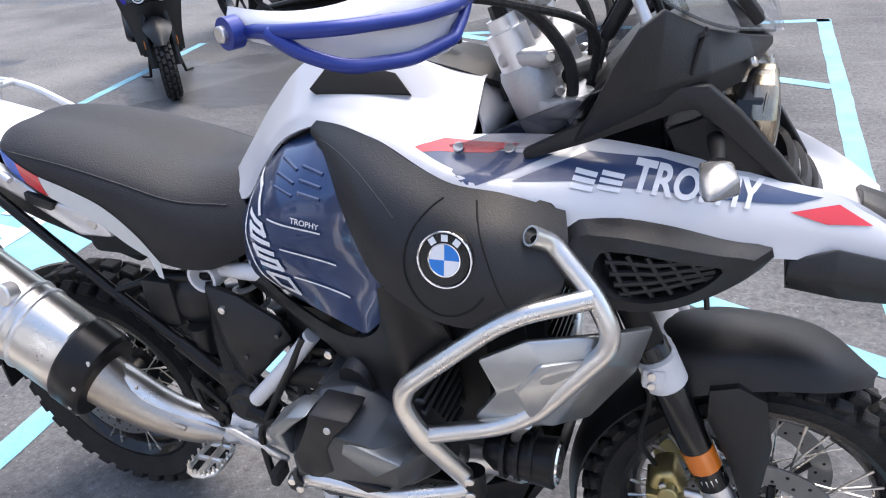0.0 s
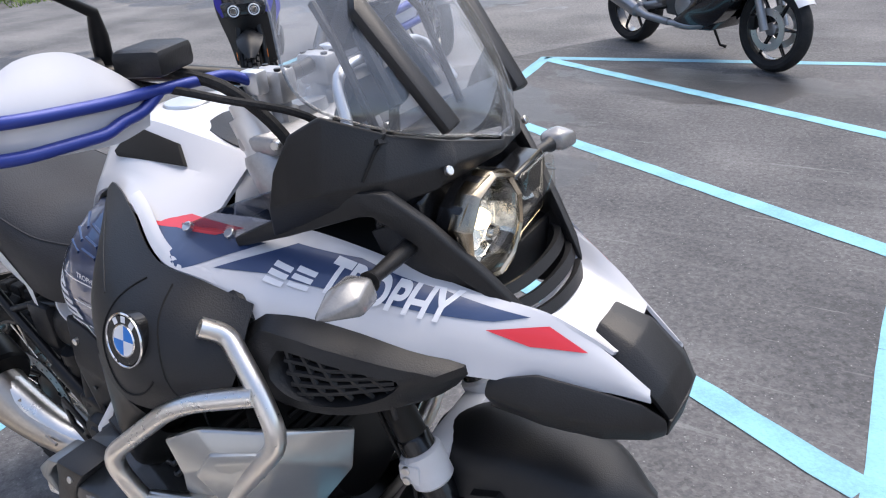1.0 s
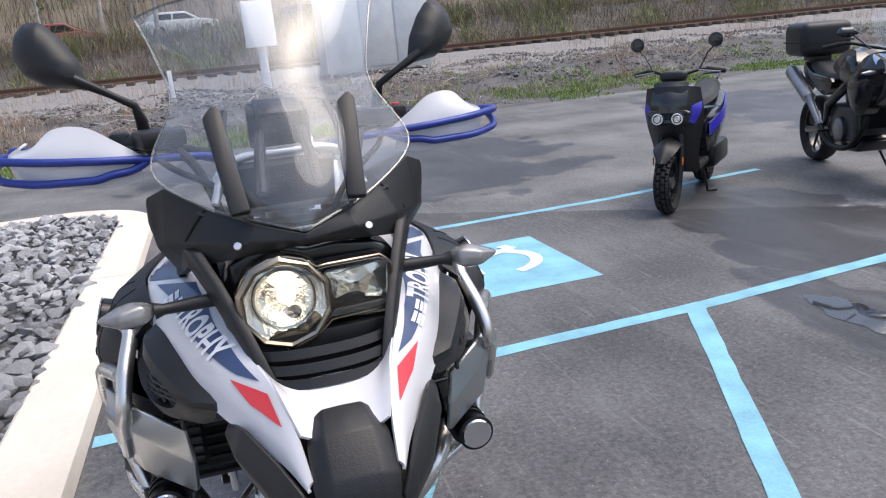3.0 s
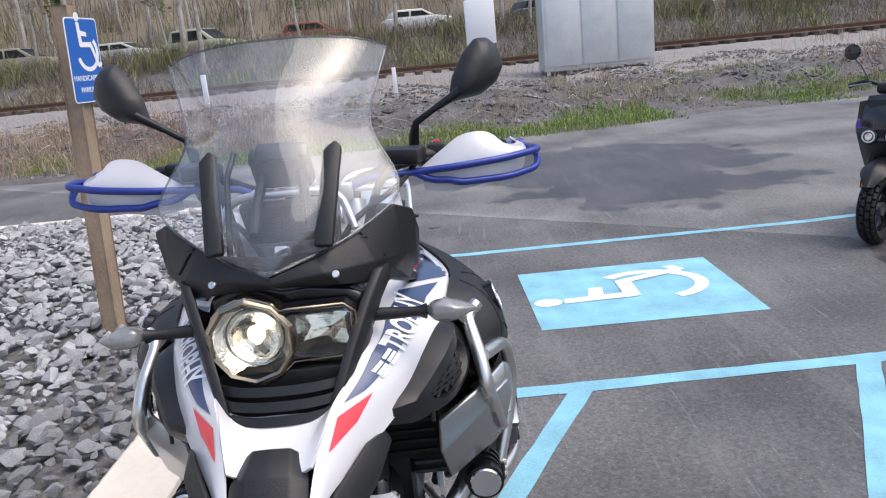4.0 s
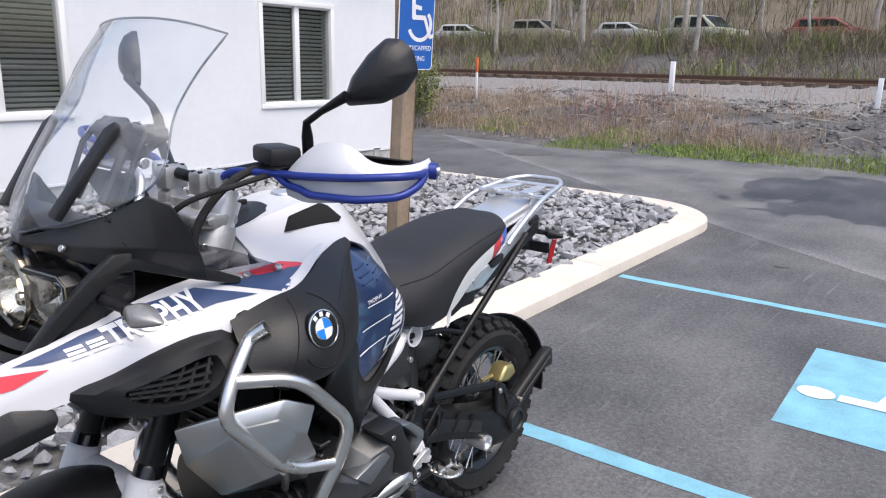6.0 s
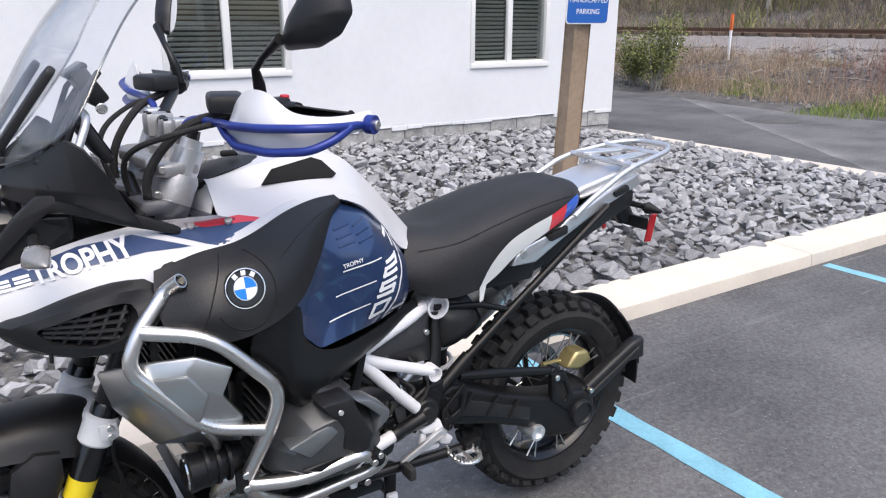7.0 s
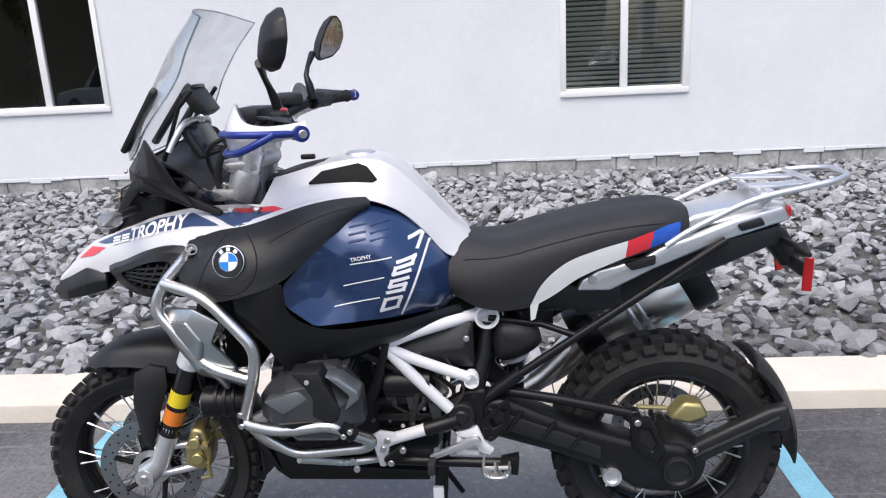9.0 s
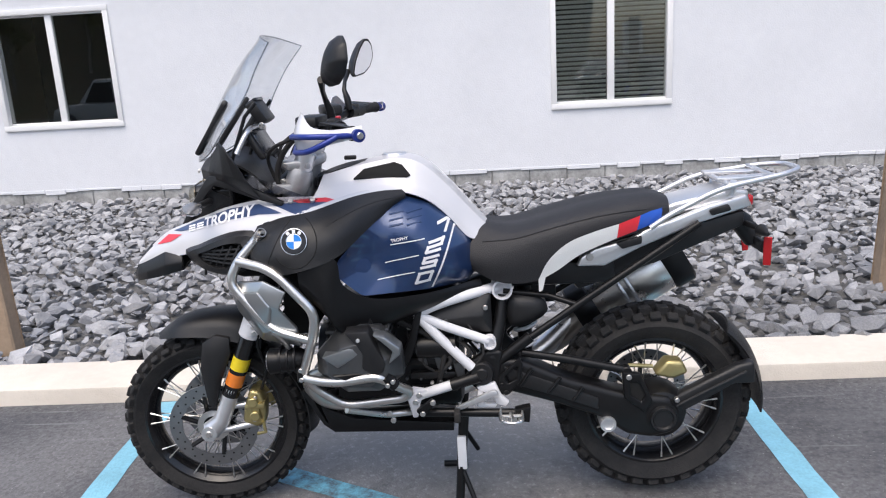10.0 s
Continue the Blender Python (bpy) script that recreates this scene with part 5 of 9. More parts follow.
decal_both("navy_stripe", patch([(0.385, 1.0885), (0.47, 1.105), (0.555, 1.09), (0.666, 1.055), (0.768, 1.0155), (0.731, 1.0185), (0.668, 1.034), (0.56, 1.061), (0.459, 1.0825)]), ft, NAVY_DECAL, bike, off=0.0025)
decal_both("red_stripe", patch([(0.725, 1.011), (0.79, 1.003), (0.838, 0.968), (0.775, 0.984)]), ft, RED, bike, off=0.0025)
# lettering: plain blocks for the mark, and the word
for sgn in (1, -1):
    tree_ = bvh_of(fairing_vf if sgn > 0 else mirrored(fairing_vf))
    d, u = Vector((-0.965, 0.26)) * sgn, Vector((0.22, 0.975))
    for cx, cz in ((0.684, 1.0335), (0.652, 1.0425)) if sgn > 0 else ((0.472, 1.0825), (0.503, 1.0775)):
        q = [Vector((cx, cz)) + d * a * 0.0135 + u * b * 0.0085 for a, b in ((-1, -1), (1, -1), (1, 1), (-1, 1))]
        for e in range(3):
            lo = [q[0].lerp(q[3], e * 0.36), q[1].lerp(q[2], e * 0.36), q[1].lerp(q[2], e * 0.36 + 0.25), q[0].lerp(q[3], e * 0.36 + 0.25)]
            bp("mark", onto(patch([(p.x, p.y) for p in lo], 0.008), tree_, 0.0045, sgn), LETTER, smooth=0)
    org = (0.558, 1.0695) if sgn > 0 else (0.605, 1.0575)
    vf = text_vf("TROPHY", 0.046, org, tuple(d * 0.92), tuple(u * 0.82), 0.03)
    bp("lettering", onto(vf, tree_, 0.0045, sgn), LETTER, "white lettering", smooth=0)

top_l = [(0.735, 0.112, 1.03), (0.78, 0.095, 1.014), (0.82, 0.082, 0.99), (0.862, 0.067, 0.958)]
bp("nose_top", loft([top_l, [(0.742, 0.085, 0.998), (0.78, 0.07, 0.988), (0.82, 0.055, 0.972), (0.862, 0.05, 0.95)], [(0.745, 0, 0.99), (0.78, 0, 0.98), (0.82, 0, 0.966), (0.85, 0, 0.952)],
                     [(0.742, -0.085, 0.998), (0.78, -0.07, 0.988), (0.82, -0.055, 0.972), (0.862, -0.05, 0.95)], [(x, -y, z) for x, y, z in top_l]], 16, 24, 0.005), WHITE, "white nose panel")
bp("beak", hard([(0.825, 0.05, 0.962), (0.872, 0.062, 0.945), (0.9198, 0.064, 0.902), (0.9409, 0.056, 0.868), (0.9449, 0, 0.875), (0.9264, 0, 0.912), (0.882, 0, 0.962), (0.832, 0, 0.982),
                 (0.825, -0.05, 0.962), (0.872, -0.062, 0.945), (0.9198, -0.064, 0.902), (0.9409, -0.056, 0.868), (0.83, 0.03, 0.98), (0.88, 0.036, 0.96), (0.9264, 0.036, 0.911), (0.9442, 0.034, 0.874),
                 (0.83, -0.03, 0.98), (0.88, -0.036, 0.96), (0.9264, -0.036, 0.911), (0.9442, -0.034, 0.874)],
                [(0, 1, 13, 12), (1, 2, 14, 13), (2, 3, 15, 14), (12, 13, 6, 7), (13, 14, 5, 6), (14, 15, 4, 5), (7, 6, 17, 16), (6, 5, 18, 17), (5, 4, 19, 18), (16, 17, 9, 8), (17, 18, 10, 9), (18, 19, 11, 10)], 0.012, 0.004), PLASTIC, "matt black beak")
bp("beak_side", hard([(0.73, 0.166, 0.944), (0.792, 0.146, 0.957), (0.86, 0.106, 0.925), (0.9106, 0.082, 0.903), (0.9363, 0.062, 0.873), (0.728, 0.176, 0.925), (0.79, 0.165, 0.915), (0.87, 0.124, 0.886), (0.9198, 0.084, 0.868), (0.9383, 0.062, 0.858),
                      (0.735, 0.162, 0.898), (0.8, 0.148, 0.878), (0.87, 0.12, 0.86), (0.9198, 0.08, 0.846), (0.935, 0.058, 0.843)],
                     [(0, 1, 6, 5), (1, 2, 7, 6), (2, 3, 8, 7), (3, 4, 9, 8), (5, 6, 11, 10), (6, 7, 12, 11), (7, 8, 13, 12), (8, 9, 14, 13)], 0.01, 0.004), PLASTIC, both=True)
bp("beak_underside", loft([[(0.73, 0.162, 0.898), (0.84, 0.13, 0.868), (0.933, 0.058, 0.845)], [(0.73, 0.0, 0.92), (0.84, 0.0, 0.885), (0.9363, 0.0, 0.842)], [(0.73, -0.162, 0.898), (0.84, -0.13, 0.868), (0.933, -0.058, 0.845)]], 16, 16, 0.006), PLASTIC)
bp("beak_front", hard([(0.9409, 0.058, 0.87), (0.9462, 0, 0.874), (0.9409, -0.058, 0.87), (0.9356, 0.056, 0.842), (0.9396, 0, 0.84), (0.9356, -0.056, 0.842)], [(0, 1, 4, 3), (1, 2, 5, 4)], 0.006, 0.002), PLASTIC)

# headlight housing and lamps
HX = 0.675
bp("headlight_housing", slab([(-0.14, 1.12), (-0.128, 1.165), (-0.09, 1.19), (-0.03, 1.19), (0.0, 1.178), (0.05, 1.182), (0.115, 1.172), (0.15, 1.15), (0.15, 1.06), (0.125, 1.03), (0.03, 1.03), (-0.02, 1.022), (-0.09, 1.022), (-0.128, 1.06)], 0.55, HX - 0.045, 0.012, 3, "x"), GLOSSBLACK)
lamp_c = Vector((HX, -0.048, 1.104))
bowl = bp("headlight", moved(lathe([(0.0, -0.046), (0.045, -0.036), (0.072, -0.01), (0.072, 0.012), (0.068, 0.016), (0.065, 0.012), (0.063, 0.006), (0.056, -0.008), (0.04, -0.03), (0.018, -0.04), (0.0, -0.041)], "x", (0, 0, 0), 40), Matrix.Translation(lamp_c)), REFLECTOR, "lit round headlight in a chrome bowl")
part("bulb", lathe([(0.0, 0.014), (0.012, 0.011), (0.016, 0.0), (0.012, -0.012), (0.005, -0.028)], "x", lamp_c + Vector((-0.012, 0.004, 0.006)), 20), LAMP, bowl, "glowing warm bulb")
part("bulb_shield", lathe([(0.0, 0.012), (0.012, 0.01), (0.015, 0.002), (0.013, 0.001), (0.0, 0.008)], "x", lamp_c + Vector((-0.002, 0.012, -0.018)), 20), CHROME, bowl)
part("reflector_step", lathe([(0.046, -0.022), (0.05, -0.014), (0.047, -0.012), (0.043, -0.02)], "x", lamp_c, 40, closed=True), REFLECTOR, bowl)
ring10 = [[(HX + dx, lamp_c.y + r_ * math.cos(radians(36 * k + 18)), lamp_c.z + r_ * math.sin(radians(36 * k + 18))) for k in range(10)] for r_, dx in ((0.081, -0.012), (0.08, 0.014), (0.072, 0.021), (0.066, 0.016))]
part("bezel", hard([q for row in ring10 for q in row], [(a * 10 + k, a * 10 + (k + 1) % 10, (a + 1) * 10 + (k + 1) % 10, (a + 1) * 10 + k) for a in range(3) for k in range(10)], 0.002, 0.001, 1), WARMCHROME, bowl, "warm-tinted faceted lamp bezel")
rim_l = part("lens", lathe([(0.0, 0.028), (0.03, 0.027), (0.055, 0.023), (0.068, 0.014), (0.068, 0.012), (0.054, 0.02), (0.03, 0.024), (0.0, 0.025)], "x", lamp_c, 40), LENS, bowl, "clear lens")
rim_l.visible_shadow = False
facets = [(HX + 0.008, 0.022, 1.07), (HX + 0.002, 0.122, 1.072), (HX + 0.002, 0.126, 1.142), (HX + 0.008, 0.022, 1.15), (HX - 0.042, 0.045, 1.106), (HX - 0.05, 0.078, 1.098), (HX - 0.042, 0.108, 1.11), (HX + 0.002, 0.075, 1.071), (HX + 0.002, 0.078, 1.148)]
drl = bp("daylight_lamp", hard(facets, [(0, 7, 5, 4), (7, 1, 6, 5), (1, 2, 6), (2, 8, 5, 6), (8, 3, 4, 5), (3, 0, 4)], 0.002, 0), REFLECTOR, "rectangular side lamp with faceted chrome reflector", smooth=0)
dl = part("lens", slab([(0.02, 1.062), (0.118, 1.06), (0.136, 1.08), (0.132, 1.142), (0.113, 1.155), (0.02, 1.15)], HX + 0.012, HX + 0.02, 0.006, 2, "x"), LENS, drl, "clear lens")
dl.visible_shadow = False
# one black bezel runs round both lamps
lens_rim = [(lamp_c.y + 0.0775 * math.cos(radians(a)), lamp_c.z + 0.0775 * math.sin(radians(a))) for a in range(42, 326, 20)] + [(0.022, 1.064), (0.112, 1.064), (0.134, 1.082), (0.132, 1.14), (0.114, 1.156), (0.024, 1.158)]
nb = len(lens_rim)


def widened(k, w):
    """The lens outline moved outwards by w at its k-th corner."""
    a, b = lens_rim[k - 1], lens_rim[(k + 1) % nb]
    tx, tz = b[0] - a[0], b[1] - a[1]
    l_ = math.hypot(tx, tz)
    return lens_rim[k][0] + tz / l_ * w, lens_rim[k][1] - tx / l_ * w


bz_rows = [(-0.02, -0.001), (0.012, 0.0), (0.018, 0.005), (0.012, 0.014), (-0.01, 0.024), (-0.06, 0.03)]
bz_v = []
for dx, w in bz_rows:
    for k in range(nb):
        y_, z_ = widened(k, -w)
        bz_v.append((HX + dx - 0.9 * y_ * y_, y_, z_))
bp("lamp_bezel", hard(bz_v, [(r_ * nb + k, r_ * nb + (k + 1) % nb, (r_ + 1) * nb + (k + 1) % nb, (r_ + 1) * nb + k) for r_ in range(len(bz_rows) - 1) for k in range(nb)], 0.003, 0.002, 2, 12), GLOSSBLACK, "gloss black bezel round the lamps")
part("lens_trim", tube([(HX + 0.016 - 0.9 * y_ * y_, y_, z_) for y_, z_ in lens_rim], 0.0022, 6, closed=True), WARMCHROME, drl)
for k, (z, x, w) in enumerate(((1.03, 0.705, 0.125), (1.012, 0.725, 0.118), (0.994, 0.742, 0.108))):
    bp("chin_slat", loft([[(x - 0.03, -w, z + 0.012), (x, -w * 0.8, z + 0.008), (x + 0.018, 0, z + 0.004), (x, w * 0.8, z + 0.008), (x - 0.03, w, z + 0.012)],
                          [(x - 0.03, -w, z), (x + 0.006, -w * 0.8, z - 0.006), (x + 0.026, 0, z - 0.01), (x + 0.006, w * 0.8, z - 0.006), (x - 0.03, w, z)]], 24, 5, 0.01), PLASTIC)
bp("chin_backing", slab([(-0.13, 1.05), (0.13, 1.05), (0.105, 0.985), (-0.105, 0.985)], 0.6, 0.69, 0.006, 2, "x"), PLASTIC)

# cowl below the screen, its side wings and struts
def sym(row):
    return row + [(x, -y, z) for x, y, z in reversed(row[:-1])]


cowl_rows = [sym(q_) for q_ in (
    [(0.506, 0.247, 1.232), (0.53, 0.24, 1.278), (0.555, 0.208, 1.294), (0.602, 0.142, 1.256), (0.648, 0.075, 1.232), (0.684, 0, 1.212)],
    [(0.482, 0.24, 1.178), (0.515, 0.238, 1.192), (0.55, 0.222, 1.2), (0.61, 0.168, 1.205), (0.662, 0.088, 1.206), (0.686, 0, 1.199)],
    [(0.455, 0.214, 1.122), (0.492, 0.208, 1.14), (0.55, 0.19, 1.162), (0.602, 0.168, 1.165), (0.648, 0.118, 1.178), (0.676, 0, 1.19)])]
cowl_n = len(cowl_rows[0])
cowl = bp("cowl", hard([q_ for r_ in cowl_rows for q_ in r_], [(r_ * cowl_n + k, r_ * cowl_n + k + 1, (r_ + 1) * cowl_n + k + 1, (r_ + 1) * cowl_n + k) for r_ in range(2) for k in range(cowl_n - 1)], 0.007, 0.006, 3), PLASTIC, "matt black cowl under the windscreen")
for sd_ in (1, -1):
    part("panel_gap", tube([(0.6, 0.146 * sd_, 1.257), (0.594, 0.166 * sd_, 1.236), (0.588, 0.186 * sd_, 1.208)], 0.0022, 6), GAP_SHADE, cowl)
for s in (1, -1):
    bp("bolt", disc((0.664, 0.106 * s, 1.204), (0.85, 0.1 * s, 0.45), 0.0065, 0.006, 14), STEEL)
def strut_y(x):
    return 0.216 - 0.034 * min(1, max(0, (x - 0.4) / 0.19)) - 0.092 * min(1, max(0, (x - 0.59) / 0.165))


bp("lamp_strut", beam([(0.392, 1.108), (0.47, 1.138), (0.57, 1.178), (0.602, 1.178), (0.64, 1.14), (0.7, 1.068), (0.758, 0.998)], [0.014, 0.028, 0.036, 0.034, 0.03, 0.024, 0.008], strut_y, 0.018), PLASTIC, "black strut beside the lamps", both=True)
bp("lamp_side", loft([[(0.60, 0.175, 1.178), (0.68, 0.13, 1.085), (0.748, 0.092, 1.0)], [(0.612, 0.16, 1.15), (0.65, 0.142, 1.06), (0.72, 0.098, 0.99)], [(0.56, 0.15, 1.12), (0.6, 0.14, 1.03), (0.69, 0.1, 0.985)]], 14, 8, 0.006), PLASTIC, both=True)
bp("inner_cockpit", loft([[(0.60, 0.16, 1.25), (0.64, 0, 1.215), (0.60, -0.16, 1.25)], [(0.5, 0.16, 1.2), (0.52, 0, 1.2), (0.5, -0.16, 1.2)], [(0.44, 0.15, 1.13), (0.45, 0, 1.13), (0.44, -0.15, 1.13)]], 20, 10, 0.006), PLASTIC)

# windscreen
ws_rows = [sym([(0.372, 0.213, 1.572), (0.408, 0.16, 1.588), (0.426, 0.08, 1.598), (0.432, 0, 1.6)]), sym([(0.425, 0.188, 1.5), (0.48, 0.13, 1.508), (0.512, 0.06, 1.514), (0.52, 0, 1.516)]),
           sym([(0.464, 0.174, 1.433), (0.522, 0.11, 1.44), (0.562, 0.05, 1.446), (0.572, 0, 1.448)]),
           sym([(0.54, 0.219, 1.32), (0.585, 0.14, 1.328), (0.626, 0.07, 1.334), (0.64, 0, 1.336)]), sym([(0.604, 0.145, 1.262), (0.645, 0.09, 1.264), (0.674, 0.045, 1.266), (0.682, 0, 1.266)]), sym([(0.684, 0.02, 1.222), (0.692, 0.012, 1.22), (0.697, 0.006, 1.2185), (0.699, 0, 1.218)])]
scr = bp("windscreen", loft(ws_rows, 40, 40, 0.004), SCREEN, "tall clear windscreen")
scr.visible_shadow = False
edge = [r[0] for r in ws_rows]
edge = spline(edge, 40) + spline([r[-1] for r in ws_rows], 40)[::-1]
part("polished_edge", tube(edge + spline(ws_rows[0], 20)[::-1][1:-1], 0.0022, 6, closed=True), clear("edge_plastic", (0.6, 0.62, 0.64), 0.2, 2.0), scr)
for s in (1, -1):
    a, b = Vector((0.541, 0.113 * s, 1.412)), Vector((0.66, 0.092 * s, 1.25))
    d, n = (b - a).normalized(), Vector((0.8, 0, 0.58))
    w = d.cross(n).normalized()
    n = w.cross(d).normalized()
    m = Matrix((*zip(d, w, n), )).to_4x4()
    m.translation = a + (n if n.x > 0 else -n) * 0.004
    L = (b - a).length
    bp("wind_deflector", moved(slab([(0.0, -0.004), (0.012, -0.016), (L, -0.016), (L, 0.016), (0.02, 0.016)], -0.008, 0.008, 0.005, 2, "z"), m), PLASTIC, "slim black bar on the windscreen")
bp("screen_hoop", tube(spline([(0.53, 0.13, 1.25), (0.5, 0.1, 1.31), (0.5, 0, 1.322), (0.5, -0.1, 1.31), (0.53, -0.13, 1.25)], 20), 0.008, 10), ALU, "silver screen bracket")
bp("screen_arm", tube([(0.56, 0.1, 1.22), (0.5, 0.1, 1.36), (0.465, 0.09, 1.40)], 0.006, 8), BLACKMETAL, both=True)
dash = bp("instrument_display", moved(box((-0.012, -0.085, -0.045), (0.012, 0.085, 0.045), 0.008), pose(0.488, 0, 1.268, 0, 26, 0)), PLASTIC, "black instrument display")
part("screen_glass", moved(box((-0.015, -0.076, -0.038), (-0.0125, 0.076, 0.038), 0.001), pose(0.488, 0, 1.268, 0, 26, 0)), GLOSSBLACK, dash)
nav = bp("device_mount", moved(box((-0.018, -0.055, -0.038), (0.016, 0.055, 0.038), 0.006), pose(0.478, 0.0, 1.368, 0, 32, 0)), PLASTIC, "black device cradle behind the screen")
part("latch", moved(box((-0.024, -0.042, 0.03), (0.022, 0.042, 0.042), 0.004), pose(0.478, 0.0, 1.368, 0, 32, 0)), GLOSSBLACK, nav)
part("mount_arm", join(tube([(0.485, 0.035, 1.36), (0.52, 0.045, 1.31), (0.55, 0.05, 1.26)], 0.01, 8), tube([(0.485, -0.035, 1.36), (0.52, -0.045, 1.31), (0.55, -0.05, 1.26)], 0.01, 8)), PLASTIC, nav)
part("lock", disc((0.462, 0.058, 1.327), (0, 1, 0), 0.011, 0.008, 14), STEEL, nav)

# side deflectors, indicators, intake pods
bp("side_deflector", loft([[(0.285, 0.226, 1.118), (0.32, 0.238, 1.13), (0.42, 0.24, 1.175), (0.522, 0.222, 1.212)], [(0.3, 0.215, 1.108), (0.36, 0.2, 1.1), (0.44, 0.205, 1.125), (0.5, 0.21, 1.16)]], 16, 6, 0.003), clear("smoke_deflector", (0.6, 0.6, 0.62), 0.04, 1.5), "small tinted side deflector", both=True)
for p in ((0.3, 0.226, 1.117), (0.37, 0.212, 1.113)):
    bp("bolt", disc((p[0], p[1] + 0.004, p[2] + 0.004), (0, 0.6, 0.8), 0.008, 0.008, 12), STEEL, both=True)
bp("indicator", tube([(0.622, 0.15, 1.112), (0.625, 0.19, 1.112), (0.628, 0.235, 1.112), (0.63, 0.25, 1.112)], [0.012, 0.011, 0.009, 0.014], 12), PLASTIC, "black turn signal with clear lens", both=True)
ind_body = hard([(0.622, 0.243, 1.112), (0.645, 0.262, 1.128), (0.652, 0.262, 1.1), (0.61, 0.262, 1.096), (0.606, 0.262, 1.124), (0.655, 0.3, 1.122), (0.658, 0.3, 1.1), (0.612, 0.305, 1.096), (0.61, 0.305, 1.124), (0.634, 0.348, 1.111), (0.63, 0.285, 1.134), (0.634, 0.285, 1.089)],
                [(0, 4, 1), (0, 1, 2), (0, 2, 3), (0, 3, 4), (4, 10, 1), (1, 10, 5), (4, 8, 10), (10, 8, 9), (10, 9, 5), (1, 5, 6, 2), (5, 9, 6), (2, 6, 11), (11, 6, 9), (2, 11, 3), (3, 11, 7), (11, 9, 7), (3, 7, 8, 4), (7, 9, 8)], 0.001, 0.004, 2, 12)
bp("indicator_lens", ind_body, material("indicator_lens", (0.26, 0.255, 0.25), 0.22, 0.3, spot=(0.12, 0.12, 0.125), scale=40, amount=0.6, coat=0.7), "smoked grey lens", both=True)
pod = [(0.45, 0.272, 1.035), (0.5, 0.272, 1.04), (0.57, 0.255, 1.022), (0.65, 0.215, 0.99), (0.712, 0.18, 0.962), (0.68, 0.192, 0.925), (0.6, 0.24, 0.902), (0.53, 0.275, 0.908), (0.472, 0.3, 0.942), (0.44, 0.3, 0.985)]
PC = Vector((0.565, 0.262, 0.965))
rimp = spline(pod, 30, closed=True)


def pod_ring(k, dy):
    return [(PC.x + (q.x - PC.x) * k, PC.y + (q.y - PC.y) * k + dy, PC.z + (q.z - PC.z) * k) for q in rimp]


rows_ = [[(q.x, q.y - 0.06, q.z) for q in rimp], [tuple(q) for q in rimp], pod_ring(0.84, 0.022), pod_ring(0.56, 0.028), pod_ring(0.5, 0.002)]
pod_vf = [q for row in rows_ for q in row], [(r_ * 30 + k, r_ * 30 + (k + 1) % 30, (r_ + 1) * 30 + (k + 1) % 30, (r_ + 1) * 30 + k) for r_ in range(4) for k in range(30)] + [tuple(range(30))]
bp("intake_pod", pod_vf, PLASTIC, "black intake pod with a grille", smooth=28, both=True)
# recess floor painted near-black for the shade behind the bars
bp("grille_recess", (rows_[4], [tuple(range(30))]), GAP_SHADE, smooth=0, both=True)
lid = pod_ring(0.6, 0.016)
pt = bvh_of((lid + [tuple(PC + Vector((0, 0.02, 0)))], [(k, (k + 1) % 30, 30) for k in range(30)]))
for k in range(4):
    u = (k + 0.5) / 4
    a, b = Vector((0.485 + 0.03 * u, 0, 1.005 - 0.075 * u)), Vector((0.652 + 0.006 * u, 0, 0.985 - 0.045 * u))
    a, b = PC + (a - PC) * 0.78, PC + (b - PC) * 0.78
    bp("grille_bar", tube(onto(([tuple(a.lerp(b, i / 10)) for i in range(11)], []), pt, 0.0)[0], 0.0045, 6), PLASTIC, both=True)
for k in range(5):
    u = (k + 0.5) / 5
    a, b = Vector((0.475 + 0.15 * u, 0, 1.012 - 0.018 * u)), Vector((0.515 + 0.15 * u, 0, 0.925 + 0.004 * u))
    a, b = PC + (a - PC) * 0.78, PC + (b - PC) * 0.78
    bp("grille_bar", tube(onto(([tuple(a.lerp(b, i / 6)) for i in range(7)], []), pt, 0.0)[0], 0.0042, 6), PLASTIC, both=True)
bp("bolt", disc((0.668, 0.216, 0.952), (0.3, 1, 0), 0.007, 0.006, 12), STEEL, both=True)

# ---- tank and side panels ----
TR = [
    [(0.288, 0.0, 1.168), (0.18, 0.0, 1.196), (0.06, 0.0, 1.214), (-0.005, 0.0, 1.203), (-0.09, 0.0, 1.127), (-0.16, 0.0, 1.047), (-0.215, 0.0, 0.985)],
    [(0.292, 0.07, 1.163), (0.18, 0.08, 1.19), (0.062, 0.083, 1.207), (-0.002, 0.08, 1.196), (-0.088, 0.075, 1.122), (-0.158, 0.068, 1.042), (-0.213, 0.058, 0.98)],
    [(0.298, 0.116, 1.14), (0.19, 0.12, 1.149), (0.07, 0.124, 1.155), (-0.004, 0.12, 1.144), (-0.086, 0.107, 1.084), (-0.154, 0.095, 1.006), (-0.208, 0.084, 0.955)],
    [(0.303, 0.16, 1.118), (0.18, 0.168, 1.127), (0.06, 0.142, 1.134), (-0.016, 0.136, 1.118), (-0.09, 0.122, 1.058), (-0.157, 0.11, 0.978), (-0.204, 0.1, 0.948)],
    [(0.305, 0.205, 1.103), (0.17, 0.214, 1.106), (0.05, 0.157, 1.116), (-0.03, 0.146, 1.088), (-0.095, 0.13, 1.03), (-0.16, 0.117, 0.955), (-0.2, 0.108, 0.945)]]
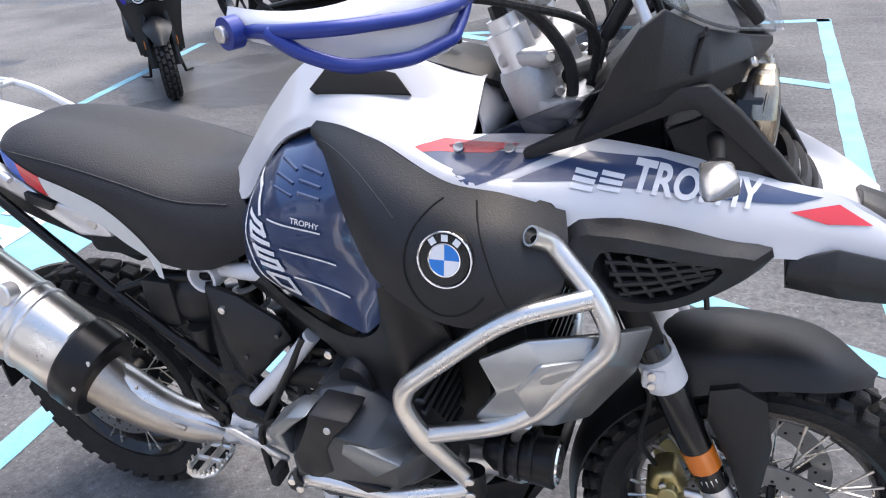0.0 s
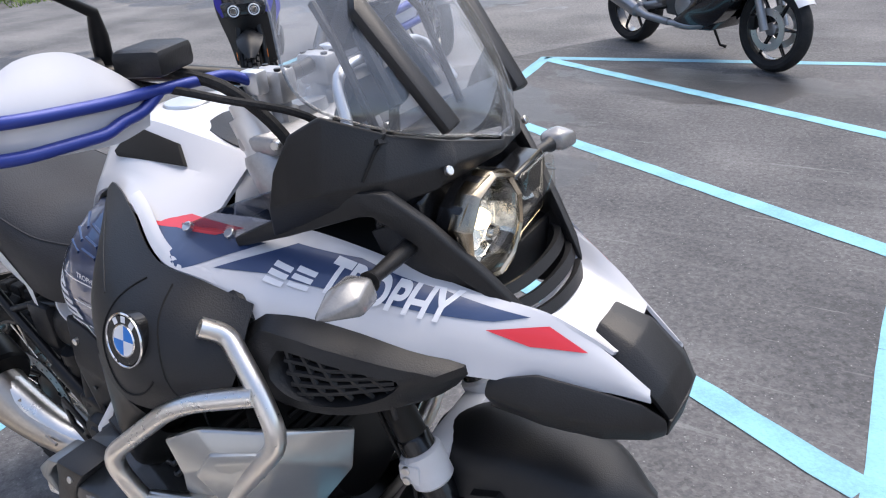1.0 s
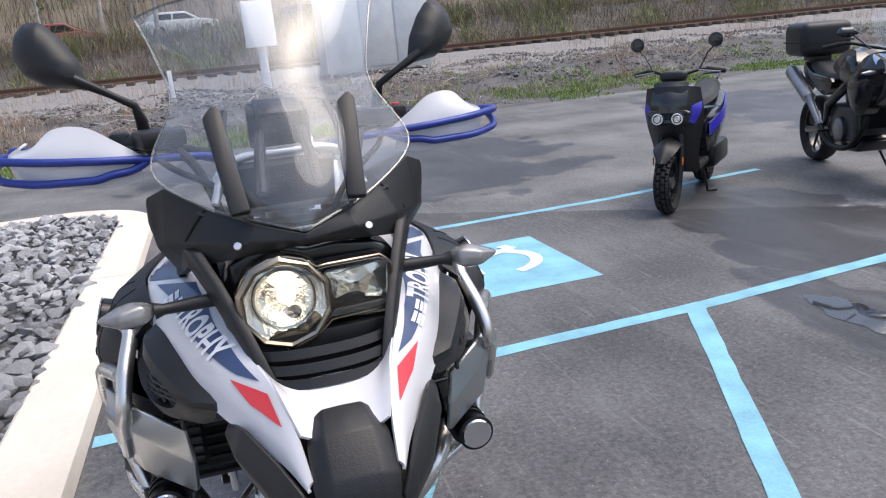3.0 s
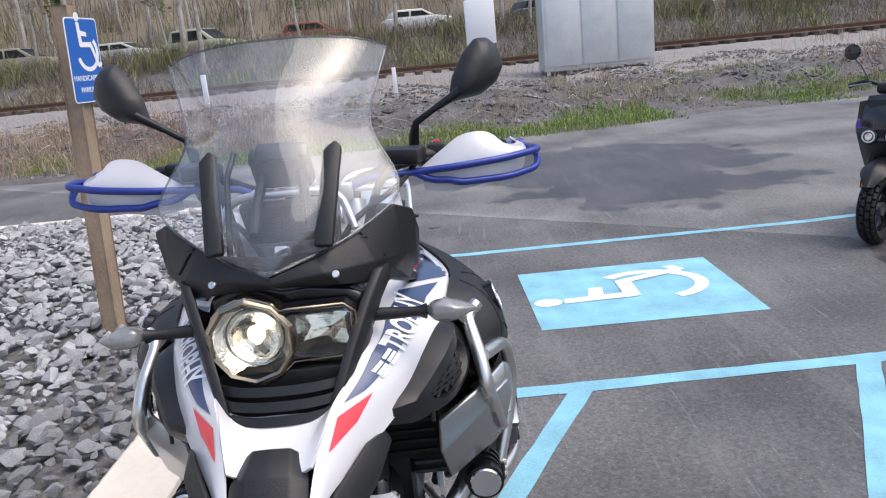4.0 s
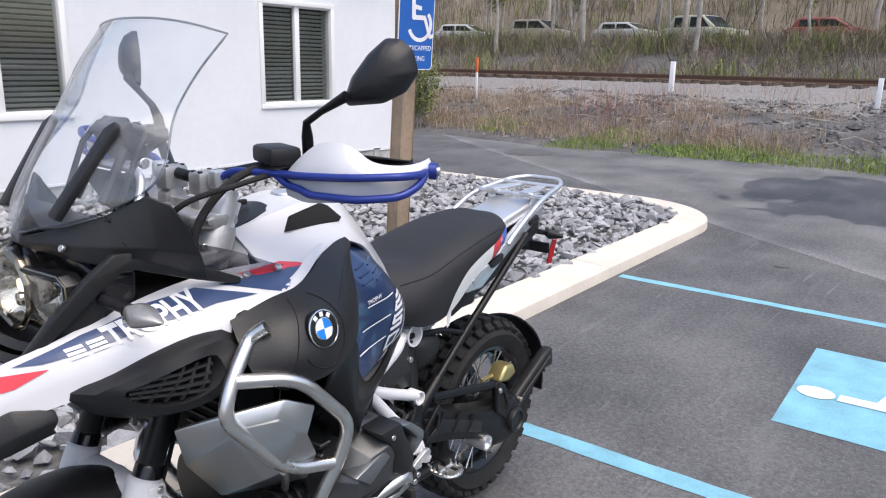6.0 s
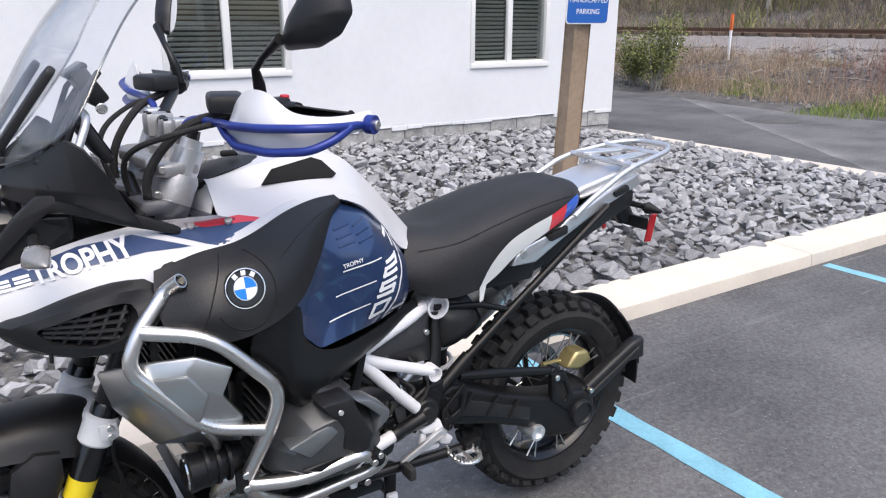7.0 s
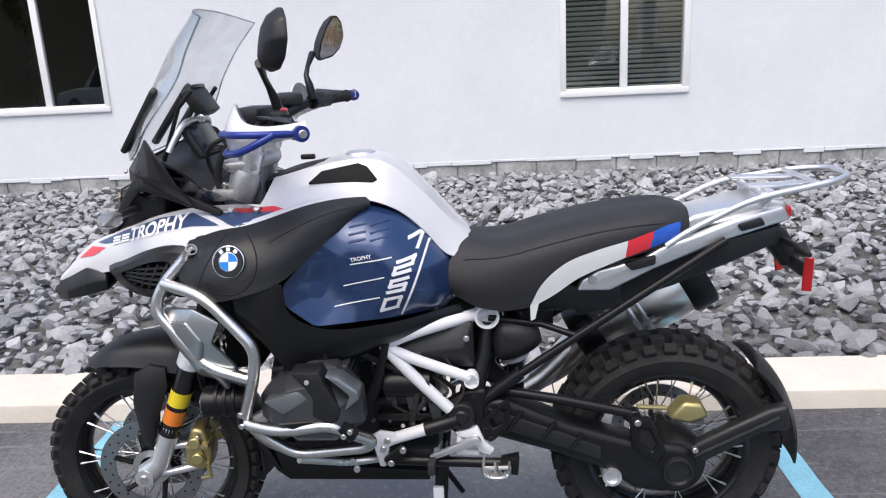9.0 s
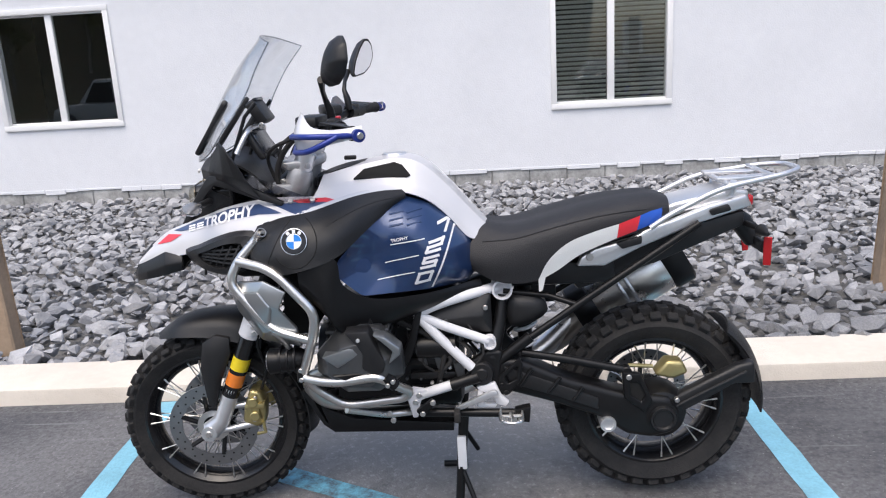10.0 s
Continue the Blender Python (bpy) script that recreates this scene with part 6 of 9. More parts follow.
bp("tank_cover", loft([[(x, -y, z) for x, y, z in r] for r in reversed(TR[1:])] + TR, 48, 40, 0.006, smooth_across=False), WHITE, "white tank cover", smooth=16)
bp("tank_front", loft([[(0.29, 0.115, 1.145), (0.292, 0, 1.17), (0.29, -0.115, 1.145)], [(0.315, 0.15, 1.11), (0.325, 0, 1.11), (0.315, -0.15, 1.11)], [(0.30, 0.15, 1.06), (0.31, 0, 1.06), (0.30, -0.15, 1.06)]], 24, 10, 0.005), WHITE)
bp("tank_lid", loft([[(0.318, 0.055, 1.158), (0.25, 0.07, 1.184), (0.165, 0.055, 1.2)], [(0.322, 0, 1.166), (0.25, 0, 1.19), (0.16, 0, 1.207)], [(0.318, -0.055, 1.158), (0.25, -0.07, 1.184), (0.165, -0.055, 1.2)]], 16, 14, 0.012), PLASTIC, "black lid on the tank")
bp("lid_lip", hard([(0.318, 0.058, 1.16), (0.318, -0.058, 1.16), (0.326, -0.06, 1.13), (0.326, 0.06, 1.13)], [(0, 1, 2, 3)], 0.008, 0.003), PLASTIC)
bp("filler_cap", lathe([(0.0, 0.008), (0.038, 0.007), (0.042, 0.002), (0.042, -0.01)], "z", (0.07, 0, 1.214), 32), ALU, "silver filler cap")
bp("ignition_key", box((0.195, -0.006, 1.205), (0.235, 0.006, 1.219), 0.004), PLASTIC)
VN = Vector((0, 0.72, 0.69)).normalized()
vr = [Vector(q) for q in ((0.19, 0.116, 1.152), (0.158, 0.093, 1.178), (0.062, 0.09, 1.195), (0.038, 0.094, 1.186), (0.012, 0.114, 1.156), (0.024, 0.12, 1.151))]
bp("tank_vent", hard([tuple(q + VN * 0.003) for q in vr], [tuple(range(6))], 0.012, 0.0015), GAP_SHADE, "black slotted tank vent", both=True)
bp("vent_rim", tube([q + VN * 0.004 for q in vr], 0.0026, 6, closed=True), PLASTIC, both=True)
for k in range(4):
    a, b = Vector((0.146 - 0.029 * k, 0.097 - 0.001 * k, 1.178 + 0.0035 * k)), Vector((0.16 - 0.036 * k, 0.117, 1.153))
    d_ = Vector((-0.03, 0, 0.001))
    bp("vent_fin", hard([tuple(a + VN * 0.0075), tuple(b + VN * 0.0075), tuple(b + d_ + VN * 0.0035), tuple(a + d_ * 0.86 + VN * 0.0035)], [(0, 1, 2, 3)], 0.0015, 0.0005, 1), GREYCAST, both=True)

PA = [[(0.455, 0.272, 1.05), (0.38, 0.285, 1.075), (0.308, 0.288, 1.086), (0.17, 0.222, 1.118), (0.1, 0.185, 1.124), (0.04, 0.157, 1.122)],
      [(0.465, 0.315, 1.01), (0.39, 0.35, 1.04), (0.325, 0.357, 1.05), (0.2, 0.305, 1.075), (0.115, 0.235, 1.098), (0.03, 0.163, 1.11)],
      [(0.46, 0.345, 0.96), (0.395, 0.385, 0.985), (0.325, 0.388, 1.0), (0.215, 0.35, 1.025), (0.13, 0.27, 1.06), (0.05, 0.175, 1.095)],
      [(0.41, 0.362, 0.925), (0.37, 0.39, 0.935), (0.325, 0.4, 0.942), (0.225, 0.366, 0.968), (0.15, 0.3, 1.022), (0.075, 0.205, 1.083)]]
pa_vf = loft(PA, 40, 18, 0.006)
rim_o = [(x, y - 0.003, z + 0.0025) for x, y, z in PA[0][:4]] + [(0.13, 0.2, 1.124)]
bp("fairing_rim", loft([rim_o, [(x + 0.004, y - 0.01, z + 0.0065) for x, y, z in rim_o], [(x + 0.008, y - 0.019, z + 0.0085) for x, y, z in rim_o]], 24, 6, 0.004), WHITE, "white rim beside the black panel", both=True)
# added box that plugs a hole, coloured like the shade inside
bp("tank_core", box((0.06, -0.165, 0.98), (0.27, 0.165, 1.1), 0.02), GAP_SHADE)
bp("badge_panel", pa_vf, PLASTIC, "matt black side panel", both=True)
PB = [[(0.325, 0.4, 0.942), (0.222, 0.366, 0.966), (0.214, 0.363, 0.9), (0.155, 0.33, 0.842), (0.0, 0.242, 0.815), (-0.185, 0.128, 0.822)],
      [(0.325, 0.38, 0.9), (0.275, 0.39, 0.88), (0.245, 0.385, 0.83), (0.16, 0.335, 0.805), (0.0, 0.245, 0.79), (-0.19, 0.135, 0.81)],
      [(0.3, 0.36, 0.85), (0.26, 0.375, 0.815), (0.225, 0.365, 0.76), (0.13, 0.3, 0.748), (0.0, 0.225, 0.762), (-0.19, 0.135, 0.79)],
      [(0.275, 0.31, 0.8), (0.245, 0.32, 0.76), (0.21, 0.31, 0.715), (0.12, 0.25, 0.72), (0.0, 0.19, 0.745), (-0.19, 0.12, 0.785)]]
bp("lower_panel", loft(PB, 40, 16, 0.006), BLACKMETAL, both=True)
def rounded(pts, r, most=0.018):
    """A closed outline with small round corners, cut into short pieces."""
    q = fillet([pts[-1]] + pts + [pts[0]], r, 4)[1:-1]
    out = []
    for a, b in zip(q, q[1:] + q[:1]):
        n = max(1, int((b - a).length / most))
        out += [tuple(a.lerp(b, k / n)) for k in range(n)]
    return out


blue_vf = puff(rounded([(0.036, 0.152, 1.104), (-0.04, 0.147, 1.078), (-0.1, 0.13, 1.028), (-0.166, 0.12, 0.945), (-0.178, 0.122, 0.86), (-0.15, 0.145, 0.822), (-0.03, 0.226, 0.826), (0.158, 0.324, 0.842), (0.218, 0.352, 0.905), (0.22, 0.354, 0.955), (0.145, 0.292, 1.03), (0.08, 0.205, 1.083)], 0.016), (0.03, 0.262, 0.95), 0.025, 10, 3.4)
bp("tank_side", blue_vf, NAVY, "navy blue tank side with white numerals", both=True)
bt = bvh_of(blue_vf)
for sgn in (1, -1):
    tree_ = bt if sgn > 0 else bvh_of(mirrored(blue_vf))
    # numerals run down the rear edge and lean with it
    numerals = []
    for ch, cx, cz in (("1", -0.076, 1.012), ("2", -0.058, 0.966), ("5", -0.041, 0.92), ("0", -0.022, 0.872)):
        ex, ez = Vector((-0.0195 * sgn, 0.003 * sgn)), Vector((-0.006, 0.0145))
        w = 0.0042
        bars = {"1": ((1, -1, 1, 1), (-0.6, 1, 1, 1)), "2": ((-1, 1, 1, 1), (1, 0, 1, 1), (-1, 0, 1, 0), (-1, -1, -1, 0), (-1, -1, 1, -1)),
                "5": ((-1, 1, 1, 1), (-1, 0, -1, 1), (-1, 0, 1, 0), (1, -1, 1, 0), (-1, -1, 1, -1)), "0": ((-1, 1, 1, 1), (-1, -1, 1, -1), (1, -1, 1, 1), (-1, -1, -1, 1))}[ch]
        numerals = []
        for u0, v0, u1, v1 in bars:
            a, b = Vector((cx, cz)) + ex * u0 + ez * v0, Vector((cx, cz)) + ex * u1 + ez * v1
            d = (b - a).normalized() * w
            n_ = Vector((-d.y, d.x))
            a, b = a - d, b + d
            numerals.append(patch([tuple(a + n_), tuple(b + n_), tuple(b - n_), tuple(a - n_)], 0.008))
        bp("numeral", onto(join(*numerals), tree_, 0.003, sgn), LETTER, "white numeral", smooth=0)
    bp("pinstripe", onto(band([(-0.122, 1.018), (-0.085, 0.92), (-0.045, 0.832)], [(-0.116, 1.018), (-0.079, 0.92), (-0.039, 0.832)], 20, 2), tree_, 0.003, sgn), LETTER, smooth=0)
    for a, b in (((0.072, 0.98), (-0.03, 0.992)), ((0.092, 0.927), (-0.01, 0.944)), ((0.116, 0.879), (0.005, 0.892))):
        bp("pinstripe", onto(band([a, b], [(a[0], a[1] - 0.003), (b[0], b[1] - 0.003)], 16, 2), tree_, 0.003, sgn), LETTER, smooth=0)
    vf = text_vf("TROPHY", 0.0135, (0.045, 0.9925), (-0.98 * sgn, 0.14 * sgn), (0.2, 0.98))
    bp("lettering", onto(vf, tree_, 0.003, sgn), LETTER, smooth=0)
    for cx in (0.052, 0.0):
        for e in range(3):
            q = [(cx + 0.022, 1.026 + 0.016 * e), (cx - 0.02, 1.032 + 0.016 * e), (cx - 0.02, 1.041 + 0.016 * e), (cx + 0.022, 1.035 + 0.016 * e)]
            bp("embossed_mark", tube(onto(([((q[0][0] + q[3][0]) / 2, 0, (q[0][1] + q[3][1]) / 2), ((q[1][0] + q[2][0]) / 2, 0, (q[1][1] + q[2][1]) / 2)], []), tree_, -0.001, sgn)[0], 0.0035, 8), NAVY)

# round badges, quartered in blue and white
for s in (1, -1):
    c = Vector(onto(([(0.328, 0, 1.027)], []), bvh_of(pa_vf), 0.0)[0][0])
    c.y *= s
    nrm = Vector((0.0, 1.0 * s, 0.3)).normalized()
    bx_ = nrm.cross(Vector((0, 0, 1))).normalized()
    bz_ = bx_.cross(nrm).normalized()
    if bz_.z < 0:
        bz_ = -bz_
    badge = bp("round_badge", disc(c + nrm * 0.006, nrm, 0.037, 0.02, 40, 0.1), GLOSSBLACK, "round black, white and blue badge")
    part("ring", tube([c + nrm * 0.006 + (bx_ * math.cos(a) + bz_ * math.sin(a)) * 0.0365 for a in [2 * math.pi * k / 40 for k in range(40)]], 0.0016, 6, closed=True), CHROME, badge)
    part("ring", tube([c + nrm * 0.0062 + (bx_ * math.cos(a) + bz_ * math.sin(a)) * 0.0215 for a in [2 * math.pi * k / 40 for k in range(40)]], 0.0013, 6, closed=True), CHROME, badge)
    for q in range(4):
        v = [c + nrm * 0.0068] + [c + nrm * 0.0068 + (bx_ * math.cos(a) + bz_ * math.sin(a)) * 0.021 for a in [math.pi / 2 * (q + k / 8) for k in range(9)]]
        part("quarter", ([tuple(p) for p in v], [tuple(range(10))]), material("badge_blue", (0.01, 0.2, 0.65), 0.3) if q % 2 else LETTER, badge, smooth=0)
    for a in (55, 90, 125):
        p = c + nrm * 0.0068 + (bx_ * math.cos(radians(a)) + bz_ * math.sin(radians(a))) * 0.029
        t_ = (-bx_ * math.sin(radians(a)) + bz_ * math.cos(radians(a))) * 0.0045
        r_ = (bx_ * math.cos(radians(a)) + bz_ * math.sin(radians(a))) * 0.0045
        part("mark", ([tuple(p + t_ + r_), tuple(p - t_ + r_), tuple(p - t_ - r_), tuple(p + t_ - r_)], [(0, 1, 2, 3)]), LETTER, badge, smooth=0)
pa_tree = bvh_of(pa_vf)
seam_ring = [(0.328 + 0.062 * math.cos(a), 0, 1.02 + 0.066 * math.sin(a)) for a in [math.pi * (0.62 + 1.2 * k / 24) for k in range(25)]]
bp("seam", tube(onto((seam_ring, []), pa_tree, 0.0003)[0], 0.0016, 6), GAP_SHADE, both=True)
bp("seam", tube(onto(([(0.35 + 0.008 * k, 0, 1.078 - 0.011 * k - 0.0006 * k * k) for k in range(11)], []), pa_tree, 0.0003)[0], 0.0014, 6), GAP_SHADE, both=True)
bp("seam", tube(onto(([(0.06 + 0.026 * k, 0, 1.108 - 0.001 * k * k) for k in range(8)], []), pa_tree, 0.0003)[0], 0.0012, 6), PLASTIC, both=True)
bp("bolt", disc((0.402, 0.352, 1.03), (0.25, 1, 0.2), 0.008, 0.02, 12), STEEL, both=True)
bp("bar_mount", tube([(0.405, 0.235, 1.05), (0.43, 0.272, 1.035), (0.445, 0.29, 1.025)], [0.034, 0.03, 0.022], 14), PLASTIC, both=True)

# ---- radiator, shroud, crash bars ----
# added box, and the radiator, painted near-black as the shade under the fairing
bp("core_cover", box((0.12, -0.15, 0.86), (0.6, 0.15, 1.09), 0.03), GAP_SHADE)
bp("radiator", box((0.33, -0.24, 0.7), (0.42, 0.24, 0.95), 0.01), GAP_SHADE)
for k in range(9):
    bp("radiator_fin", box((0.42, 0.06, 0.72 + 0.024 * k), (0.427, 0.23, 0.727 + 0.024 * k), 0.001, 1), BLACKMETAL, both=True)
bp("radiator_shroud", hard([(0.58, 0.25, 0.868), (0.52, 0.335, 0.905), (0.43, 0.388, 0.918), (0.365, 0.4, 0.885), (0.39, 0.404, 0.835), (0.348, 0.382, 0.768), (0.345, 0.35, 0.7), (0.49, 0.258, 0.692), (0.558, 0.246, 0.785), (0.525, 0.345, 0.865), (0.455, 0.35, 0.745), (0.46, 0.388, 0.87), (0.415, 0.372, 0.76)],
                          [(0, 1, 9, 8), (8, 9, 10, 7), (1, 2, 11, 9), (2, 3, 4, 11), (9, 11, 12, 10), (11, 4, 5, 12), (12, 5, 6), (10, 12, 6, 7)], 0.012, 0.005), SHROUD, "silver radiator shroud", both=True)
bp("shroud_ridge", hard([(0.515, 0.352, 0.878), (0.45, 0.396, 0.885), (0.415, 0.402, 0.84), (0.43, 0.384, 0.78), (0.455, 0.372, 0.775), (0.505, 0.362, 0.835)], [(0, 1, 2, 3, 4, 5)], 0.016, 0.006), SHROUD, both=True)
B = 0.0142
bp("crash_bar", join(tube([(0.43, 0.342, 1.05), (0.45, 0.318, 1.03), (0.512, 0.338, 0.965), (0.54, 0.348, 0.905), (0.42, 0.372, 0.762), (0.312, 0.388, 0.735)], B, 14, 0.045, hollow=0.01),
                          tube([(0.508, 0.344, 0.967), (0.4, 0.392, 0.952), (0.282, 0.41, 0.822), (0.3, 0.396, 0.74), (0.35, 0.356, 0.612)], B, 14, 0.05)), STEEL, "brushed steel crash bar", both=True)
bp("lower_crash_bar", join(tube([(0.352, 0.35, 0.622), (0.34, 0.365, 0.605), (0.25, 0.402, 0.604), (0.12, 0.42, 0.628), (0.08, 0.405, 0.6)], B, 14, 0.05),
                           tube([(0.35, 0.352, 0.615), (0.325, 0.33, 0.56), (0.24, 0.315, 0.492), (0.055, 0.335, 0.52), (0.032, 0.352, 0.548), (0.085, 0.405, 0.60)], B, 14, 0.04),
                           tube([(0.24, 0.3, 0.47), (0.13, 0.2, 0.4), (0.03, 0.16, 0.39)], 0.011, 12, 0.03), tube([(0.325, 0.33, 0.56), (0.33, 0.2, 0.48), (0.3, 0.1, 0.44)], 0.011, 12, 0.03)), STEEL, "brushed steel engine guard", both=True)
bp("guard_joint", tube([(0.35, 0.356, 0.64), (0.35, 0.356, 0.595)], 0.018, 14), BLACKMETAL, both=True)
bp("guard_joint", tube([(0.1, 0.412, 0.625), (0.07, 0.402, 0.59)], 0.018, 12), BLACKMETAL, both=True)
for p in ((0.352, 0.378, 0.635), (0.352, 0.378, 0.605), (0.075, 0.425, 0.61), (0.09, 0.428, 0.6)):
    bp("bolt", disc(p, (0.1, 1, 0), 0.007, 0.012, 12), STEEL, both=True)
fog = tube([(0.34, 0.318, 0.652), (0.36, 0.32, 0.652), (0.43, 0.325, 0.65), (0.452, 0.326, 0.65), (0.455, 0.326, 0.65)], [0.022, 0.034, 0.038, 0.04, 0.034], 24)
bp("fog_light", fog, BLACKMETAL, "black auxiliary lamp", both=True)
bp("fog_lens", disc((0.458, 0.326, 0.65), (1, 0, 0), 0.034, 0.006, 24), CHROME, "bright lamp lens", both=True)
for k in range(3):
    bp("cooling_fin", tube([(0.37 + 0.022 * k, 0.32, 0.652), (0.377 + 0.022 * k, 0.32, 0.652)], 0.043, 24), BLACKMETAL, both=True)
bp("lamp_bracket", tube([(0.39, 0.33, 0.69), (0.40, 0.345, 0.72), (0.42, 0.365, 0.755)], 0.008, 8), STEEL, both=True)

# ---- engine ----
bp("engine_block", join(box((-0.12, -0.16, 0.4), (0.3, 0.16, 0.76), 0.03), tube([(0.3, 0, 0.55), (0.36, 0, 0.55)], [0.13, 0.1], 24)), BLACKMETAL, "black engine casing")
bp("cylinder", box((0.1, 0.15, 0.58), (0.27, 0.31, 0.73), 0.01), GREYCAST, "finned cylinder", both=True)
for k in range(7):
    bp("fin", box((0.09, 0.16, 0.58 + 0.024 * k), (0.28, 0.32, 0.592 + 0.024 * k), 0.003, 1), GREYCAST, both=True)
head = [(0.305, 0.345, 0.675), (0.243, 0.34, 0.742), (0.177, 0.34, 0.763), (0.112, 0.345, 0.746), (0.052, 0.36, 0.685), (0.046, 0.37, 0.61), (0.12, 0.372, 0.562), (0.22, 0.36, 0.556), (0.305, 0.35, 0.62)]
hin = [(0.178 + (x - 0.178) * 0.66, 0.412 + 0.01 * (x < 0.2), 0.66 + (z - 0.66) * 0.64) for x, y, z in head]
n8 = len(head)
hv = [(x, y - 0.05, z) for x, y, z in head] + head + hin
hf = [(k, (k + 1) % n8, n8 + (k + 1) % n8, n8 + k) for k in range(n8)] + [(n8 + k, n8 + (k + 1) % n8, 2 * n8 + (k + 1) % n8, 2 * n8 + k) for k in range(n8)] + [tuple(2 * n8 + k for k in range(n8))]
head_vf = hard(hv, hf, 0.006, 0.006, 2, 8)
bp("cylinder_head", head_vf, GREYCAST, "dark grey faceted valve cover", both=True)
bp("head_cover", slab([(0.206, 0.764), (0.136, 0.767), (0.124, 0.735), (0.09, 0.668), (0.098, 0.64), (0.125, 0.626), (0.16, 0.653), (0.156, 0.698), (0.174, 0.728)], 0.36, 0.425, 0.006, 2), PLASTIC, "black cover strip", both=True)
accent = material("grey_accent", (0.27, 0.285, 0.295), 0.36, 0.8, spot=(0.2, 0.212, 0.22), scale=9, amount=0.5)
bp("head_accent", slab([(0.276, 0.69), (0.182, 0.72), (0.164, 0.696), (0.231, 0.655)], 0.36, 0.42, 0.005, 2), accent, "lighter grey plate", both=True)
bp("head_accent", slab([(0.126, 0.752), (0.09, 0.745), (0.047, 0.71), (0.048, 0.69), (0.084, 0.662), (0.07, 0.7), (0.1, 0.73)], 0.36, 0.418, 0.005, 2), accent, "lighter grey plate", both=True)
bp("head_slot", slab([(0.252, 0.633), (0.2, 0.611), (0.13, 0.62), (0.165, 0.64)], 0.36, 0.4195, 0.003, 1), BLACKMETAL, both=True)
bp("bolt", disc((0.165, 0.428, 0.742), (0, 1, 0.3), 0.006, 0.012, 12), STEEL, both=True)
bp("injector_cap", tube([(0.19, 0.24, 0.78), (0.185, 0.27, 0.765), (0.17, 0.33, 0.755)], [0.05, 0.045, 0.035], 16), PLASTIC, both=True)
bp("header_pipe", tube(spline([(0.29, 0.3, 0.6), (0.36, 0.25, 0.55), (0.33, 0.15, 0.43), (0.15, 0.06, 0.37), (-0.1, -0.02, 0.36)], 24), 0.022, 14), STEEL, "steel exhaust header", both=True)
bp("skid_plate", join(slab([(0.40, 0.47), (0.42, 0.46), (0.355, 0.34), (0.32, 0.312), (-0.08, 0.305), (-0.08, 0.315), (0.315, 0.325), (0.345, 0.35)], -0.14, 0.14, 0.003),
                      slab([(0.36, 0.41), (0.33, 0.322), (-0.08, 0.31), (-0.08, 0.335), (0.25, 0.36)], 0.13, 0.142, 0.003), slab([(0.36, 0.41), (0.33, 0.322), (-0.08, 0.31), (-0.08, 0.335), (0.25, 0.36)], -0.142, -0.13, 0.003)), BLACKMETAL, "black skid plate")
bp("starter", tube([(0.02, 0.17, 0.62), (-0.1, 0.17, 0.62)], 0.04, 16), BLACKMETAL, both=True)
bp("gearbox_cover", join(*[box((-0.1, 0.155, 0.46 + 0.05 * k), (0.05, 0.185, 0.485 + 0.05 * k), 0.008) for k in range(5)]), BLACKMETAL, both=True)
for p in ((-0.02, 0.19, 0.5), (-0.02, 0.19, 0.6), (-0.08, 0.19, 0.55), (0.03, 0.19, 0.45)):
    bp("bolt", disc(p, (0, 1, 0), 0.006, 0.01, 10), STEEL, both=True)
bp("hose", tube(spline([(0.08, 0.2, 0.72), (-0.02, 0.19, 0.66), (-0.08, 0.17, 0.58), (-0.12, 0.16, 0.5)], 16), 0.009, 8), RUBBER, both=True)
bp("hose", tube(spline([(-0.12, 0.14, 0.62), (-0.16, 0.15, 0.58), (-0.13, 0.17, 0.52), (-0.17, 0.16, 0.46)], 16), 0.006, 8), RUBBER, both=True)

# wiring, hoses and bolts along the crankcase
rw_ = random.Random(17)
for k in range(6):
    z0, z1 = rw_.uniform(0.6, 0.74), rw_.uniform(0.44, 0.56)
    x0 = rw_.uniform(-0.16, 0.06)
    bp("hose", tube(spline([(x0, 0.17, z0), (x0 - rw_.uniform(0.0, 0.05), 0.196, z0 * 0.6 + z1 * 0.4), (x0 + rw_.uniform(-0.05, 0.05), 0.194, z0 * 0.3 + z1 * 0.7), (x0 + rw_.uniform(-0.06, 0.06), 0.17, z1)], 16), rw_.choice((0.004, 0.005, 0.008)), 8), RUBBER, both=True)
for k in range(12):
    bp("bolt", disc((rw_.uniform(-0.16, 0.08), 0.188, rw_.uniform(0.42, 0.72)), (0, 1, 0), rw_.uniform(0.004, 0.007), 0.012, 10), GREYCAST, both=True)
for k in range(3):
    bp("bracket", slab([(-0.13 + 0.06 * k, 0.5 + 0.03 * k), (-0.1 + 0.06 * k, 0.52 + 0.03 * k), (-0.085 + 0.06 * k, 0.6 + 0.02 * k), (-0.12 + 0.06 * k, 0.59 + 0.02 * k)], 0.184, 0.192, 0.003), GREYCAST, both=True)

# ---- frame, pivots, stands ----
def frame_bar(name, pts, r=0.015, **k):
    return bp(name, tube(pts, r, 14, 0.04), FRAMEWHITE, both=True, **k)


bp("frame_tube", tube([(0.025, 0.2, 0.738), (-0.06, 0.19, 0.768), (-0.15, 0.165, 0.785), (-0.25, 0.1, 0.788)], 0.017, 14, 0.04), FRAMEWHITE, "white steel frame tube")
bp("frame_tube", tube([(0.1, -0.1, 0.78), (-0.02, -0.13, 0.81), (-0.13, -0.14, 0.815), (-0.25, -0.1, 0.79)], 0.017, 14, 0.04), FRAMEWHITE, "white steel frame tube")
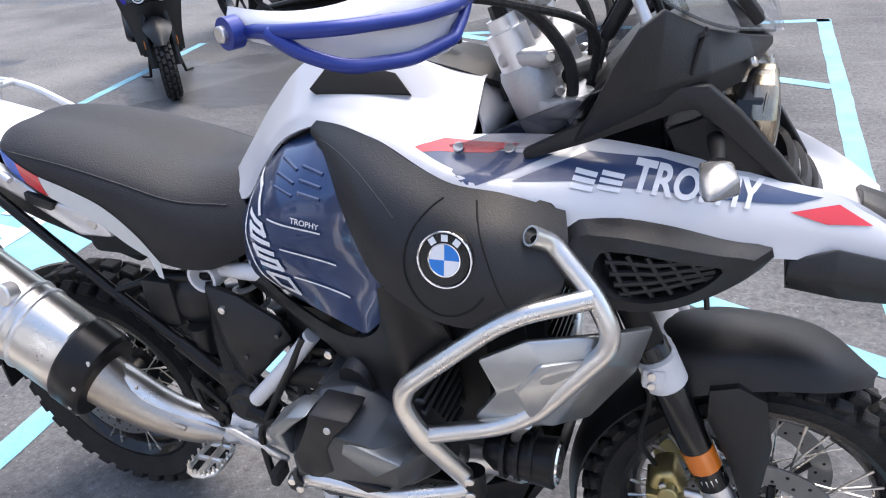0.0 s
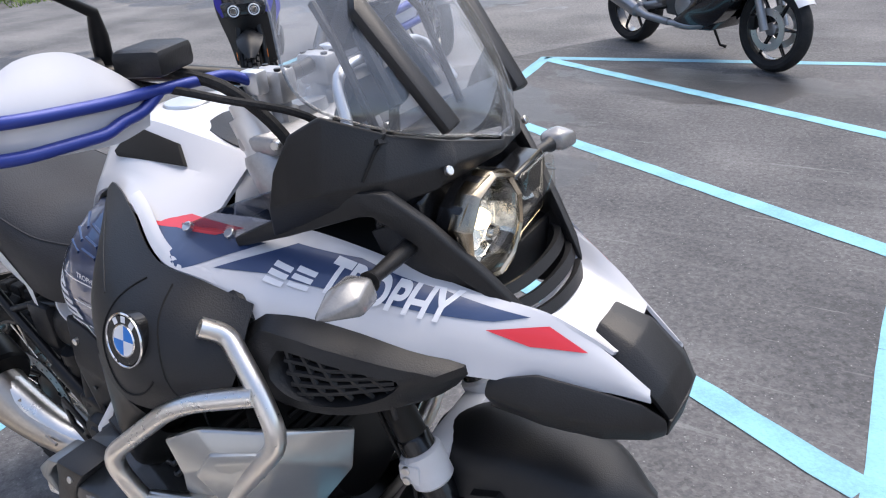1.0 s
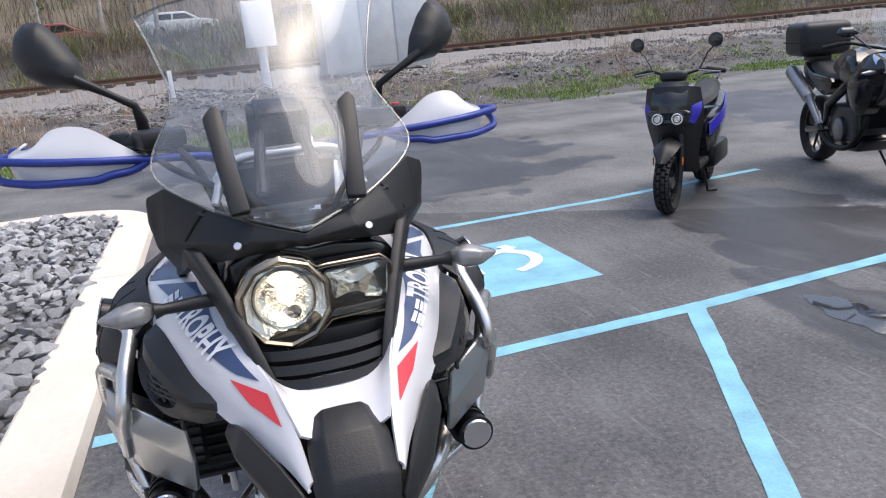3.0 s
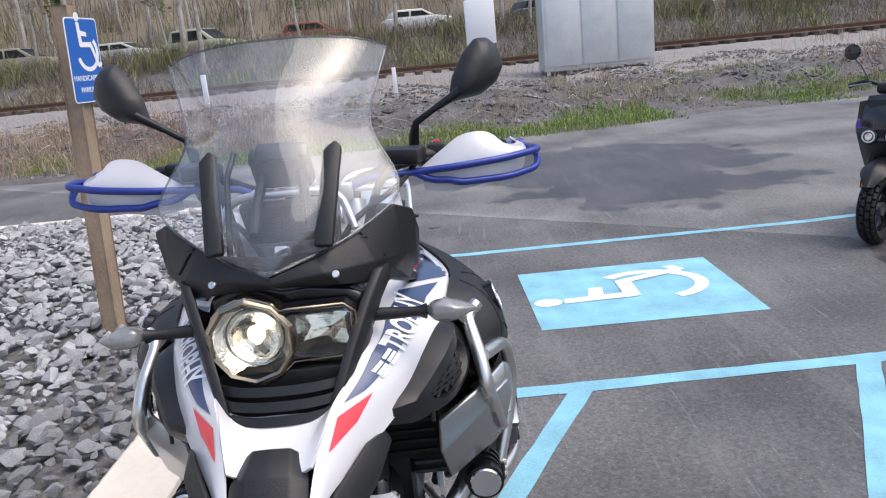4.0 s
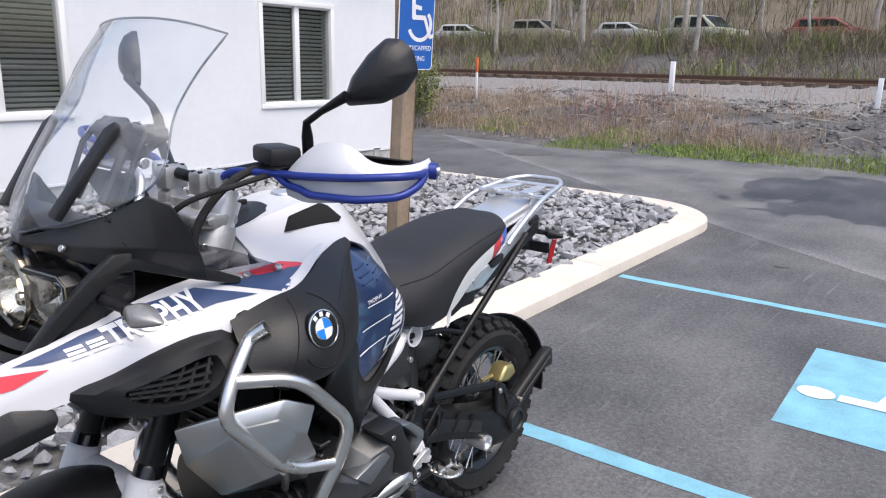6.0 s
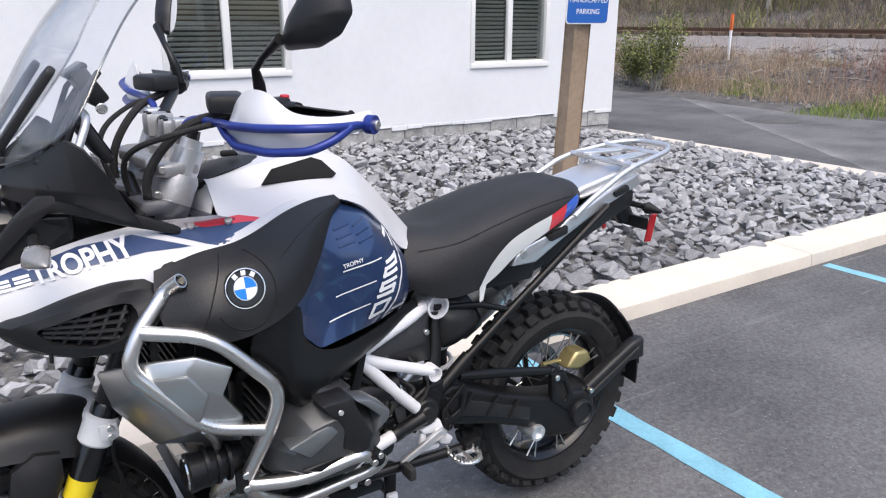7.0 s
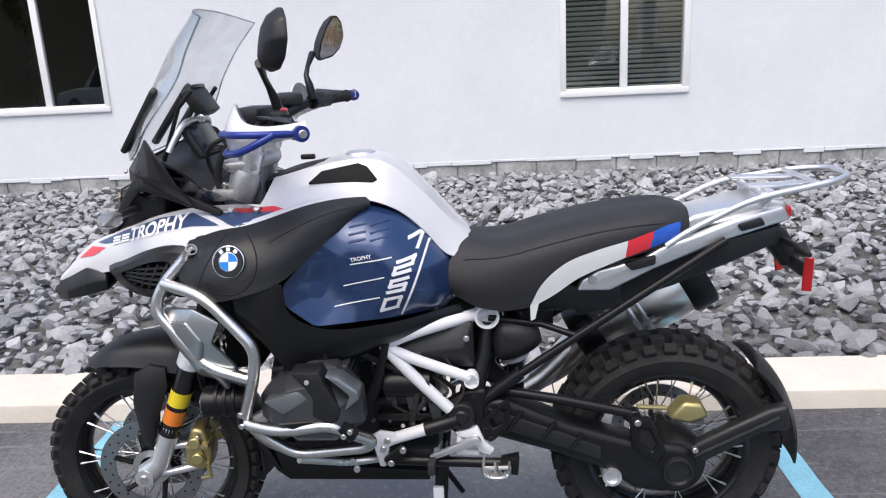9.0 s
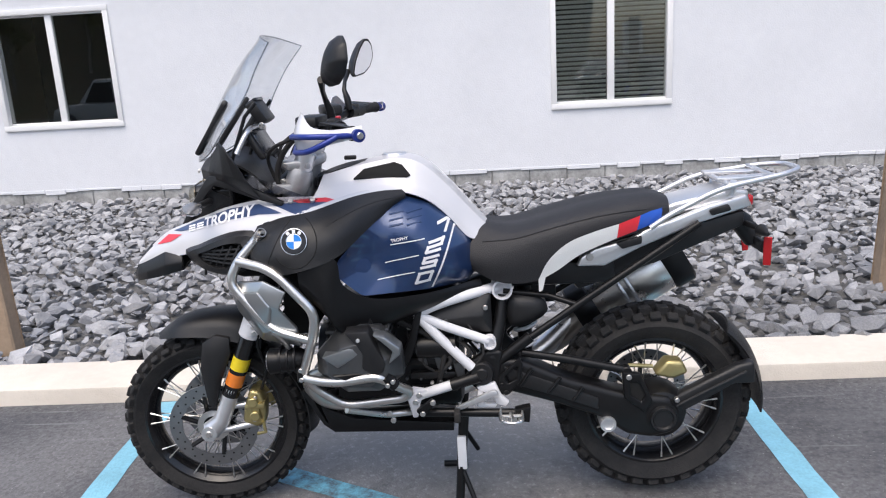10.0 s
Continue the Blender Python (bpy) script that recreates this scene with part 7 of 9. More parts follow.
bp("frame_socket", tube([(-0.256, 0.06, 0.787), (-0.256, 0.142, 0.787)], 0.033, 22, hollow=0.01), FRAMEWHITE, both=True)
bp("frame_tube", tube([(0.008, 0.2, 0.732), (-0.07, 0.197, 0.694), (-0.205, 0.186, 0.636)], 0.015, 14, 0.04), FRAMEWHITE)
bp("frame_socket", tube([(-0.21, 0.16, 0.63), (-0.21, 0.2, 0.63)], 0.02, 18, hollow=0.008), FRAMEWHITE)
frame_bar("frame_tube", [(0.014, 0.2, 0.735), (-0.06, 0.2, 0.648), (-0.15, 0.198, 0.552)], 0.016)
frame_bar("frame_tube", [(0.012, 0.2, 0.468), (-0.09, 0.2, 0.498)], 0.0165)
bp("frame_plate", slab([(0.066, 0.481), (0.041, 0.496), (-0.007, 0.487), (-0.014, 0.463), (0.017, 0.451), (0.029, 0.392), (0.046, 0.392)], 0.195, 0.214, 0.005), FRAMEWHITE, both=True)
bp("stand_lug", slab([(0.015, 0.4), (-0.032, 0.448), (-0.018, 0.464), (0.034, 0.424)], 0.214, 0.236, 0.006), BLACKMETAL, both=True)
for p in ((0.022, 0.47), (0.034, 0.446), (-0.022, 0.452), (0.012, 0.415)):
    bp("bolt", disc((p[0], 0.218 + 0.02 * (p[0] < 0.02), p[1]), (0, 1, 0), 0.009, 0.01, 12), STEEL, both=True)
bp("black_joint", tube([(-0.082, 0.2, 0.496), (-0.1, 0.2, 0.501), (-0.104, 0.2, 0.502), (-0.17, 0.2, 0.522)], [0.02, 0.02, 0.018, 0.021], 14), BLACKMETAL, both=True)
bp("engine_bracket", slab([(0.014, 0.757), (-0.005, 0.755), (0.018, 0.657), (0.034, 0.608), (0.088, 0.515), (0.112, 0.54), (0.062, 0.622), (0.042, 0.667)], 0.206, 0.222, 0.005), BLACKMETAL, "black engine bracket")
bp("support_rod", tube([(-0.031, -0.222, 0.735), (-0.19, -0.222, 0.468), (-0.16, -0.25, 0.392)], 0.008, 10, 0.03), BLACKMETAL)
for p in ((0.04, 0.195, 0.695), (0.12, 0.208, 0.41), (0.11, 0.208, 0.385)):
    bp("bolt", disc((p[0], p[1] + 0.008, p[2]), (0, 1, 0), 0.009, 0.01, 12), STEEL, both=True)
bp("upright_tube", tube([(-0.256, 0.115, 0.765), (-0.245, 0.135, 0.68), (-0.215, 0.165, 0.57)], [0.014, 0.02, 0.024], 14), BLACKMETAL, both=True)
bp("pivot_plate", slab([(-0.13, 0.56), (-0.2, 0.6), (-0.25, 0.6), (-0.24, 0.52), (-0.29, 0.47), (-0.26, 0.44), (-0.18, 0.47), (-0.12, 0.5)], 0.15, 0.185, 0.012, 3), BLACKMETAL, both=True)
bp("pivot_cap", lathe([(0.0, 0.212), (0.016, 0.212), (0.02, 0.207), (0.034, 0.207), (0.04, 0.198), (0.04, 0.16)], "y", (-0.18, 0, 0.53), 30), PLASTIC, both=True)
hg_out = [(-0.233, 0.515), (-0.302, 0.579), (-0.311, 0.557), (-0.302, 0.498), (-0.253, 0.45), (-0.236, 0.472)]
hg_in = [(-0.252, 0.516), (-0.288, 0.549), (-0.296, 0.547), (-0.29, 0.506), (-0.264, 0.492), (-0.255, 0.5)]
bp("heel_guard", hard([(x, 0.198, z) for x, z in hg_out + hg_in], [(k, (k + 1) % 6, 6 + (k + 1) % 6, 6 + k) for k in range(6)], 0.01, 0.003), BLACKMETAL, both=True)
for p in ((-0.243, 0.49), (-0.256, 0.464)):
    bp("bolt", disc((p[0], 0.203, p[1]), (0, 1, 0), 0.007, 0.012, 12), BLACKMETAL, both=True)
bp("subframe_tube", tube([(-0.2, 0.165, 0.53), (-0.3, 0.162, 0.607), (-0.5, 0.145, 0.735), (-0.87, 0.125, 0.972)], 0.0115, 12), BLACKMETAL, "black subframe tube", both=True)
bp("subframe_sleeve", tube([(-0.2, 0.165, 0.53), (-0.34, 0.16, 0.635)], 0.018, 14), BLACKMETAL, both=True)
bp("subframe_tube", tube([(-0.26, 0.11, 0.775), (-0.4, 0.13, 0.76), (-0.49, 0.145, 0.73)], 0.009, 10), BLACKMETAL, both=True)
bp("side_cover", hard([(-0.22, 0.15, 0.782), (-0.15, 0.158, 0.774), (-0.03, 0.168, 0.736), (0.03, 0.172, 0.705), (-0.06, 0.172, 0.668), (-0.222, 0.158, 0.652), (-0.19, 0.18, 0.715), (-0.05, 0.186, 0.706)],
                      [(0, 1, 6), (1, 2, 7, 6), (2, 3, 7), (3, 4, 7), (4, 5, 6, 7), (5, 0, 6)], 0.02, 0.005), PLASTIC, "black angular side cover")
bp("side_cover", hard([(-0.25, -0.15, 0.78), (-0.17, -0.158, 0.768), (-0.075, -0.168, 0.73), (-0.052, -0.17, 0.69), (-0.11, -0.178, 0.63), (-0.185, -0.178, 0.552), (-0.205, -0.17, 0.56), (-0.24, -0.158, 0.66), (-0.2, -0.186, 0.7), (-0.1, -0.19, 0.675), (-0.165, -0.19, 0.6)],
                      [(0, 1, 8), (1, 2, 9, 8), (2, 3, 9), (3, 4, 9), (4, 5, 10), (4, 10, 8, 9), (5, 6, 10), (6, 7, 8, 10), (7, 0, 8)], 0.02, 0.005), PLASTIC, "black angular side cover")
bp("bolt", disc((-0.2, 0.175, 0.74), (0, 1, 0), 0.008, 0.01, 12), STEEL, both=True)
bp("rear_cover", puff([(-0.28, 0.115, 0.755), (-0.38, 0.12, 0.75), (-0.4, 0.12, 0.71), (-0.33, 0.12, 0.66), (-0.28, 0.12, 0.66)], (-0.33, 0.14, 0.71), 0.05, 5, 3, 24), PLASTIC, both=True)
spring = [(-0.33 + 0.0 + 0.035 * math.cos(a), 0.035 * math.sin(a) + 0.03, 0.55 + 0.016 * a / 1.6) for a in [0.4 * k for k in range(48)]]
bp("shock_spring", tube(spring, 0.0065, 8), FRAMEWHITE, "white coil spring")
bp("shock_body", tube([(-0.33, 0.03, 0.5), (-0.33, 0.03, 0.8)], 0.024, 16), BLACKMETAL)

peg = [(-0.298, 0.205), (-0.302, 0.23), (-0.302, 0.27), (-0.294, 0.288), (-0.276, 0.294), (-0.256, 0.292), (-0.24, 0.282), (-0.233, 0.262), (-0.234, 0.225), (-0.24, 0.205)]
bp("footpeg", join(tube([(x, y, 0.404) for x, y in peg], 0.0055, 8, closed=True), tube([(-0.268, 0.2, 0.402), (-0.268, 0.292, 0.402)], 0.008, 8), tube([(-0.3, 0.245, 0.403), (-0.235, 0.245, 0.403)], 0.006, 8)), STEEL, "serrated steel footpeg", both=True)
for a, b in zip(peg, peg[1:]):
    for u in (0.25, 0.75):
        x, y = a[0] + (b[0] - a[0]) * u, a[1] + (b[1] - a[1]) * u
        bp("peg_tooth", tube([(x, y, 0.404), (x, y, 0.42)], [0.0045, 0.0028], 6), STEEL, both=True)
bp("peg_bracket", join(slab([(-0.16, 0.486), (-0.221, 0.502), (-0.24, 0.455), (-0.265, 0.432), (-0.252, 0.415), (-0.225, 0.425), (-0.2, 0.465), (-0.172, 0.47)], 0.186, 0.204, 0.005), slab([(-0.165, 0.475), (-0.18, 0.47), (-0.185, 0.428), (-0.225, 0.425), (-0.222, 0.412), (-0.158, 0.415)], 0.186, 0.2, 0.005)), FRAMEWHITE, both=True)
bp("bolt", disc((-0.215, 0.206, 0.465), (0, 1, 0), 0.012, 0.012, 16), STEEL, both=True)
bp("gear_lever", slab([(-0.094, 0.414), (-0.09, 0.428), (-0.205, 0.481), (-0.222, 0.483), (-0.232, 0.47), (-0.224, 0.456), (-0.21, 0.456)], 0.212, 0.226, 0.004), ALU, "silver pedal lever", both=True)
bp("lever_rubber", box((-0.108, 0.226, 0.396), (-0.088, 0.272, 0.43), 0.006), RUBBER, both=True)
bp("side_stand", join(tube([(0.02, 0.19, 0.4), (-0.28, 0.215, 0.4)], 0.014, 12), slab([(-0.28, 0.42), (-0.33, 0.43), (-0.325, 0.375), (-0.28, 0.385)], 0.205, 0.24, 0.004)), BLACKMETAL, "black side stand folded up")
stand = join(tube([(-0.115, 0.12, 0.36), (-0.1, 0.14, 0.2), (-0.085, 0.165, 0.015)], [0.018, 0.016, 0.015], 12), tube([(-0.1, 0.145, 0.17), (-0.15, 0.2, 0.05)], 0.009, 10), tube([(-0.11, 0.165, 0.012), (-0.02, 0.165, 0.012)], 0.012, 10))
bp("centre_stand", stand, BLACKMETAL, "black centre stand", both=True)
bp("stand_plate", box((-0.118, 0.142, 0.17), (-0.088, 0.158, 0.29), 0.004), FRAMEWHITE, both=True)
bp("stand_tube", tube([(-0.105, -0.13, 0.28), (-0.105, 0.13, 0.28)], 0.012, 12), BLACKMETAL)

# ---- swing arm and drive ----
bp("swing_arm", slab([(-0.17, 0.575), (-0.2, 0.48), (-0.26, 0.455), (-0.42, 0.405), (-0.56, 0.35), (-0.64, 0.29), (-0.72, 0.275), (-0.79, 0.29), (-0.81, 0.36), (-0.78, 0.415), (-0.66, 0.43), (-0.6, 0.445), (-0.46, 0.49), (-0.3, 0.565)], 0.085, 0.178, 0.02, 3), BLACKMETAL, "black shaft-drive swing arm")
bp("arm_web", slab([(-0.25, 0.545), (-0.27, 0.485), (-0.42, 0.435), (-0.55, 0.385), (-0.55, 0.425), (-0.44, 0.47)], 0.175, 0.183, 0.004), PLASTIC)
for a, b in (((-0.3, 0.475), (-0.34, 0.535)), ((-0.39, 0.45), (-0.43, 0.5)), ((-0.47, 0.42), (-0.5, 0.465))):
    bp("arm_rib", tube([(a[0], 0.183, a[1]), (b[0], 0.183, b[1])], 0.006, 8), BLACKMETAL)
bp("final_drive", lathe([(0.03, 0.185), (0.036, 0.185), (0.04, 0.18), (0.052, 0.178), (0.056, 0.165), (0.078, 0.155), (0.092, 0.12), (0.09, 0.06)], "y", RA, 36), BLACKMETAL, "black final-drive housing")
bp("drive_cap", lathe([(0.0, 0.188), (0.03, 0.188), (0.034, 0.195), (0.04, 0.195), (0.043, 0.188), (0.043, 0.16)], "y", RA, 30), PLASTIC)
bp("link_ring", lathe([(0.0, 0.18), (0.017, 0.18), (0.018, 0.188), (0.025, 0.188), (0.026, 0.18), (0.026, 0.12)], "y", (-0.58, 0, 0.333), 26), ALU)
bp("torque_arm", join(tube([(-0.31, 0.16, 0.582), (-0.45, 0.162, 0.555), (-0.64, 0.165, 0.512)], [0.012, 0.014, 0.013], 10), disc((-0.64, 0.18, 0.51), (0, 1, 0), 0.016, 0.03, 14)), BLACKMETAL)
db_out = [(-0.625, 0.51), (-0.682, 0.505), (-0.722, 0.41), (-0.7, 0.368), (-0.632, 0.42)]
db_in = [(x + (-0.672 - x) * 0.5, z + (0.445 - z) * 0.5) for x, z in db_out]
bp("drive_brace", hard([(x, 0.184, z) for x, z in db_out + db_in], [(k, (k + 1) % 5, 5 + (k + 1) % 5, 5 + k) for k in range(5)], 0.022, 0.005), BLACKMETAL)
# dark plate painted in as the shaded opening of the brace
bp("drive_recess", slab([(x, z) for x, z in db_in], 0.172, 0.1775, 0.001, 1), GAP_SHADE)
bp("bolt", disc((-0.645, 0.19, 0.495), (0, 1, 0), 0.009, 0.016, 12), STEEL)
bp("bolt", disc((-0.8, 0.178, 0.405), (0, 1, 0), 0.008, 0.016, 12), STEEL)
bp("rear_caliper", join(slab([(-0.74, 0.47), (-0.78, 0.52), (-0.83, 0.515), (-0.85, 0.475), (-0.8, 0.455)], 0.06, 0.125, 0.012, 3), tube([(-0.74, 0.09, 0.49), (-0.66, 0.1, 0.5)], 0.007, 8)), GOLD, "gold rear brake caliper")
bp("hugger_arm", slab([(-0.785, 0.4), (-0.9, 0.462), (-0.996, 0.51), (-1.047, 0.522), (-1.054, 0.446), (-0.985, 0.446), (-0.9, 0.395), (-0.817, 0.35)], 0.115, 0.158, 0.012, 3), PLASTIC)
bp("arm_crease", tube([(-0.8, 0.16, 0.378), (-0.92, 0.16, 0.44), (-1.02, 0.16, 0.49)], 0.005, 8), PLASTIC)
bp("hugger", join(arc_shell(RA, 0.362, 131, 172, 0.105, 0.03, 0.006)), PLASTIC, "black rear hugger")
bp("hugger_flap", arc_shell(RA, 0.352, 168, 186, 0.09, 0.01, 0.006), PLASTIC)
# ---- exhaust ----
mx0, mx1 = Vector((-0.6, -0.24, 0.605)), Vector((-0.9, -0.222, 0.788))
md = (mx1 - mx0).normalized()


def oval(t0, t1, ra, rb, n=32, caps=True):
    s, u = Vector((0, 1, 0)), md.cross(Vector((0, 1, 0))).normalized()
    v, f = [], []
    rows = [(t0, 0.93), (t0 + 0.008, 1), (t1 - 0.008, 1), (t1, 0.93)]
    for t, k in rows:
        c = mx0 + md * t
        v += [c + s * ra * k * math.cos(2 * math.pi * i / n) + u * rb * k * math.sin(2 * math.pi * i / n) for i in range(n)]
    for j in range(3):
        f += [(j * n + i, j * n + (i + 1) % n, (j + 1) * n + (i + 1) % n, (j + 1) * n + i) for i in range(n)]
    return v, f + [tuple(range(n)), tuple(3 * n + i for i in range(n))]


muf = bp("muffler", oval(0.0, 0.285, 0.082, 0.104), STEEL, "polished steel muffler with black end caps")
part("end_cap", oval(0.28, 0.36, 0.086, 0.112), PLASTIC, muf)
part("front_cap", oval(-0.075, 0.005, 0.086, 0.108), BLACKMETAL, muf)
for t in (0.1, 0.13):
    part("clamp_band", oval(t, t + 0.022, 0.0855, 0.1075), ALU, muf)
part("mount_ring", disc(mx0 + md * 0.13 + Vector((0.02, -0.05, 0.104)), (0, -1, 0.3), 0.024, 0.03, 20), ALU, muf)
part("cap_rivet", join(*[disc(mx0 + md * -0.06 + Vector((0, -0.086 * math.cos(a), 0)) + md.cross(Vector((0, 1, 0))).normalized() * 0.108 * math.sin(a), (0, -math.cos(a), 0.3), 0.006, 0.008, 10) for a in (-0.9, -0.3, 0.3, 0.9)]), STEEL, muf)
bp("exhaust_pipe", tube(spline([(-0.1, -0.06, 0.37), (-0.24, -0.14, 0.395), (-0.4, -0.2, 0.45), (-0.53, -0.232, 0.56)], 20), [0.028 + 0.016 * k / 19 for k in range(20)], 18), STEEL, "brushed steel exhaust pipe")
bp("heat_shield", tube(spline([(-0.31, -0.19, 0.412), (-0.4, -0.212, 0.445), (-0.48, -0.228, 0.495), (-0.555, -0.24, 0.57)], 18), [0.026 + 0.034 * k / 17 for k in range(18)], 20), SATIN, "satin warm steel heat shield")
bp("shield_rim", tube(spline([(-0.36, -0.245, 0.463), (-0.42, -0.24, 0.478), (-0.455, -0.236, 0.52), (-0.465, -0.24, 0.552)], 12), 0.004, 8), SATIN)
bp("reservoir", join(tube([(-0.33, -0.15, 0.6), (-0.33, -0.15, 0.65)], 0.022, 16), tube([(-0.33, -0.15, 0.645), (-0.33, -0.15, 0.67)], 0.026, 16)), PLASTIC, "brake fluid reservoir")
bp("relay_box", box((-0.45, -0.16, 0.66), (-0.37, -0.1, 0.77), 0.012), PLASTIC)

# ---- seat and tail ----
SR = [sym_ for sym_ in (
    [(-0.195, 0.0, 0.978), (-0.3, 0.0, 0.99), (-0.42, 0.0, 1.017), (-0.55, 0.0, 1.047), (-0.66, 0.0, 1.056), (-0.74, 0.0, 1.046), (-0.785, 0.0, 1.03)],
    [(-0.192, 0.06, 0.974), (-0.3, 0.09, 0.99), (-0.42, 0.105, 1.016), (-0.55, 0.1, 1.045), (-0.66, 0.09, 1.053), (-0.74, 0.07, 1.043), (-0.782, 0.05, 1.028)],
    [(-0.18, 0.1, 0.95), (-0.29, 0.142, 0.965), (-0.42, 0.15, 0.995), (-0.55, 0.145, 1.023), (-0.66, 0.13, 1.032), (-0.735, 0.105, 1.022), (-0.778, 0.075, 1.015)],
    [(-0.148, 0.132, 0.893), (-0.26, 0.16, 0.885), (-0.4, 0.16, 0.91), (-0.53, 0.152, 0.96), (-0.65, 0.138, 0.985), (-0.73, 0.112, 0.995), (-0.775, 0.08, 1.0)],
    [(-0.17, 0.13, 0.865), (-0.25, 0.15, 0.822), (-0.37, 0.15, 0.824), (-0.5, 0.148, 0.9), (-0.62, 0.138, 0.945), (-0.71, 0.112, 0.965), (-0.765, 0.08, 0.985)])]
def seat_drop(q):
    x, y, z = q
    return (x, y, z - 0.024 * min(1, max(0, (-0.2 - x) / 0.1)) * min(1, max(0, (x + 0.76) / 0.14)))


SR = [[seat_drop(q) for q in r] for r in SR[:3]] + SR[3:]
seat_vf = loft([[(x, -y, z) for x, y, z in r] for r in reversed(SR[1:])] + SR, 44, 50, 0.015)
bp("seat", seat_vf, VINYL, "black vinyl seat with white, red and blue sides")
sv = bvh_of(seat_vf)
decal_both("seat_side", band([(-0.368, 0.822), (-0.4, 0.885), (-0.46, 0.938), (-0.54, 0.968), (-0.618, 0.988)], [(-0.372, 0.82), (-0.43, 0.852), (-0.49, 0.893), (-0.55, 0.92), (-0.612, 0.943)], 26, 6), sv, SEATWHITE, bike, "white vinyl seat side", 0.002)
decal_both("seat_side", band([(-0.618, 0.988), (-0.65, 0.998), (-0.685, 1.008)], [(-0.612, 0.943), (-0.645, 0.953), (-0.675, 0.962)], 10, 5), sv, RED, bike, "red vinyl seat side", 0.0025)
decal_both("seat_side", band([(-0.685, 1.008), (-0.72, 1.018), (-0.76, 1.022)], [(-0.675, 0.962), (-0.71, 0.972), (-0.755, 0.99)], 10, 5), sv, BLUE, bike, "blue vinyl seat side", 0.0025)
seam = onto(([(x, 0, z) for x, z in ((-0.2, 0.945), (-0.3, 0.955), (-0.42, 0.985), (-0.55, 1.012), (-0.68, 1.024), (-0.76, 1.018))], []), sv, 0.001)[0]
bp("seam", tube(spline(seam, 30), 0.0022, 6), VINYL, both=True)
bp("under_tray", join(box((-0.62, -0.1, 0.78), (-0.26, 0.1, 0.86), 0.02), slab([(-0.45, 0.84), (-0.62, 0.9), (-1.02, 1.0), (-1.02, 0.95), (-0.75, 0.84), (-0.5, 0.76)], -0.09, 0.09, 0.012)), PLASTIC)
tail = slab([(-0.49, 0.855), (-0.503, 0.885), (-0.545, 0.91), (-0.66, 0.935), (-0.70, 0.958), (-0.8, 0.988), (-0.9, 1.022), (-1.02, 1.05), (-1.04, 1.012), (-0.86, 0.965), (-0.69, 0.905), (-0.575, 0.853)], 0.118, 0.15, 0.008, 3)
tail = [(x, y - 0.055 * max(0, min(1, (-0.6 - x) / 0.44)), z) for x, y, z in tail[0]], tail[1]
bp("tail_panel", tail, ALU, "silver tail panel and grab handle", both=True)
bp("grip_recess", slab([(-0.61, 0.925), (-0.69, 0.945), (-0.69, 0.92), (-0.63, 0.905)], 0.135, 0.152, 0.005), PLASTIC, both=True)
bp("grip_recess", slab([(-0.9, 1.01), (-0.96, 1.025), (-0.97, 1.005), (-0.91, 0.99)], 0.09, 0.118, 0.005), PLASTIC, both=True)
bp("key_lock", disc((-0.53, 0.153, 0.885), (0, 1, 0), 0.012, 0.01, 18), STEEL, both=True)
bp("tail_deck", slab([(-0.76, 1.01), (-0.8, 1.03), (-0.98, 1.068), (-1.03, 1.06), (-1.03, 1.03), (-0.8, 0.99)], -0.085, 0.085, 0.01, 3), ALU, "silver tail deck")
rk = [(-0.715, 0.148, 0.968), (-0.77, 0.148, 1.005), (-0.9, 0.142, 1.068), (-0.965, 0.135, 1.086), (-1.13, 0.11, 1.11), (-1.19, 0.065, 1.117)]
rack = bp("luggage_rack", tube(rk + [(x, -y, z) for x, y, z in reversed(rk)], 0.0085, 12, 0.03), ALU, "silver luggage rack")
part("crossbar", tube([(-0.955, 0.132, 1.088), (-0.955, -0.132, 1.088)], 0.008, 10), ALU, rack)
part("crossbar", tube([(-1.09, 0.115, 1.106), (-1.09, -0.115, 1.106)], 0.008, 10), ALU, rack)
for s in (1, -1):
    part("rack_plate", slab([(-0.93, 0.05 * s), (-1.06, 0.03 * s), (-1.12, 0.03 * s), (-1.12, 0.06 * s), (-1.0, 0.09 * s), (-0.93, 0.09 * s)], 1.093, 1.103, 0.003, 2, "z"), ALU, rack)
    part("rack_foot", tube([(-0.98, 0.1 * s, 1.09), (-0.97, 0.08 * s, 1.05)], 0.014, 10), ALU, rack)
bp("plate_holder", join(tube([(-0.98, 0, 0.97), (-1.04, 0, 0.94), (-1.08, 0, 0.88)], [0.045, 0.035, 0.03], 12), box((-1.085, -0.1, 0.86), (-1.07, 0.1, 0.9), 0.006)), PLASTIC, "black plate holder")
bp("rear_reflector", moved(box((-0.003, -0.012, -0.05), (0.003, 0.012, 0.05), 0.002, 1), pose(-1.086, 0.107, 0.868, 0, 14, 70)), REFLECT_R, "red reflector", both=True)
bp("rear_indicator", tube([(-1.04, 0.04, 0.945), (-1.06, 0.09, 0.94), (-1.062, 0.11, 0.938), (-1.065, 0.16, 0.935)], [0.01, 0.009, 0.02, 0.006], 12), PLASTIC, both=True)
bp("tail_lamp", box((-1.055, -0.06, 1.005), (-1.03, 0.06, 1.04), 0.008), REFLECT_R, "red tail lamp")

# ---- handlebar, guards, mirrors ----
def hb(name, vf, mat, label="", both=True, smooth=40, parent=None):
    return part(name, vf, mat, parent or bike, label, smooth, both, STEER if parent is None else None)


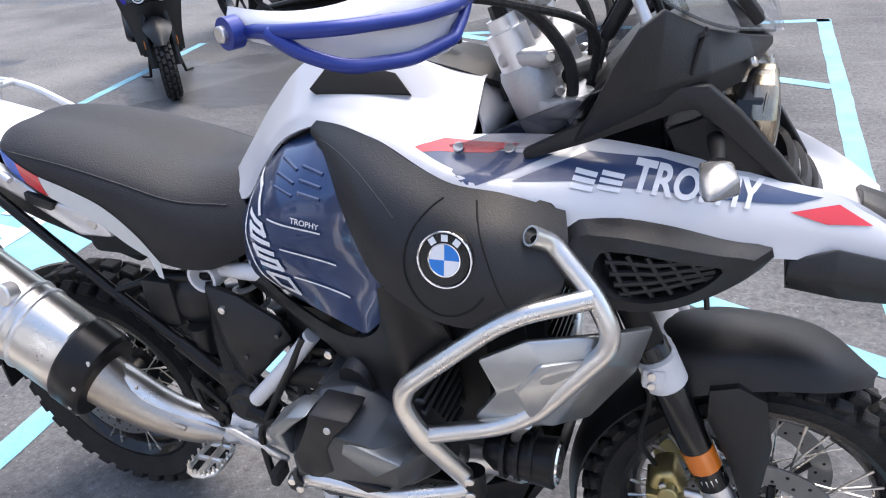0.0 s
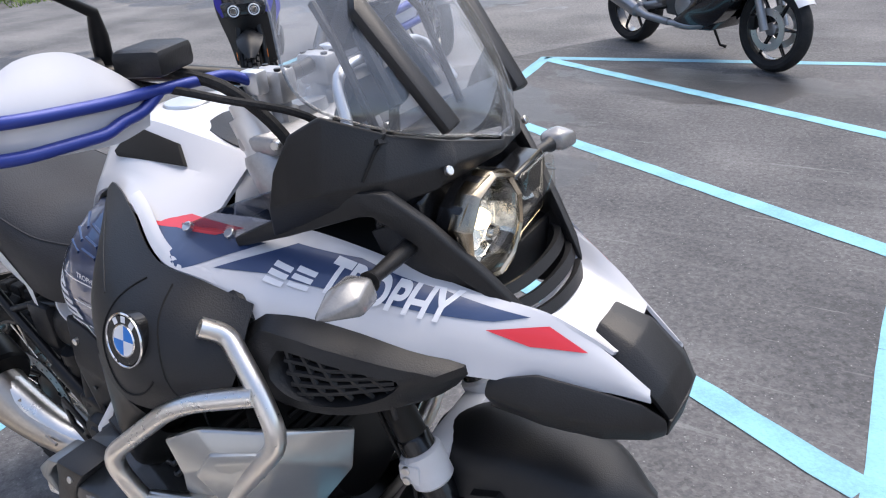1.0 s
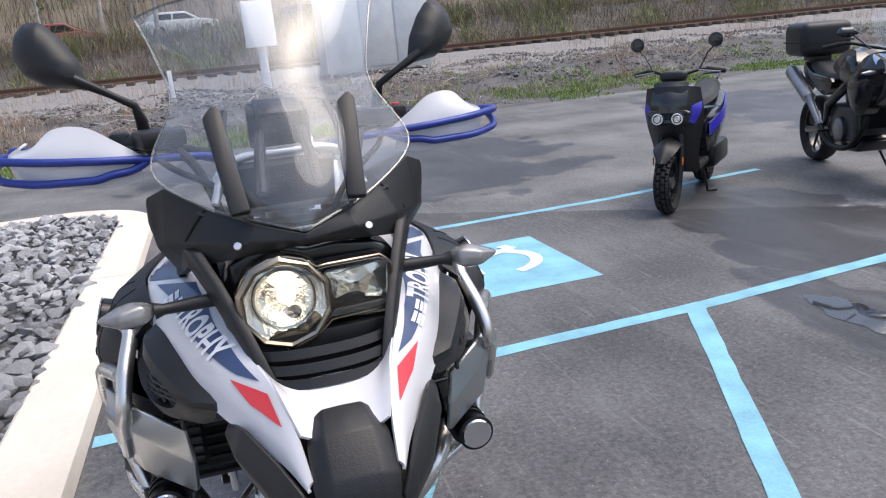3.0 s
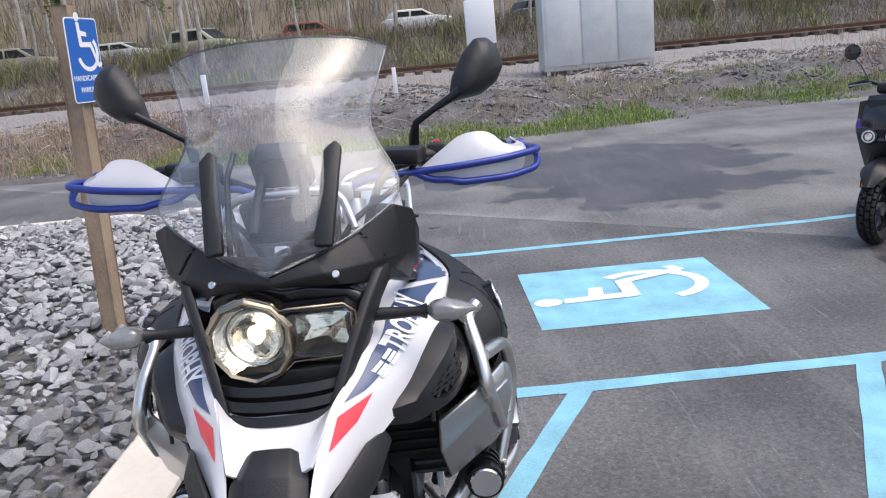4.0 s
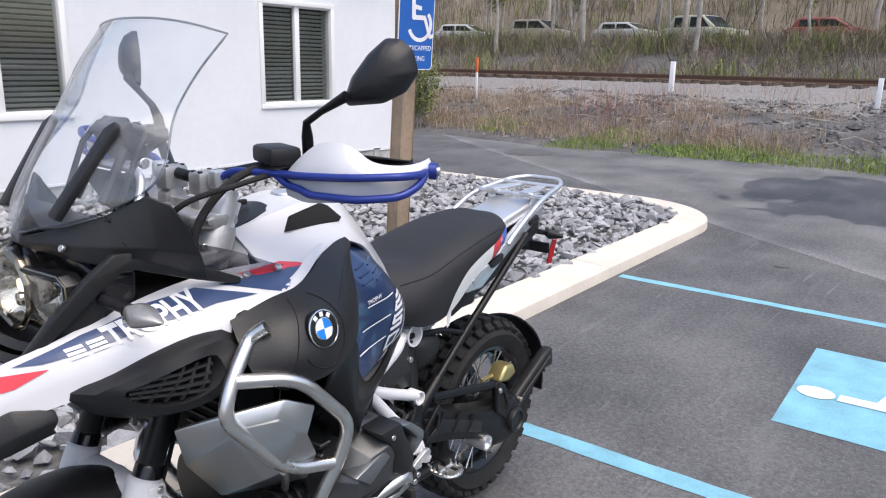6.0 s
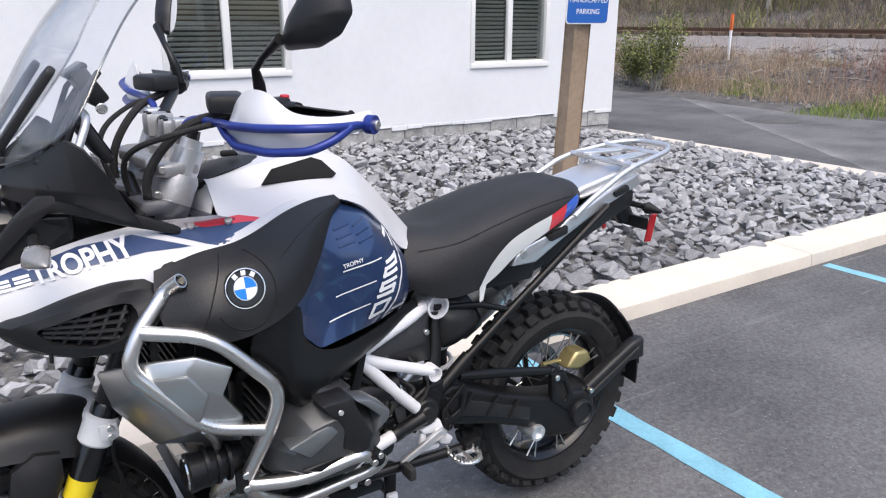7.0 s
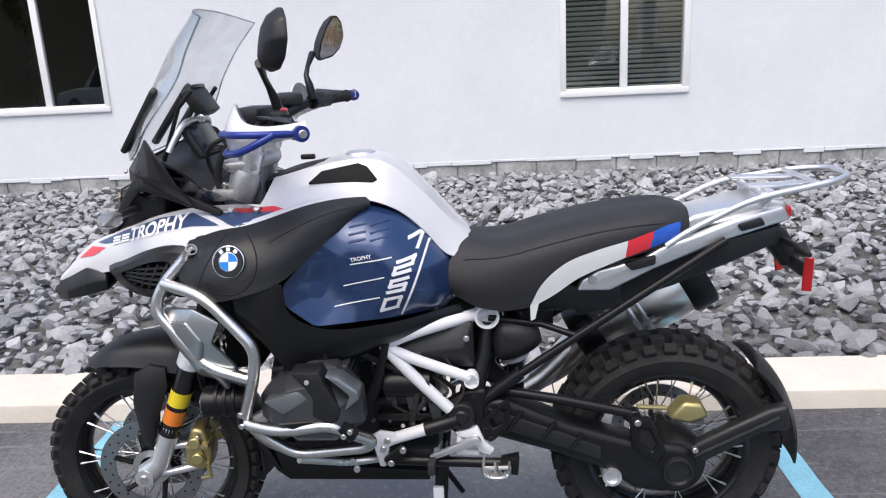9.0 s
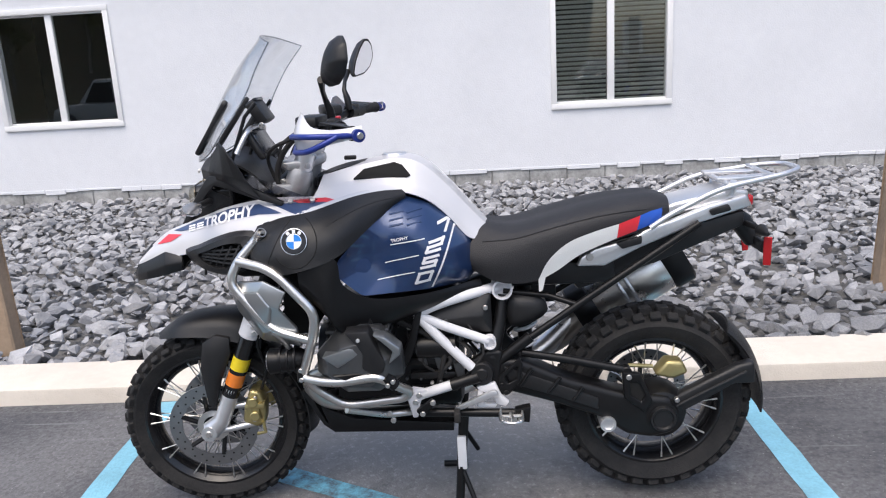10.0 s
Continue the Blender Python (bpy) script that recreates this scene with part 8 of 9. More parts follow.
hb("handlebar", tube([(0.345, 0.0, 1.287), (0.34, 0.06, 1.29), (0.26, 0.2, 1.33), (0.235, 0.27, 1.338), (0.153, 0.458, 1.335)], 0.0125, 14, 0.04), BLACKMETAL, "black handlebar")
hb("grip", tube([(0.206, 0.335, 1.337), (0.204, 0.34, 1.337), (0.158, 0.446, 1.335), (0.156, 0.45, 1.335)], [0.019, 0.017, 0.017, 0.02], 16), RUBBER, "black rubber grip")
hb("switch_block", join(tube([(0.235, 0.25, 1.338), (0.2, 0.33, 1.337)], 0.022, 14), box((0.2, 0.27, 1.32), (0.24, 0.31, 1.365), 0.008)), PLASTIC)
hb("red_button", box((0.2, 0.285, 1.362), (0.215, 0.3, 1.37), 0.003), RED, both=False)
hb("fluid_reservoir", moved(box((-0.035, -0.045, -0.018), (0.035, 0.045, 0.018), 0.01), pose(0.295, 0.215, 1.352, 0, 0, -18)), PLASTIC, "black brake fluid reservoir")
hb("lever", tube(spline([(0.28, 0.25, 1.335), (0.265, 0.33, 1.335), (0.215, 0.44, 1.332)], 12), 0.006, 8), BLACKMETAL)
hb("bar_clamp", box((0.315, 0.035, 1.255), (0.375, 0.075, 1.305), 0.008), CASTALU, "silver bar clamp")
hb("bar_riser", join(tube([(0.352, 0.055, 1.2), (0.345, 0.055, 1.262)], [0.026, 0.019], 16), box((0.318, 0.04, 1.225), (0.375, 0.07, 1.25), 0.006)), CASTALU)
for bx, by in ((0.325, 0.045), (0.325, 0.066), (0.366, 0.045), (0.366, 0.066)):
    hb("bolt", disc((bx, by, 1.307), (0, 0, 1), 0.0055, 0.01, 10), BLACKMETAL)
for k in range(2):
    hb("bolt", disc((0.405 + 0.012 * k, 0.142 - 0.006 * k, 1.218 - 0.05 * k), (0.3, 1, 0), 0.007, 0.014, 10), STEEL)
hb("lower_yoke", slab([(0.34, 0.0), (0.35, 0.13), (0.4, 0.15), (0.45, 0.14), (0.46, 0.08), (0.43, 0.0)], 1.128, 1.158, 0.007, 2, "z"), CASTALU, "silver cast yoke")
hb("adjuster", tube([fork_at(1.268), fork_at(1.285)], [0.013, 0.011], 6), BLACKMETAL)
hb("top_yoke", join(slab([(0.33, -0.137), (0.4, -0.14), (0.425, -0.1), (0.41, -0.05), (0.42, 0.0), (0.41, 0.05), (0.425, 0.1), (0.4, 0.14), (0.33, 0.137), (0.315, 0.09), (0.3, 0.05), (0.295, 0.0), (0.3, -0.05), (0.315, -0.09)], 1.2, 1.228, 0.008, 3, "z"), tube([(0.37, 0, 1.06), (0.345, 0, 1.24)], [0.045, 0.038], 20)), CASTALU, "silver fork yoke", both=False)
hb("fork_cap", join(tube([fork_at(1.19), fork_at(1.25)], 0.031, 18), tube([fork_at(1.25), fork_at(1.268)], 0.022, 16)), ALU)
hb("fork_collar", tube([fork_at(1.105), fork_at(1.12), fork_at(1.19), fork_at(1.2)], [0.034, 0.038, 0.038, 0.034], 20), CASTALU)
hb("steering_damper", tube([(0.42, -0.06, 1.17), (0.44, 0.07, 1.15)], 0.014, 12), BLACKMETAL, both=False)
hb("cable", tube(spline([(0.27, 0.2, 1.335), (0.36, 0.16, 1.3), (0.43, 0.125, 1.2), (0.41, 0.11, 1.08), (0.36, 0.08, 1.02)], 24), 0.009, 8), RUBBER, "black cable bundle")
hb("cable", tube(spline([(0.25, 0.24, 1.325), (0.37, 0.2, 1.3), (0.46, 0.1, 1.24), (0.44, 0.05, 1.12)], 24), 0.006, 8), RUBBER)

hgv = loft([[(0.276, 0.262, 1.318), (0.284, 0.312, 1.358), (0.28, 0.352, 1.384), (0.268, 0.405, 1.386), (0.245, 0.448, 1.354), (0.2, 0.478, 1.345), (0.155, 0.488, 1.347), (0.108, 0.48, 1.354)],
            [(0.288, 0.266, 1.308), (0.297, 0.318, 1.322), (0.298, 0.36, 1.328), (0.293, 0.415, 1.332), (0.27, 0.462, 1.334), (0.22, 0.494, 1.336), (0.165, 0.503, 1.338), (0.108, 0.487, 1.34)],
            [(0.284, 0.27, 1.276), (0.288, 0.325, 1.27), (0.29, 0.365, 1.275), (0.284, 0.42, 1.283), (0.26, 0.466, 1.291), (0.21, 0.495, 1.308), (0.165, 0.5, 1.32), (0.108, 0.484, 1.328)]], 36, 14, 0.005)
hgv = [(x + 0.02, y - 0.012, z) for x, y, z in hgv[0]], hgv[1]
hb("hand_guard", hgv, WHITE, "white plastic hand guard")
hb("guard_lining", hard([(0.19, 0.3, 1.35), (0.26, 0.33, 1.352), (0.245, 0.41, 1.366), (0.16, 0.455, 1.352)], [(0, 1, 2, 3)], 0.004, 0.001), PLASTIC)
T = 0.0078
hb("guard_bar", tube([(0.345, 0.09, 1.29), (0.33, 0.125, 1.312), (0.318, 0.25, 1.318), (0.332, 0.325, 1.324), (0.32, 0.43, 1.332), (0.272, 0.512, 1.339), (0.212, 0.516, 1.337), (0.138, 0.475, 1.332)], T, 12, 0.03), GUARDBLUE, "blue tubular hand guard bar")
hb("guard_bar", tube([(0.318, 0.235, 1.317), (0.32, 0.27, 1.298), (0.326, 0.31, 1.296), (0.328, 0.335, 1.289), (0.312, 0.44, 1.291), (0.268, 0.508, 1.3), (0.225, 0.519, 1.318), (0.19, 0.508, 1.335)], T, 12, 0.025), GUARDBLUE, "blue tubular hand guard bar")
hb("bar_end", join(tube([(0.14, 0.483, 1.333), (0.133, 0.497, 1.333)], 0.017, 18), tube([(0.156, 0.455, 1.335), (0.136, 0.493, 1.333)], 0.013, 14)), GUARDBLUE, "blue bar end")
hb("bolt", disc((0.129, 0.502, 1.333), (-0.45, 0.9, 0), 0.009, 0.008, 16), STEEL)
hb("guard_clamp", box((0.325, 0.08, 1.275), (0.36, 0.105, 1.31), 0.005), ALU)
hb("mirror_stalk", tube([(0.23, 0.24, 1.345), (0.236, 0.243, 1.385), (0.245, 0.25, 1.415), (0.245, 0.29, 1.44), (0.238, 0.35, 1.474)], [0.012, 0.012, 0.008, 0.007, 0.011], 12), BLACKMETAL, "black mirror stalk")
mo = [(-0.102, -0.006), (-0.06, -0.028), (0.0, -0.042), (0.05, -0.045), (0.076, -0.03), (0.084, -0.004), (0.066, 0.03), (0.02, 0.043), (-0.035, 0.036), (-0.075, 0.018), (-0.102, 0.006)]
mdir = Vector((-0.35, 0.62, 0.55)).normalized()
mn = Vector((0.8, 0.55, 0.2))
mn = (mn - mdir * mn.dot(mdir)).normalized()
mv = mdir.cross(mn)
mc = Vector((0.187, 0.398, 1.515))


def mir(u, v, n):
    return tuple(mc + mdir * u + mv * v + mn * n)


ring = fillet([(a, b, 0) for a, b in mo + mo[:1]], 0.008, 3)[:-1]
ring = [Vector((p.x * 0.9, p.y * 1.2, 0)) for p in ring]
v = [mir(p.x, p.y, -0.008) for p in ring] + [mir(p.x, p.y, 0.0) for p in ring]
for k, s in ((0.02, 0.8), (0.031, 0.5), (0.034, 0.2)):
    v += [mir(p.x * s - 0.012 * (1 - s), p.y * s, k) for p in ring]
n_ = len(ring)
f = [(j * n_ + i, j * n_ + (i + 1) % n_, (j + 1) * n_ + (i + 1) % n_, (j + 1) * n_ + i) for j in range(4) for i in range(n_)] + [tuple(range(n_)), tuple(4 * n_ + i for i in range(n_))]
hb("mirror_shell", (v, f), PLASTIC, "black mirror housing")
hb("mirror_glass", ([mir(p.x * 0.9, p.y * 0.88, -0.0095) for p in ring], [tuple(range(n_))]), MIRROR, "mirror glass", smooth=0)

# on the right-hand side the frame, pegs and cylinder sit a little further back
BACK = {"frame_tube", "frame_socket", "frame_plate", "black_joint", "stand_lug", "upright_tube", "pivot_plate", "pivot_cap", "heel_guard", "subframe_tube", "subframe_sleeve", "side_cover", "rear_cover", "footpeg", "peg_tooth", "peg_bracket", "gear_lever", "lever_rubber", "cylinder", "fin", "cylinder_head", "head_cover", "head_accent", "head_slot", "injector_cap", "lower_crash_bar", "crash_bar", "guard_joint"}
for ob in bike.children:
    kind_ = ob.name.split(".")[0]
    if ob.type != "MESH" or not (kind_ in BACK or kind_ == "bolt") or max(v.co.y for v in ob.data.vertices) > -0.02:
        continue
    for vert in ob.data.vertices:
        w_ = min(1, max(0, (0.46 - vert.co.x) / 0.16)) * min(1, max(0, (0.96 - vert.co.z) / 0.12))
        vert.co.x -= 0.034 * w_
        vert.co.y -= 0.012 * w_

# the nose stands a little forward of the tank on its carrier
def ease(u):
    u = min(1.0, max(0.0, u))
    return u * u * (3 - 2 * u)


FIXED = {"crash_bar", "lower_crash_bar", "radiator_shroud", "shroud_ridge", "radiator", "radiator_fin", "fog_light", "fog_lens", "cooling_fin", "lamp_bracket", "core_cover", "guard_joint", "bar_mount", "front_wheel", "rear_wheel"}
seen_mesh = set()
for ob in list(bike.children) + [c for k in bike.children for c in k.children]:
    up_ = ob if ob.parent == bike else ob.parent
    if ob.type != "MESH" or up_.name.split(".")[0] in FIXED or ob.data.name in seen_mesh or up_.matrix_basis != Matrix.Identity(4):
        continue
    seen_mesh.add(ob.data.name)
    for vert in ob.data.vertices:
        x, y, z = vert.co
        if x > 0.34:
            w_ = max(ease((x - 0.4) / 0.18), ease((z - 1.2) / 0.06)) * ease((0.36 - abs(y)) / 0.06)
            vert.co.x += 0.015 * w_
            vert.co.z += 0.004 * w_


# ==== other vehicles in the lot ====
SILVER = material("silver_engine_alloy", (0.36, 0.36, 0.37), 0.36, 0.85, spot=(0.22, 0.22, 0.23), scale=12, amount=0.6)
VIOLET = material("blue_violet_paint", (0.03, 0.025, 0.4), 0.3, 0.2, coat=0.5)
PEARL = material("pearl_white_paint", (0.72, 0.72, 0.74), 0.3, coat=0.5)
INK = material("black_gloss_paint", (0.008, 0.008, 0.01), 0.22, coat=0.5)


def whole_tyre(*a):
    carcass, blocks = tyre(*a)
    b = box((-0.02, -0.012, -0.03), (0.02, 0.012, 0.0), 0.003, 1)
    return join(carcass, *[moved(b, m) for _, m in blocks])


def small_wheel(root, name, c, R, w, spokes, knobby, rimmat):
    hub = part(name, lathe([(0.02, -0.05), (0.045, -0.04), (0.045, 0.04), (0.02, 0.05)], "y", c, 24), SILVER, root, "cast alloy wheel with black tyre")
    rim = R - 0.085 if not knobby else R - 0.075
    if knobby:
        part("tyre", whole_tyre(Vector(c), R, rim, w, 26, 5), RUBBER, hub, smooth=35)
    else:
        h = w / 2
        prof = [(rim, -h * 0.6), (rim + 0.03, -h * 0.95), (R - 0.03, -h * 0.9), (R - 0.008, -h * 0.45), (R, 0)]
        part("tyre", lathe(prof + [(a, -b) for a, b in reversed(prof[:-1])], "y", c, 48, closed=True), RUBBER, hub)
    part("rim", lathe([(rim + 0.008, -w * 0.3), (rim - 0.012, -w * 0.25), (rim - 0.02, 0), (rim - 0.012, w * 0.25), (rim + 0.008, w * 0.3)], "y", c, 48, closed=True), rimmat, hub)
    for k in range(spokes):
        a = 2 * math.pi * k / spokes
        d = Vector((math.cos(a), 0, math.sin(a)))
        part("wheel_spoke", tube([Vector(c) + d * 0.03, Vector(c) + d * (rim - 0.005)], [0.018, 0.011], 8), rimmat, hub)
    return hub


def street_bike(label, m, paint, accent, screen, topbox, exhaust_up, steer):
    """A road motorcycle with fairing: x ahead, y to its left, between the wheels."""
    root = tagged(new("motorcycle"), label, "motorcycle", "parked motorcycles")
    root.matrix_basis = m

    def q(name, vf, mat, label="", both=False, smooth=40):
        return part(name, vf, mat, root, label, smooth, both)
    fc, rc = (0.77, 0, 0.31), (-0.77, 0, 0.315)
    wf = small_wheel(root, "front_wheel", fc, 0.31, 0.12, 6, False, INK)
    small_wheel(root, "rear_wheel", rc, 0.315, 0.17, 6, False, INK)
    for s in (1, -1):
        part("brake_disc", lathe([(0.1, -0.002), (0.15, -0.002), (0.15, 0.002), (0.1, 0.002)], "y", (0.77, 0.07 * s, 0.31), 36, closed=True), STEEL, wf)
    q("fork_leg", tube([(0.77, 0.1, 0.31), (0.66, 0.1, 0.6), (0.5, 0.1, 1.0)], [0.03, 0.028, 0.024], 14), INK if topbox else SILVER, both=True)
    q("front_mudguard", arc_shell(Vector(fc), 0.335, 35, 120, 0.08, 0.03, 0.005), paint)
    q("caliper", box((0.62, 0.06, 0.3), (0.68, 0.11, 0.4), 0.012), BLACKMETAL, both=True)
    q("engine", join(box((-0.2, -0.17, 0.32), (0.3, 0.17, 0.62), 0.04), tube([(0.05, -0.2, 0.42), (0.05, 0.2, 0.42)], 0.11, 24), tube([(0.2, 0, 0.6), (0.36, 0, 0.74)], 0.1, 16), tube([(-0.02, 0, 0.6), (-0.1, 0, 0.8)], 0.09, 16)), GREYCAST, "grey V-twin engine")
    q("clutch_cover", lathe([(0.0, 0.215), (0.07, 0.212), (0.09, 0.2), (0.1, 0.17)], "y", (0.05, 0, 0.42), 28), SILVER, both=True)
    q("frame_beam", tube([(0.42, 0.1, 0.98), (0.2, 0.2, 0.8), (-0.15, 0.19, 0.62), (-0.28, 0.15, 0.42)], [0.035, 0.04, 0.04, 0.03], 12), SILVER if accent is PEARL else INK, both=True)
    q("radiator", box((0.34, -0.17, 0.45), (0.4, 0.17, 0.72), 0.01), BLACKMETAL)
    q("belly_pan", slab([(0.36, 0.34), (0.3, 0.25), (-0.1, 0.22), (-0.12, 0.28), (0.25, 0.42)], -0.15, 0.15, 0.02), INK)
    q("swing_arm", tube([(-0.25, 0.11, 0.4), (-0.5, 0.12, 0.35), (-0.77, 0.11, 0.315)], [0.04, 0.035, 0.03], 12), INK if topbox else SILVER, both=True)
    q("tank", puff([(0.36, 0.05, 0.98), (0.2, 0.1, 1.08), (0.0, 0.1, 1.06), (-0.15, 0.08, 0.92), (-0.1, 0.13, 0.84), (0.2, 0.18, 0.82), (0.36, 0.18, 0.86)], (0.12, 0.2, 0.93), 0.25, 7, 2.5, 30), paint, "gloss tank", both=True)
    q("tank_top", loft([[(0.36, 0.08, 0.99), (0.2, 0.11, 1.08), (0.0, 0.1, 1.06), (-0.16, 0.07, 0.92)], [(0.36, 0, 1.02), (0.2, 0, 1.11), (0.0, 0, 1.08), (-0.17, 0, 0.93)], [(0.36, -0.08, 0.99), (0.2, -0.11, 1.08), (0.0, -0.1, 1.06), (-0.16, -0.07, 0.92)]], 16, 12, 0.01), paint)
    q("seat", loft([[(-0.12, 0.1, 0.84), (-0.35, 0.15, 0.8), (-0.6, 0.14, 0.88), (-0.85, 0.1, 0.92)], [(-0.12, 0.07, 0.9), (-0.35, 0.1, 0.86), (-0.6, 0.1, 0.93), (-0.85, 0.07, 0.96)], [(-0.12, 0, 0.91), (-0.35, 0, 0.87), (-0.6, 0, 0.94), (-0.85, 0, 0.97)],
                    [(-0.12, -0.07, 0.9), (-0.35, -0.1, 0.86), (-0.6, -0.1, 0.93), (-0.85, -0.07, 0.96)], [(-0.12, -0.1, 0.84), (-0.35, -0.15, 0.8), (-0.6, -0.14, 0.88), (-0.85, -0.1, 0.92)]], 24, 18, 0.02), VINYL, "black seat")
    q("tail_side", puff([(-0.2, 0.15, 0.8), (-0.55, 0.15, 0.86), (-0.95, 0.09, 0.94), (-1.0, 0.07, 0.88), (-0.6, 0.14, 0.74), (-0.3, 0.15, 0.68)], (-0.5, 0.17, 0.8), 0.08, 5, 3, 24), accent, both=True)
    q("fairing", loft([[(0.36, 0.2, 0.98), (0.55, 0.2, 1.06), (0.7, 0.15, 1.08), (0.86, 0.05, 1.02)], [(0.3, 0.25, 0.84), (0.5, 0.27, 0.9), (0.7, 0.2, 0.94), (0.9, 0.05, 0.96)], [(0.32, 0.22, 0.7), (0.46, 0.23, 0.74), (0.66, 0.17, 0.82), (0.84, 0.05, 0.88)]], 24, 12, 0.008), paint, "gloss half fairing", both=True)
    q("nose", loft([[(0.7, 0.15, 1.08), (0.72, 0, 1.12), (0.7, -0.15, 1.08)], [(0.86, 0.06, 1.02), (0.89, 0, 1.03), (0.86, -0.06, 1.02)], [(0.88, 0.05, 0.95), (0.91, 0, 0.95), (0.88, -0.05, 0.95)], [(0.84, 0.06, 0.88), (0.86, 0, 0.86), (0.84, -0.06, 0.88)]], 14, 16, 0.01), paint)
    q("headlight", puff([(0.62, 0.215, 1.06), (0.76, 0.13, 1.05), (0.87, 0.065, 0.99), (0.83, 0.1, 0.92), (0.72, 0.185, 0.93)], (0.76, 0.175, 0.99), 0.03, 5, 3, 24), CHROME, "clear slanted headlight", both=True)
    if screen:
        sc = q("windscreen", loft([[(0.66, 0.17, 1.1), (0.78, 0, 1.09), (0.66, -0.17, 1.1)], [(0.56, 0.19, 1.22), (0.66, 0, 1.22), (0.56, -0.19, 1.22)], [(0.44, 0.16, 1.36), (0.5, 0, 1.38), (0.44, -0.16, 1.36)]], 20, 12, 0.005), SCREEN, "clear windscreen")
        sc.visible_shadow = False
    q("handlebar", tube([(0.42, 0, 1.08), (0.4, 0.1, 1.1), (0.3, 0.25, 1.15), (0.18, 0.39, 1.12)], 0.013, 12, 0.05), BLACKMETAL, both=True)
    q("grip", tube([(0.27, 0.28, 1.145), (0.175, 0.4, 1.12)], 0.018, 12), RUBBER, both=True)
    q("mirror", join(tube([(0.55, 0.2, 1.1), (0.5, 0.32, 1.22)], 0.007, 8), tube([(0.5, 0.28, 1.23), (0.5, 0.33, 1.24), (0.49, 0.4, 1.24), (0.48, 0.43, 1.235)], [0.01, 0.04, 0.04, 0.012], 14)), INK, both=True)
    q("indicator", tube([(0.66, 0.2, 0.93), (0.67, 0.26, 0.93), (0.675, 0.32, 0.93)], [0.01, 0.02, 0.006], 12), SILVER, both=True)
    if exhaust_up:
        q("muffler", tube([(-0.3, -0.2, 0.42), (-0.42, -0.21, 0.55), (-0.5, -0.21, 0.62), (-0.52, -0.21, 0.64), (-0.95, -0.2, 0.86), (-0.98, -0.2, 0.875)], [0.028, 0.03, 0.035, 0.058, 0.066, 0.05], 20), SILVER, "silver upswept muffler")
    else:
        q("muffler", tube([(-0.1, -0.2, 0.28), (-0.35, -0.21, 0.3), (-0.45, -0.21, 0.33), (-0.47, -0.21, 0.335), (-0.95, -0.21, 0.5), (-0.98, -0.21, 0.51)], [0.03, 0.03, 0.04, 0.062, 0.075, 0.055], 20), SILVER, "brushed silver muffler")
    q("exhaust_pipe", tube(spline([(0.32, -0.1, 0.68), (0.4, -0.14, 0.5), (0.25, -0.18, 0.3), (-0.1, -0.2, 0.28), (-0.3, -0.2, 0.42 if exhaust_up else 0.3)], 20), 0.024, 12), BLACKMETAL if topbox else SILVER)
    q("footpeg", tube([(-0.18, 0.16, 0.38), (-0.18, 0.27, 0.38)], 0.012, 10), BLACKMETAL, both=True)
    q("side_stand", tube([(-0.05, 0.16, 0.3), (-0.02, 0.28, 0.03), (0.01, 0.32, 0.012)], [0.013, 0.011, 0.016], 10), BLACKMETAL, "side stand folded out")
    q("plate_holder", slab([(-0.95, 0.86), (-1.12, 0.66), (-1.13, 0.6), (-1.0, 0.72), (-0.9, 0.8)], -0.06, 0.06, 0.008), PLASTIC)
    if topbox:
        q("top_box", join(box((-1.12, -0.23, 1.0), (-0.66, 0.23, 1.31), 0.07, 5), box((-1.0, -0.08, 0.95), (-0.75, 0.08, 1.005), 0.01)), PLASTIC, "black luggage box")
        q("box_seam", box((-1.123, -0.233, 1.125), (-0.657, 0.233, 1.135), 0.004), RUBBER)
        q("fairing_keel", slab([(0.9, 0.95), (0.72, 0.76), (0.46, 0.6), (0.36, 0.66), (0.36, 0.92), (0.6, 1.0)], -0.16, 0.16, 0.035, 3), INK)
        q("side_cowl", puff([(0.42, 0.24, 0.92), (0.62, 0.22, 0.9), (0.6, 0.2, 0.72), (0.42, 0.2, 0.56), (0.3, 0.2, 0.62), (0.26, 0.23, 0.8)], (0.44, 0.27, 0.76), 0.1, 5, 3, 30), INK, both=True)
    else:
        q("lower_fairing", puff([(0.56, 0.22, 0.8), (0.58, 0.2, 0.62), (0.42, 0.19, 0.36), (0.1, 0.18, 0.24), (-0.1, 0.18, 0.26), (0.12, 0.2, 0.44), (0.3, 0.23, 0.7)], (0.34, 0.25, 0.5), 0.12, 5, 3, 30), INK, "black lower fairing", both=True)
    turn_ = Matrix.Translation((0.77, 0, 0.31)) @ Matrix.Rotation(radians(steer), 4, "Z") @ Matrix.Translation((-0.77, 0, -0.31))
    for ch in root.children:
        if ch.name.split(".")[0] in ("front_wheel", "fork_leg", "front_mudguard", "caliper"):
            ch.matrix_basis = turn_ @ ch.matrix_basis
    return root


def parked(x, y, az):
    return pose(x, y, 0, 0, 0, az)


def mid(front, az, wb):
    return front[0] - math.cos(radians(az)) * wb / 2, front[1] - math.sin(radians(az)) * wb / 2


mx_, my_ = mid((-2.63, 4.93), -20, 1.54)
street_bike("black touring motorcycle with top box and half fairing", parked(mx_, my_, -20), INK, INK, True, True, True, -22)
mx_, my_ = mid((0.17, 4.99), -32, 1.54)
street_bike("white and black sport-touring motorcycle with silver muffler", parked(mx_, my_, -32), PEARL, PEARL, True, False, False, 0)


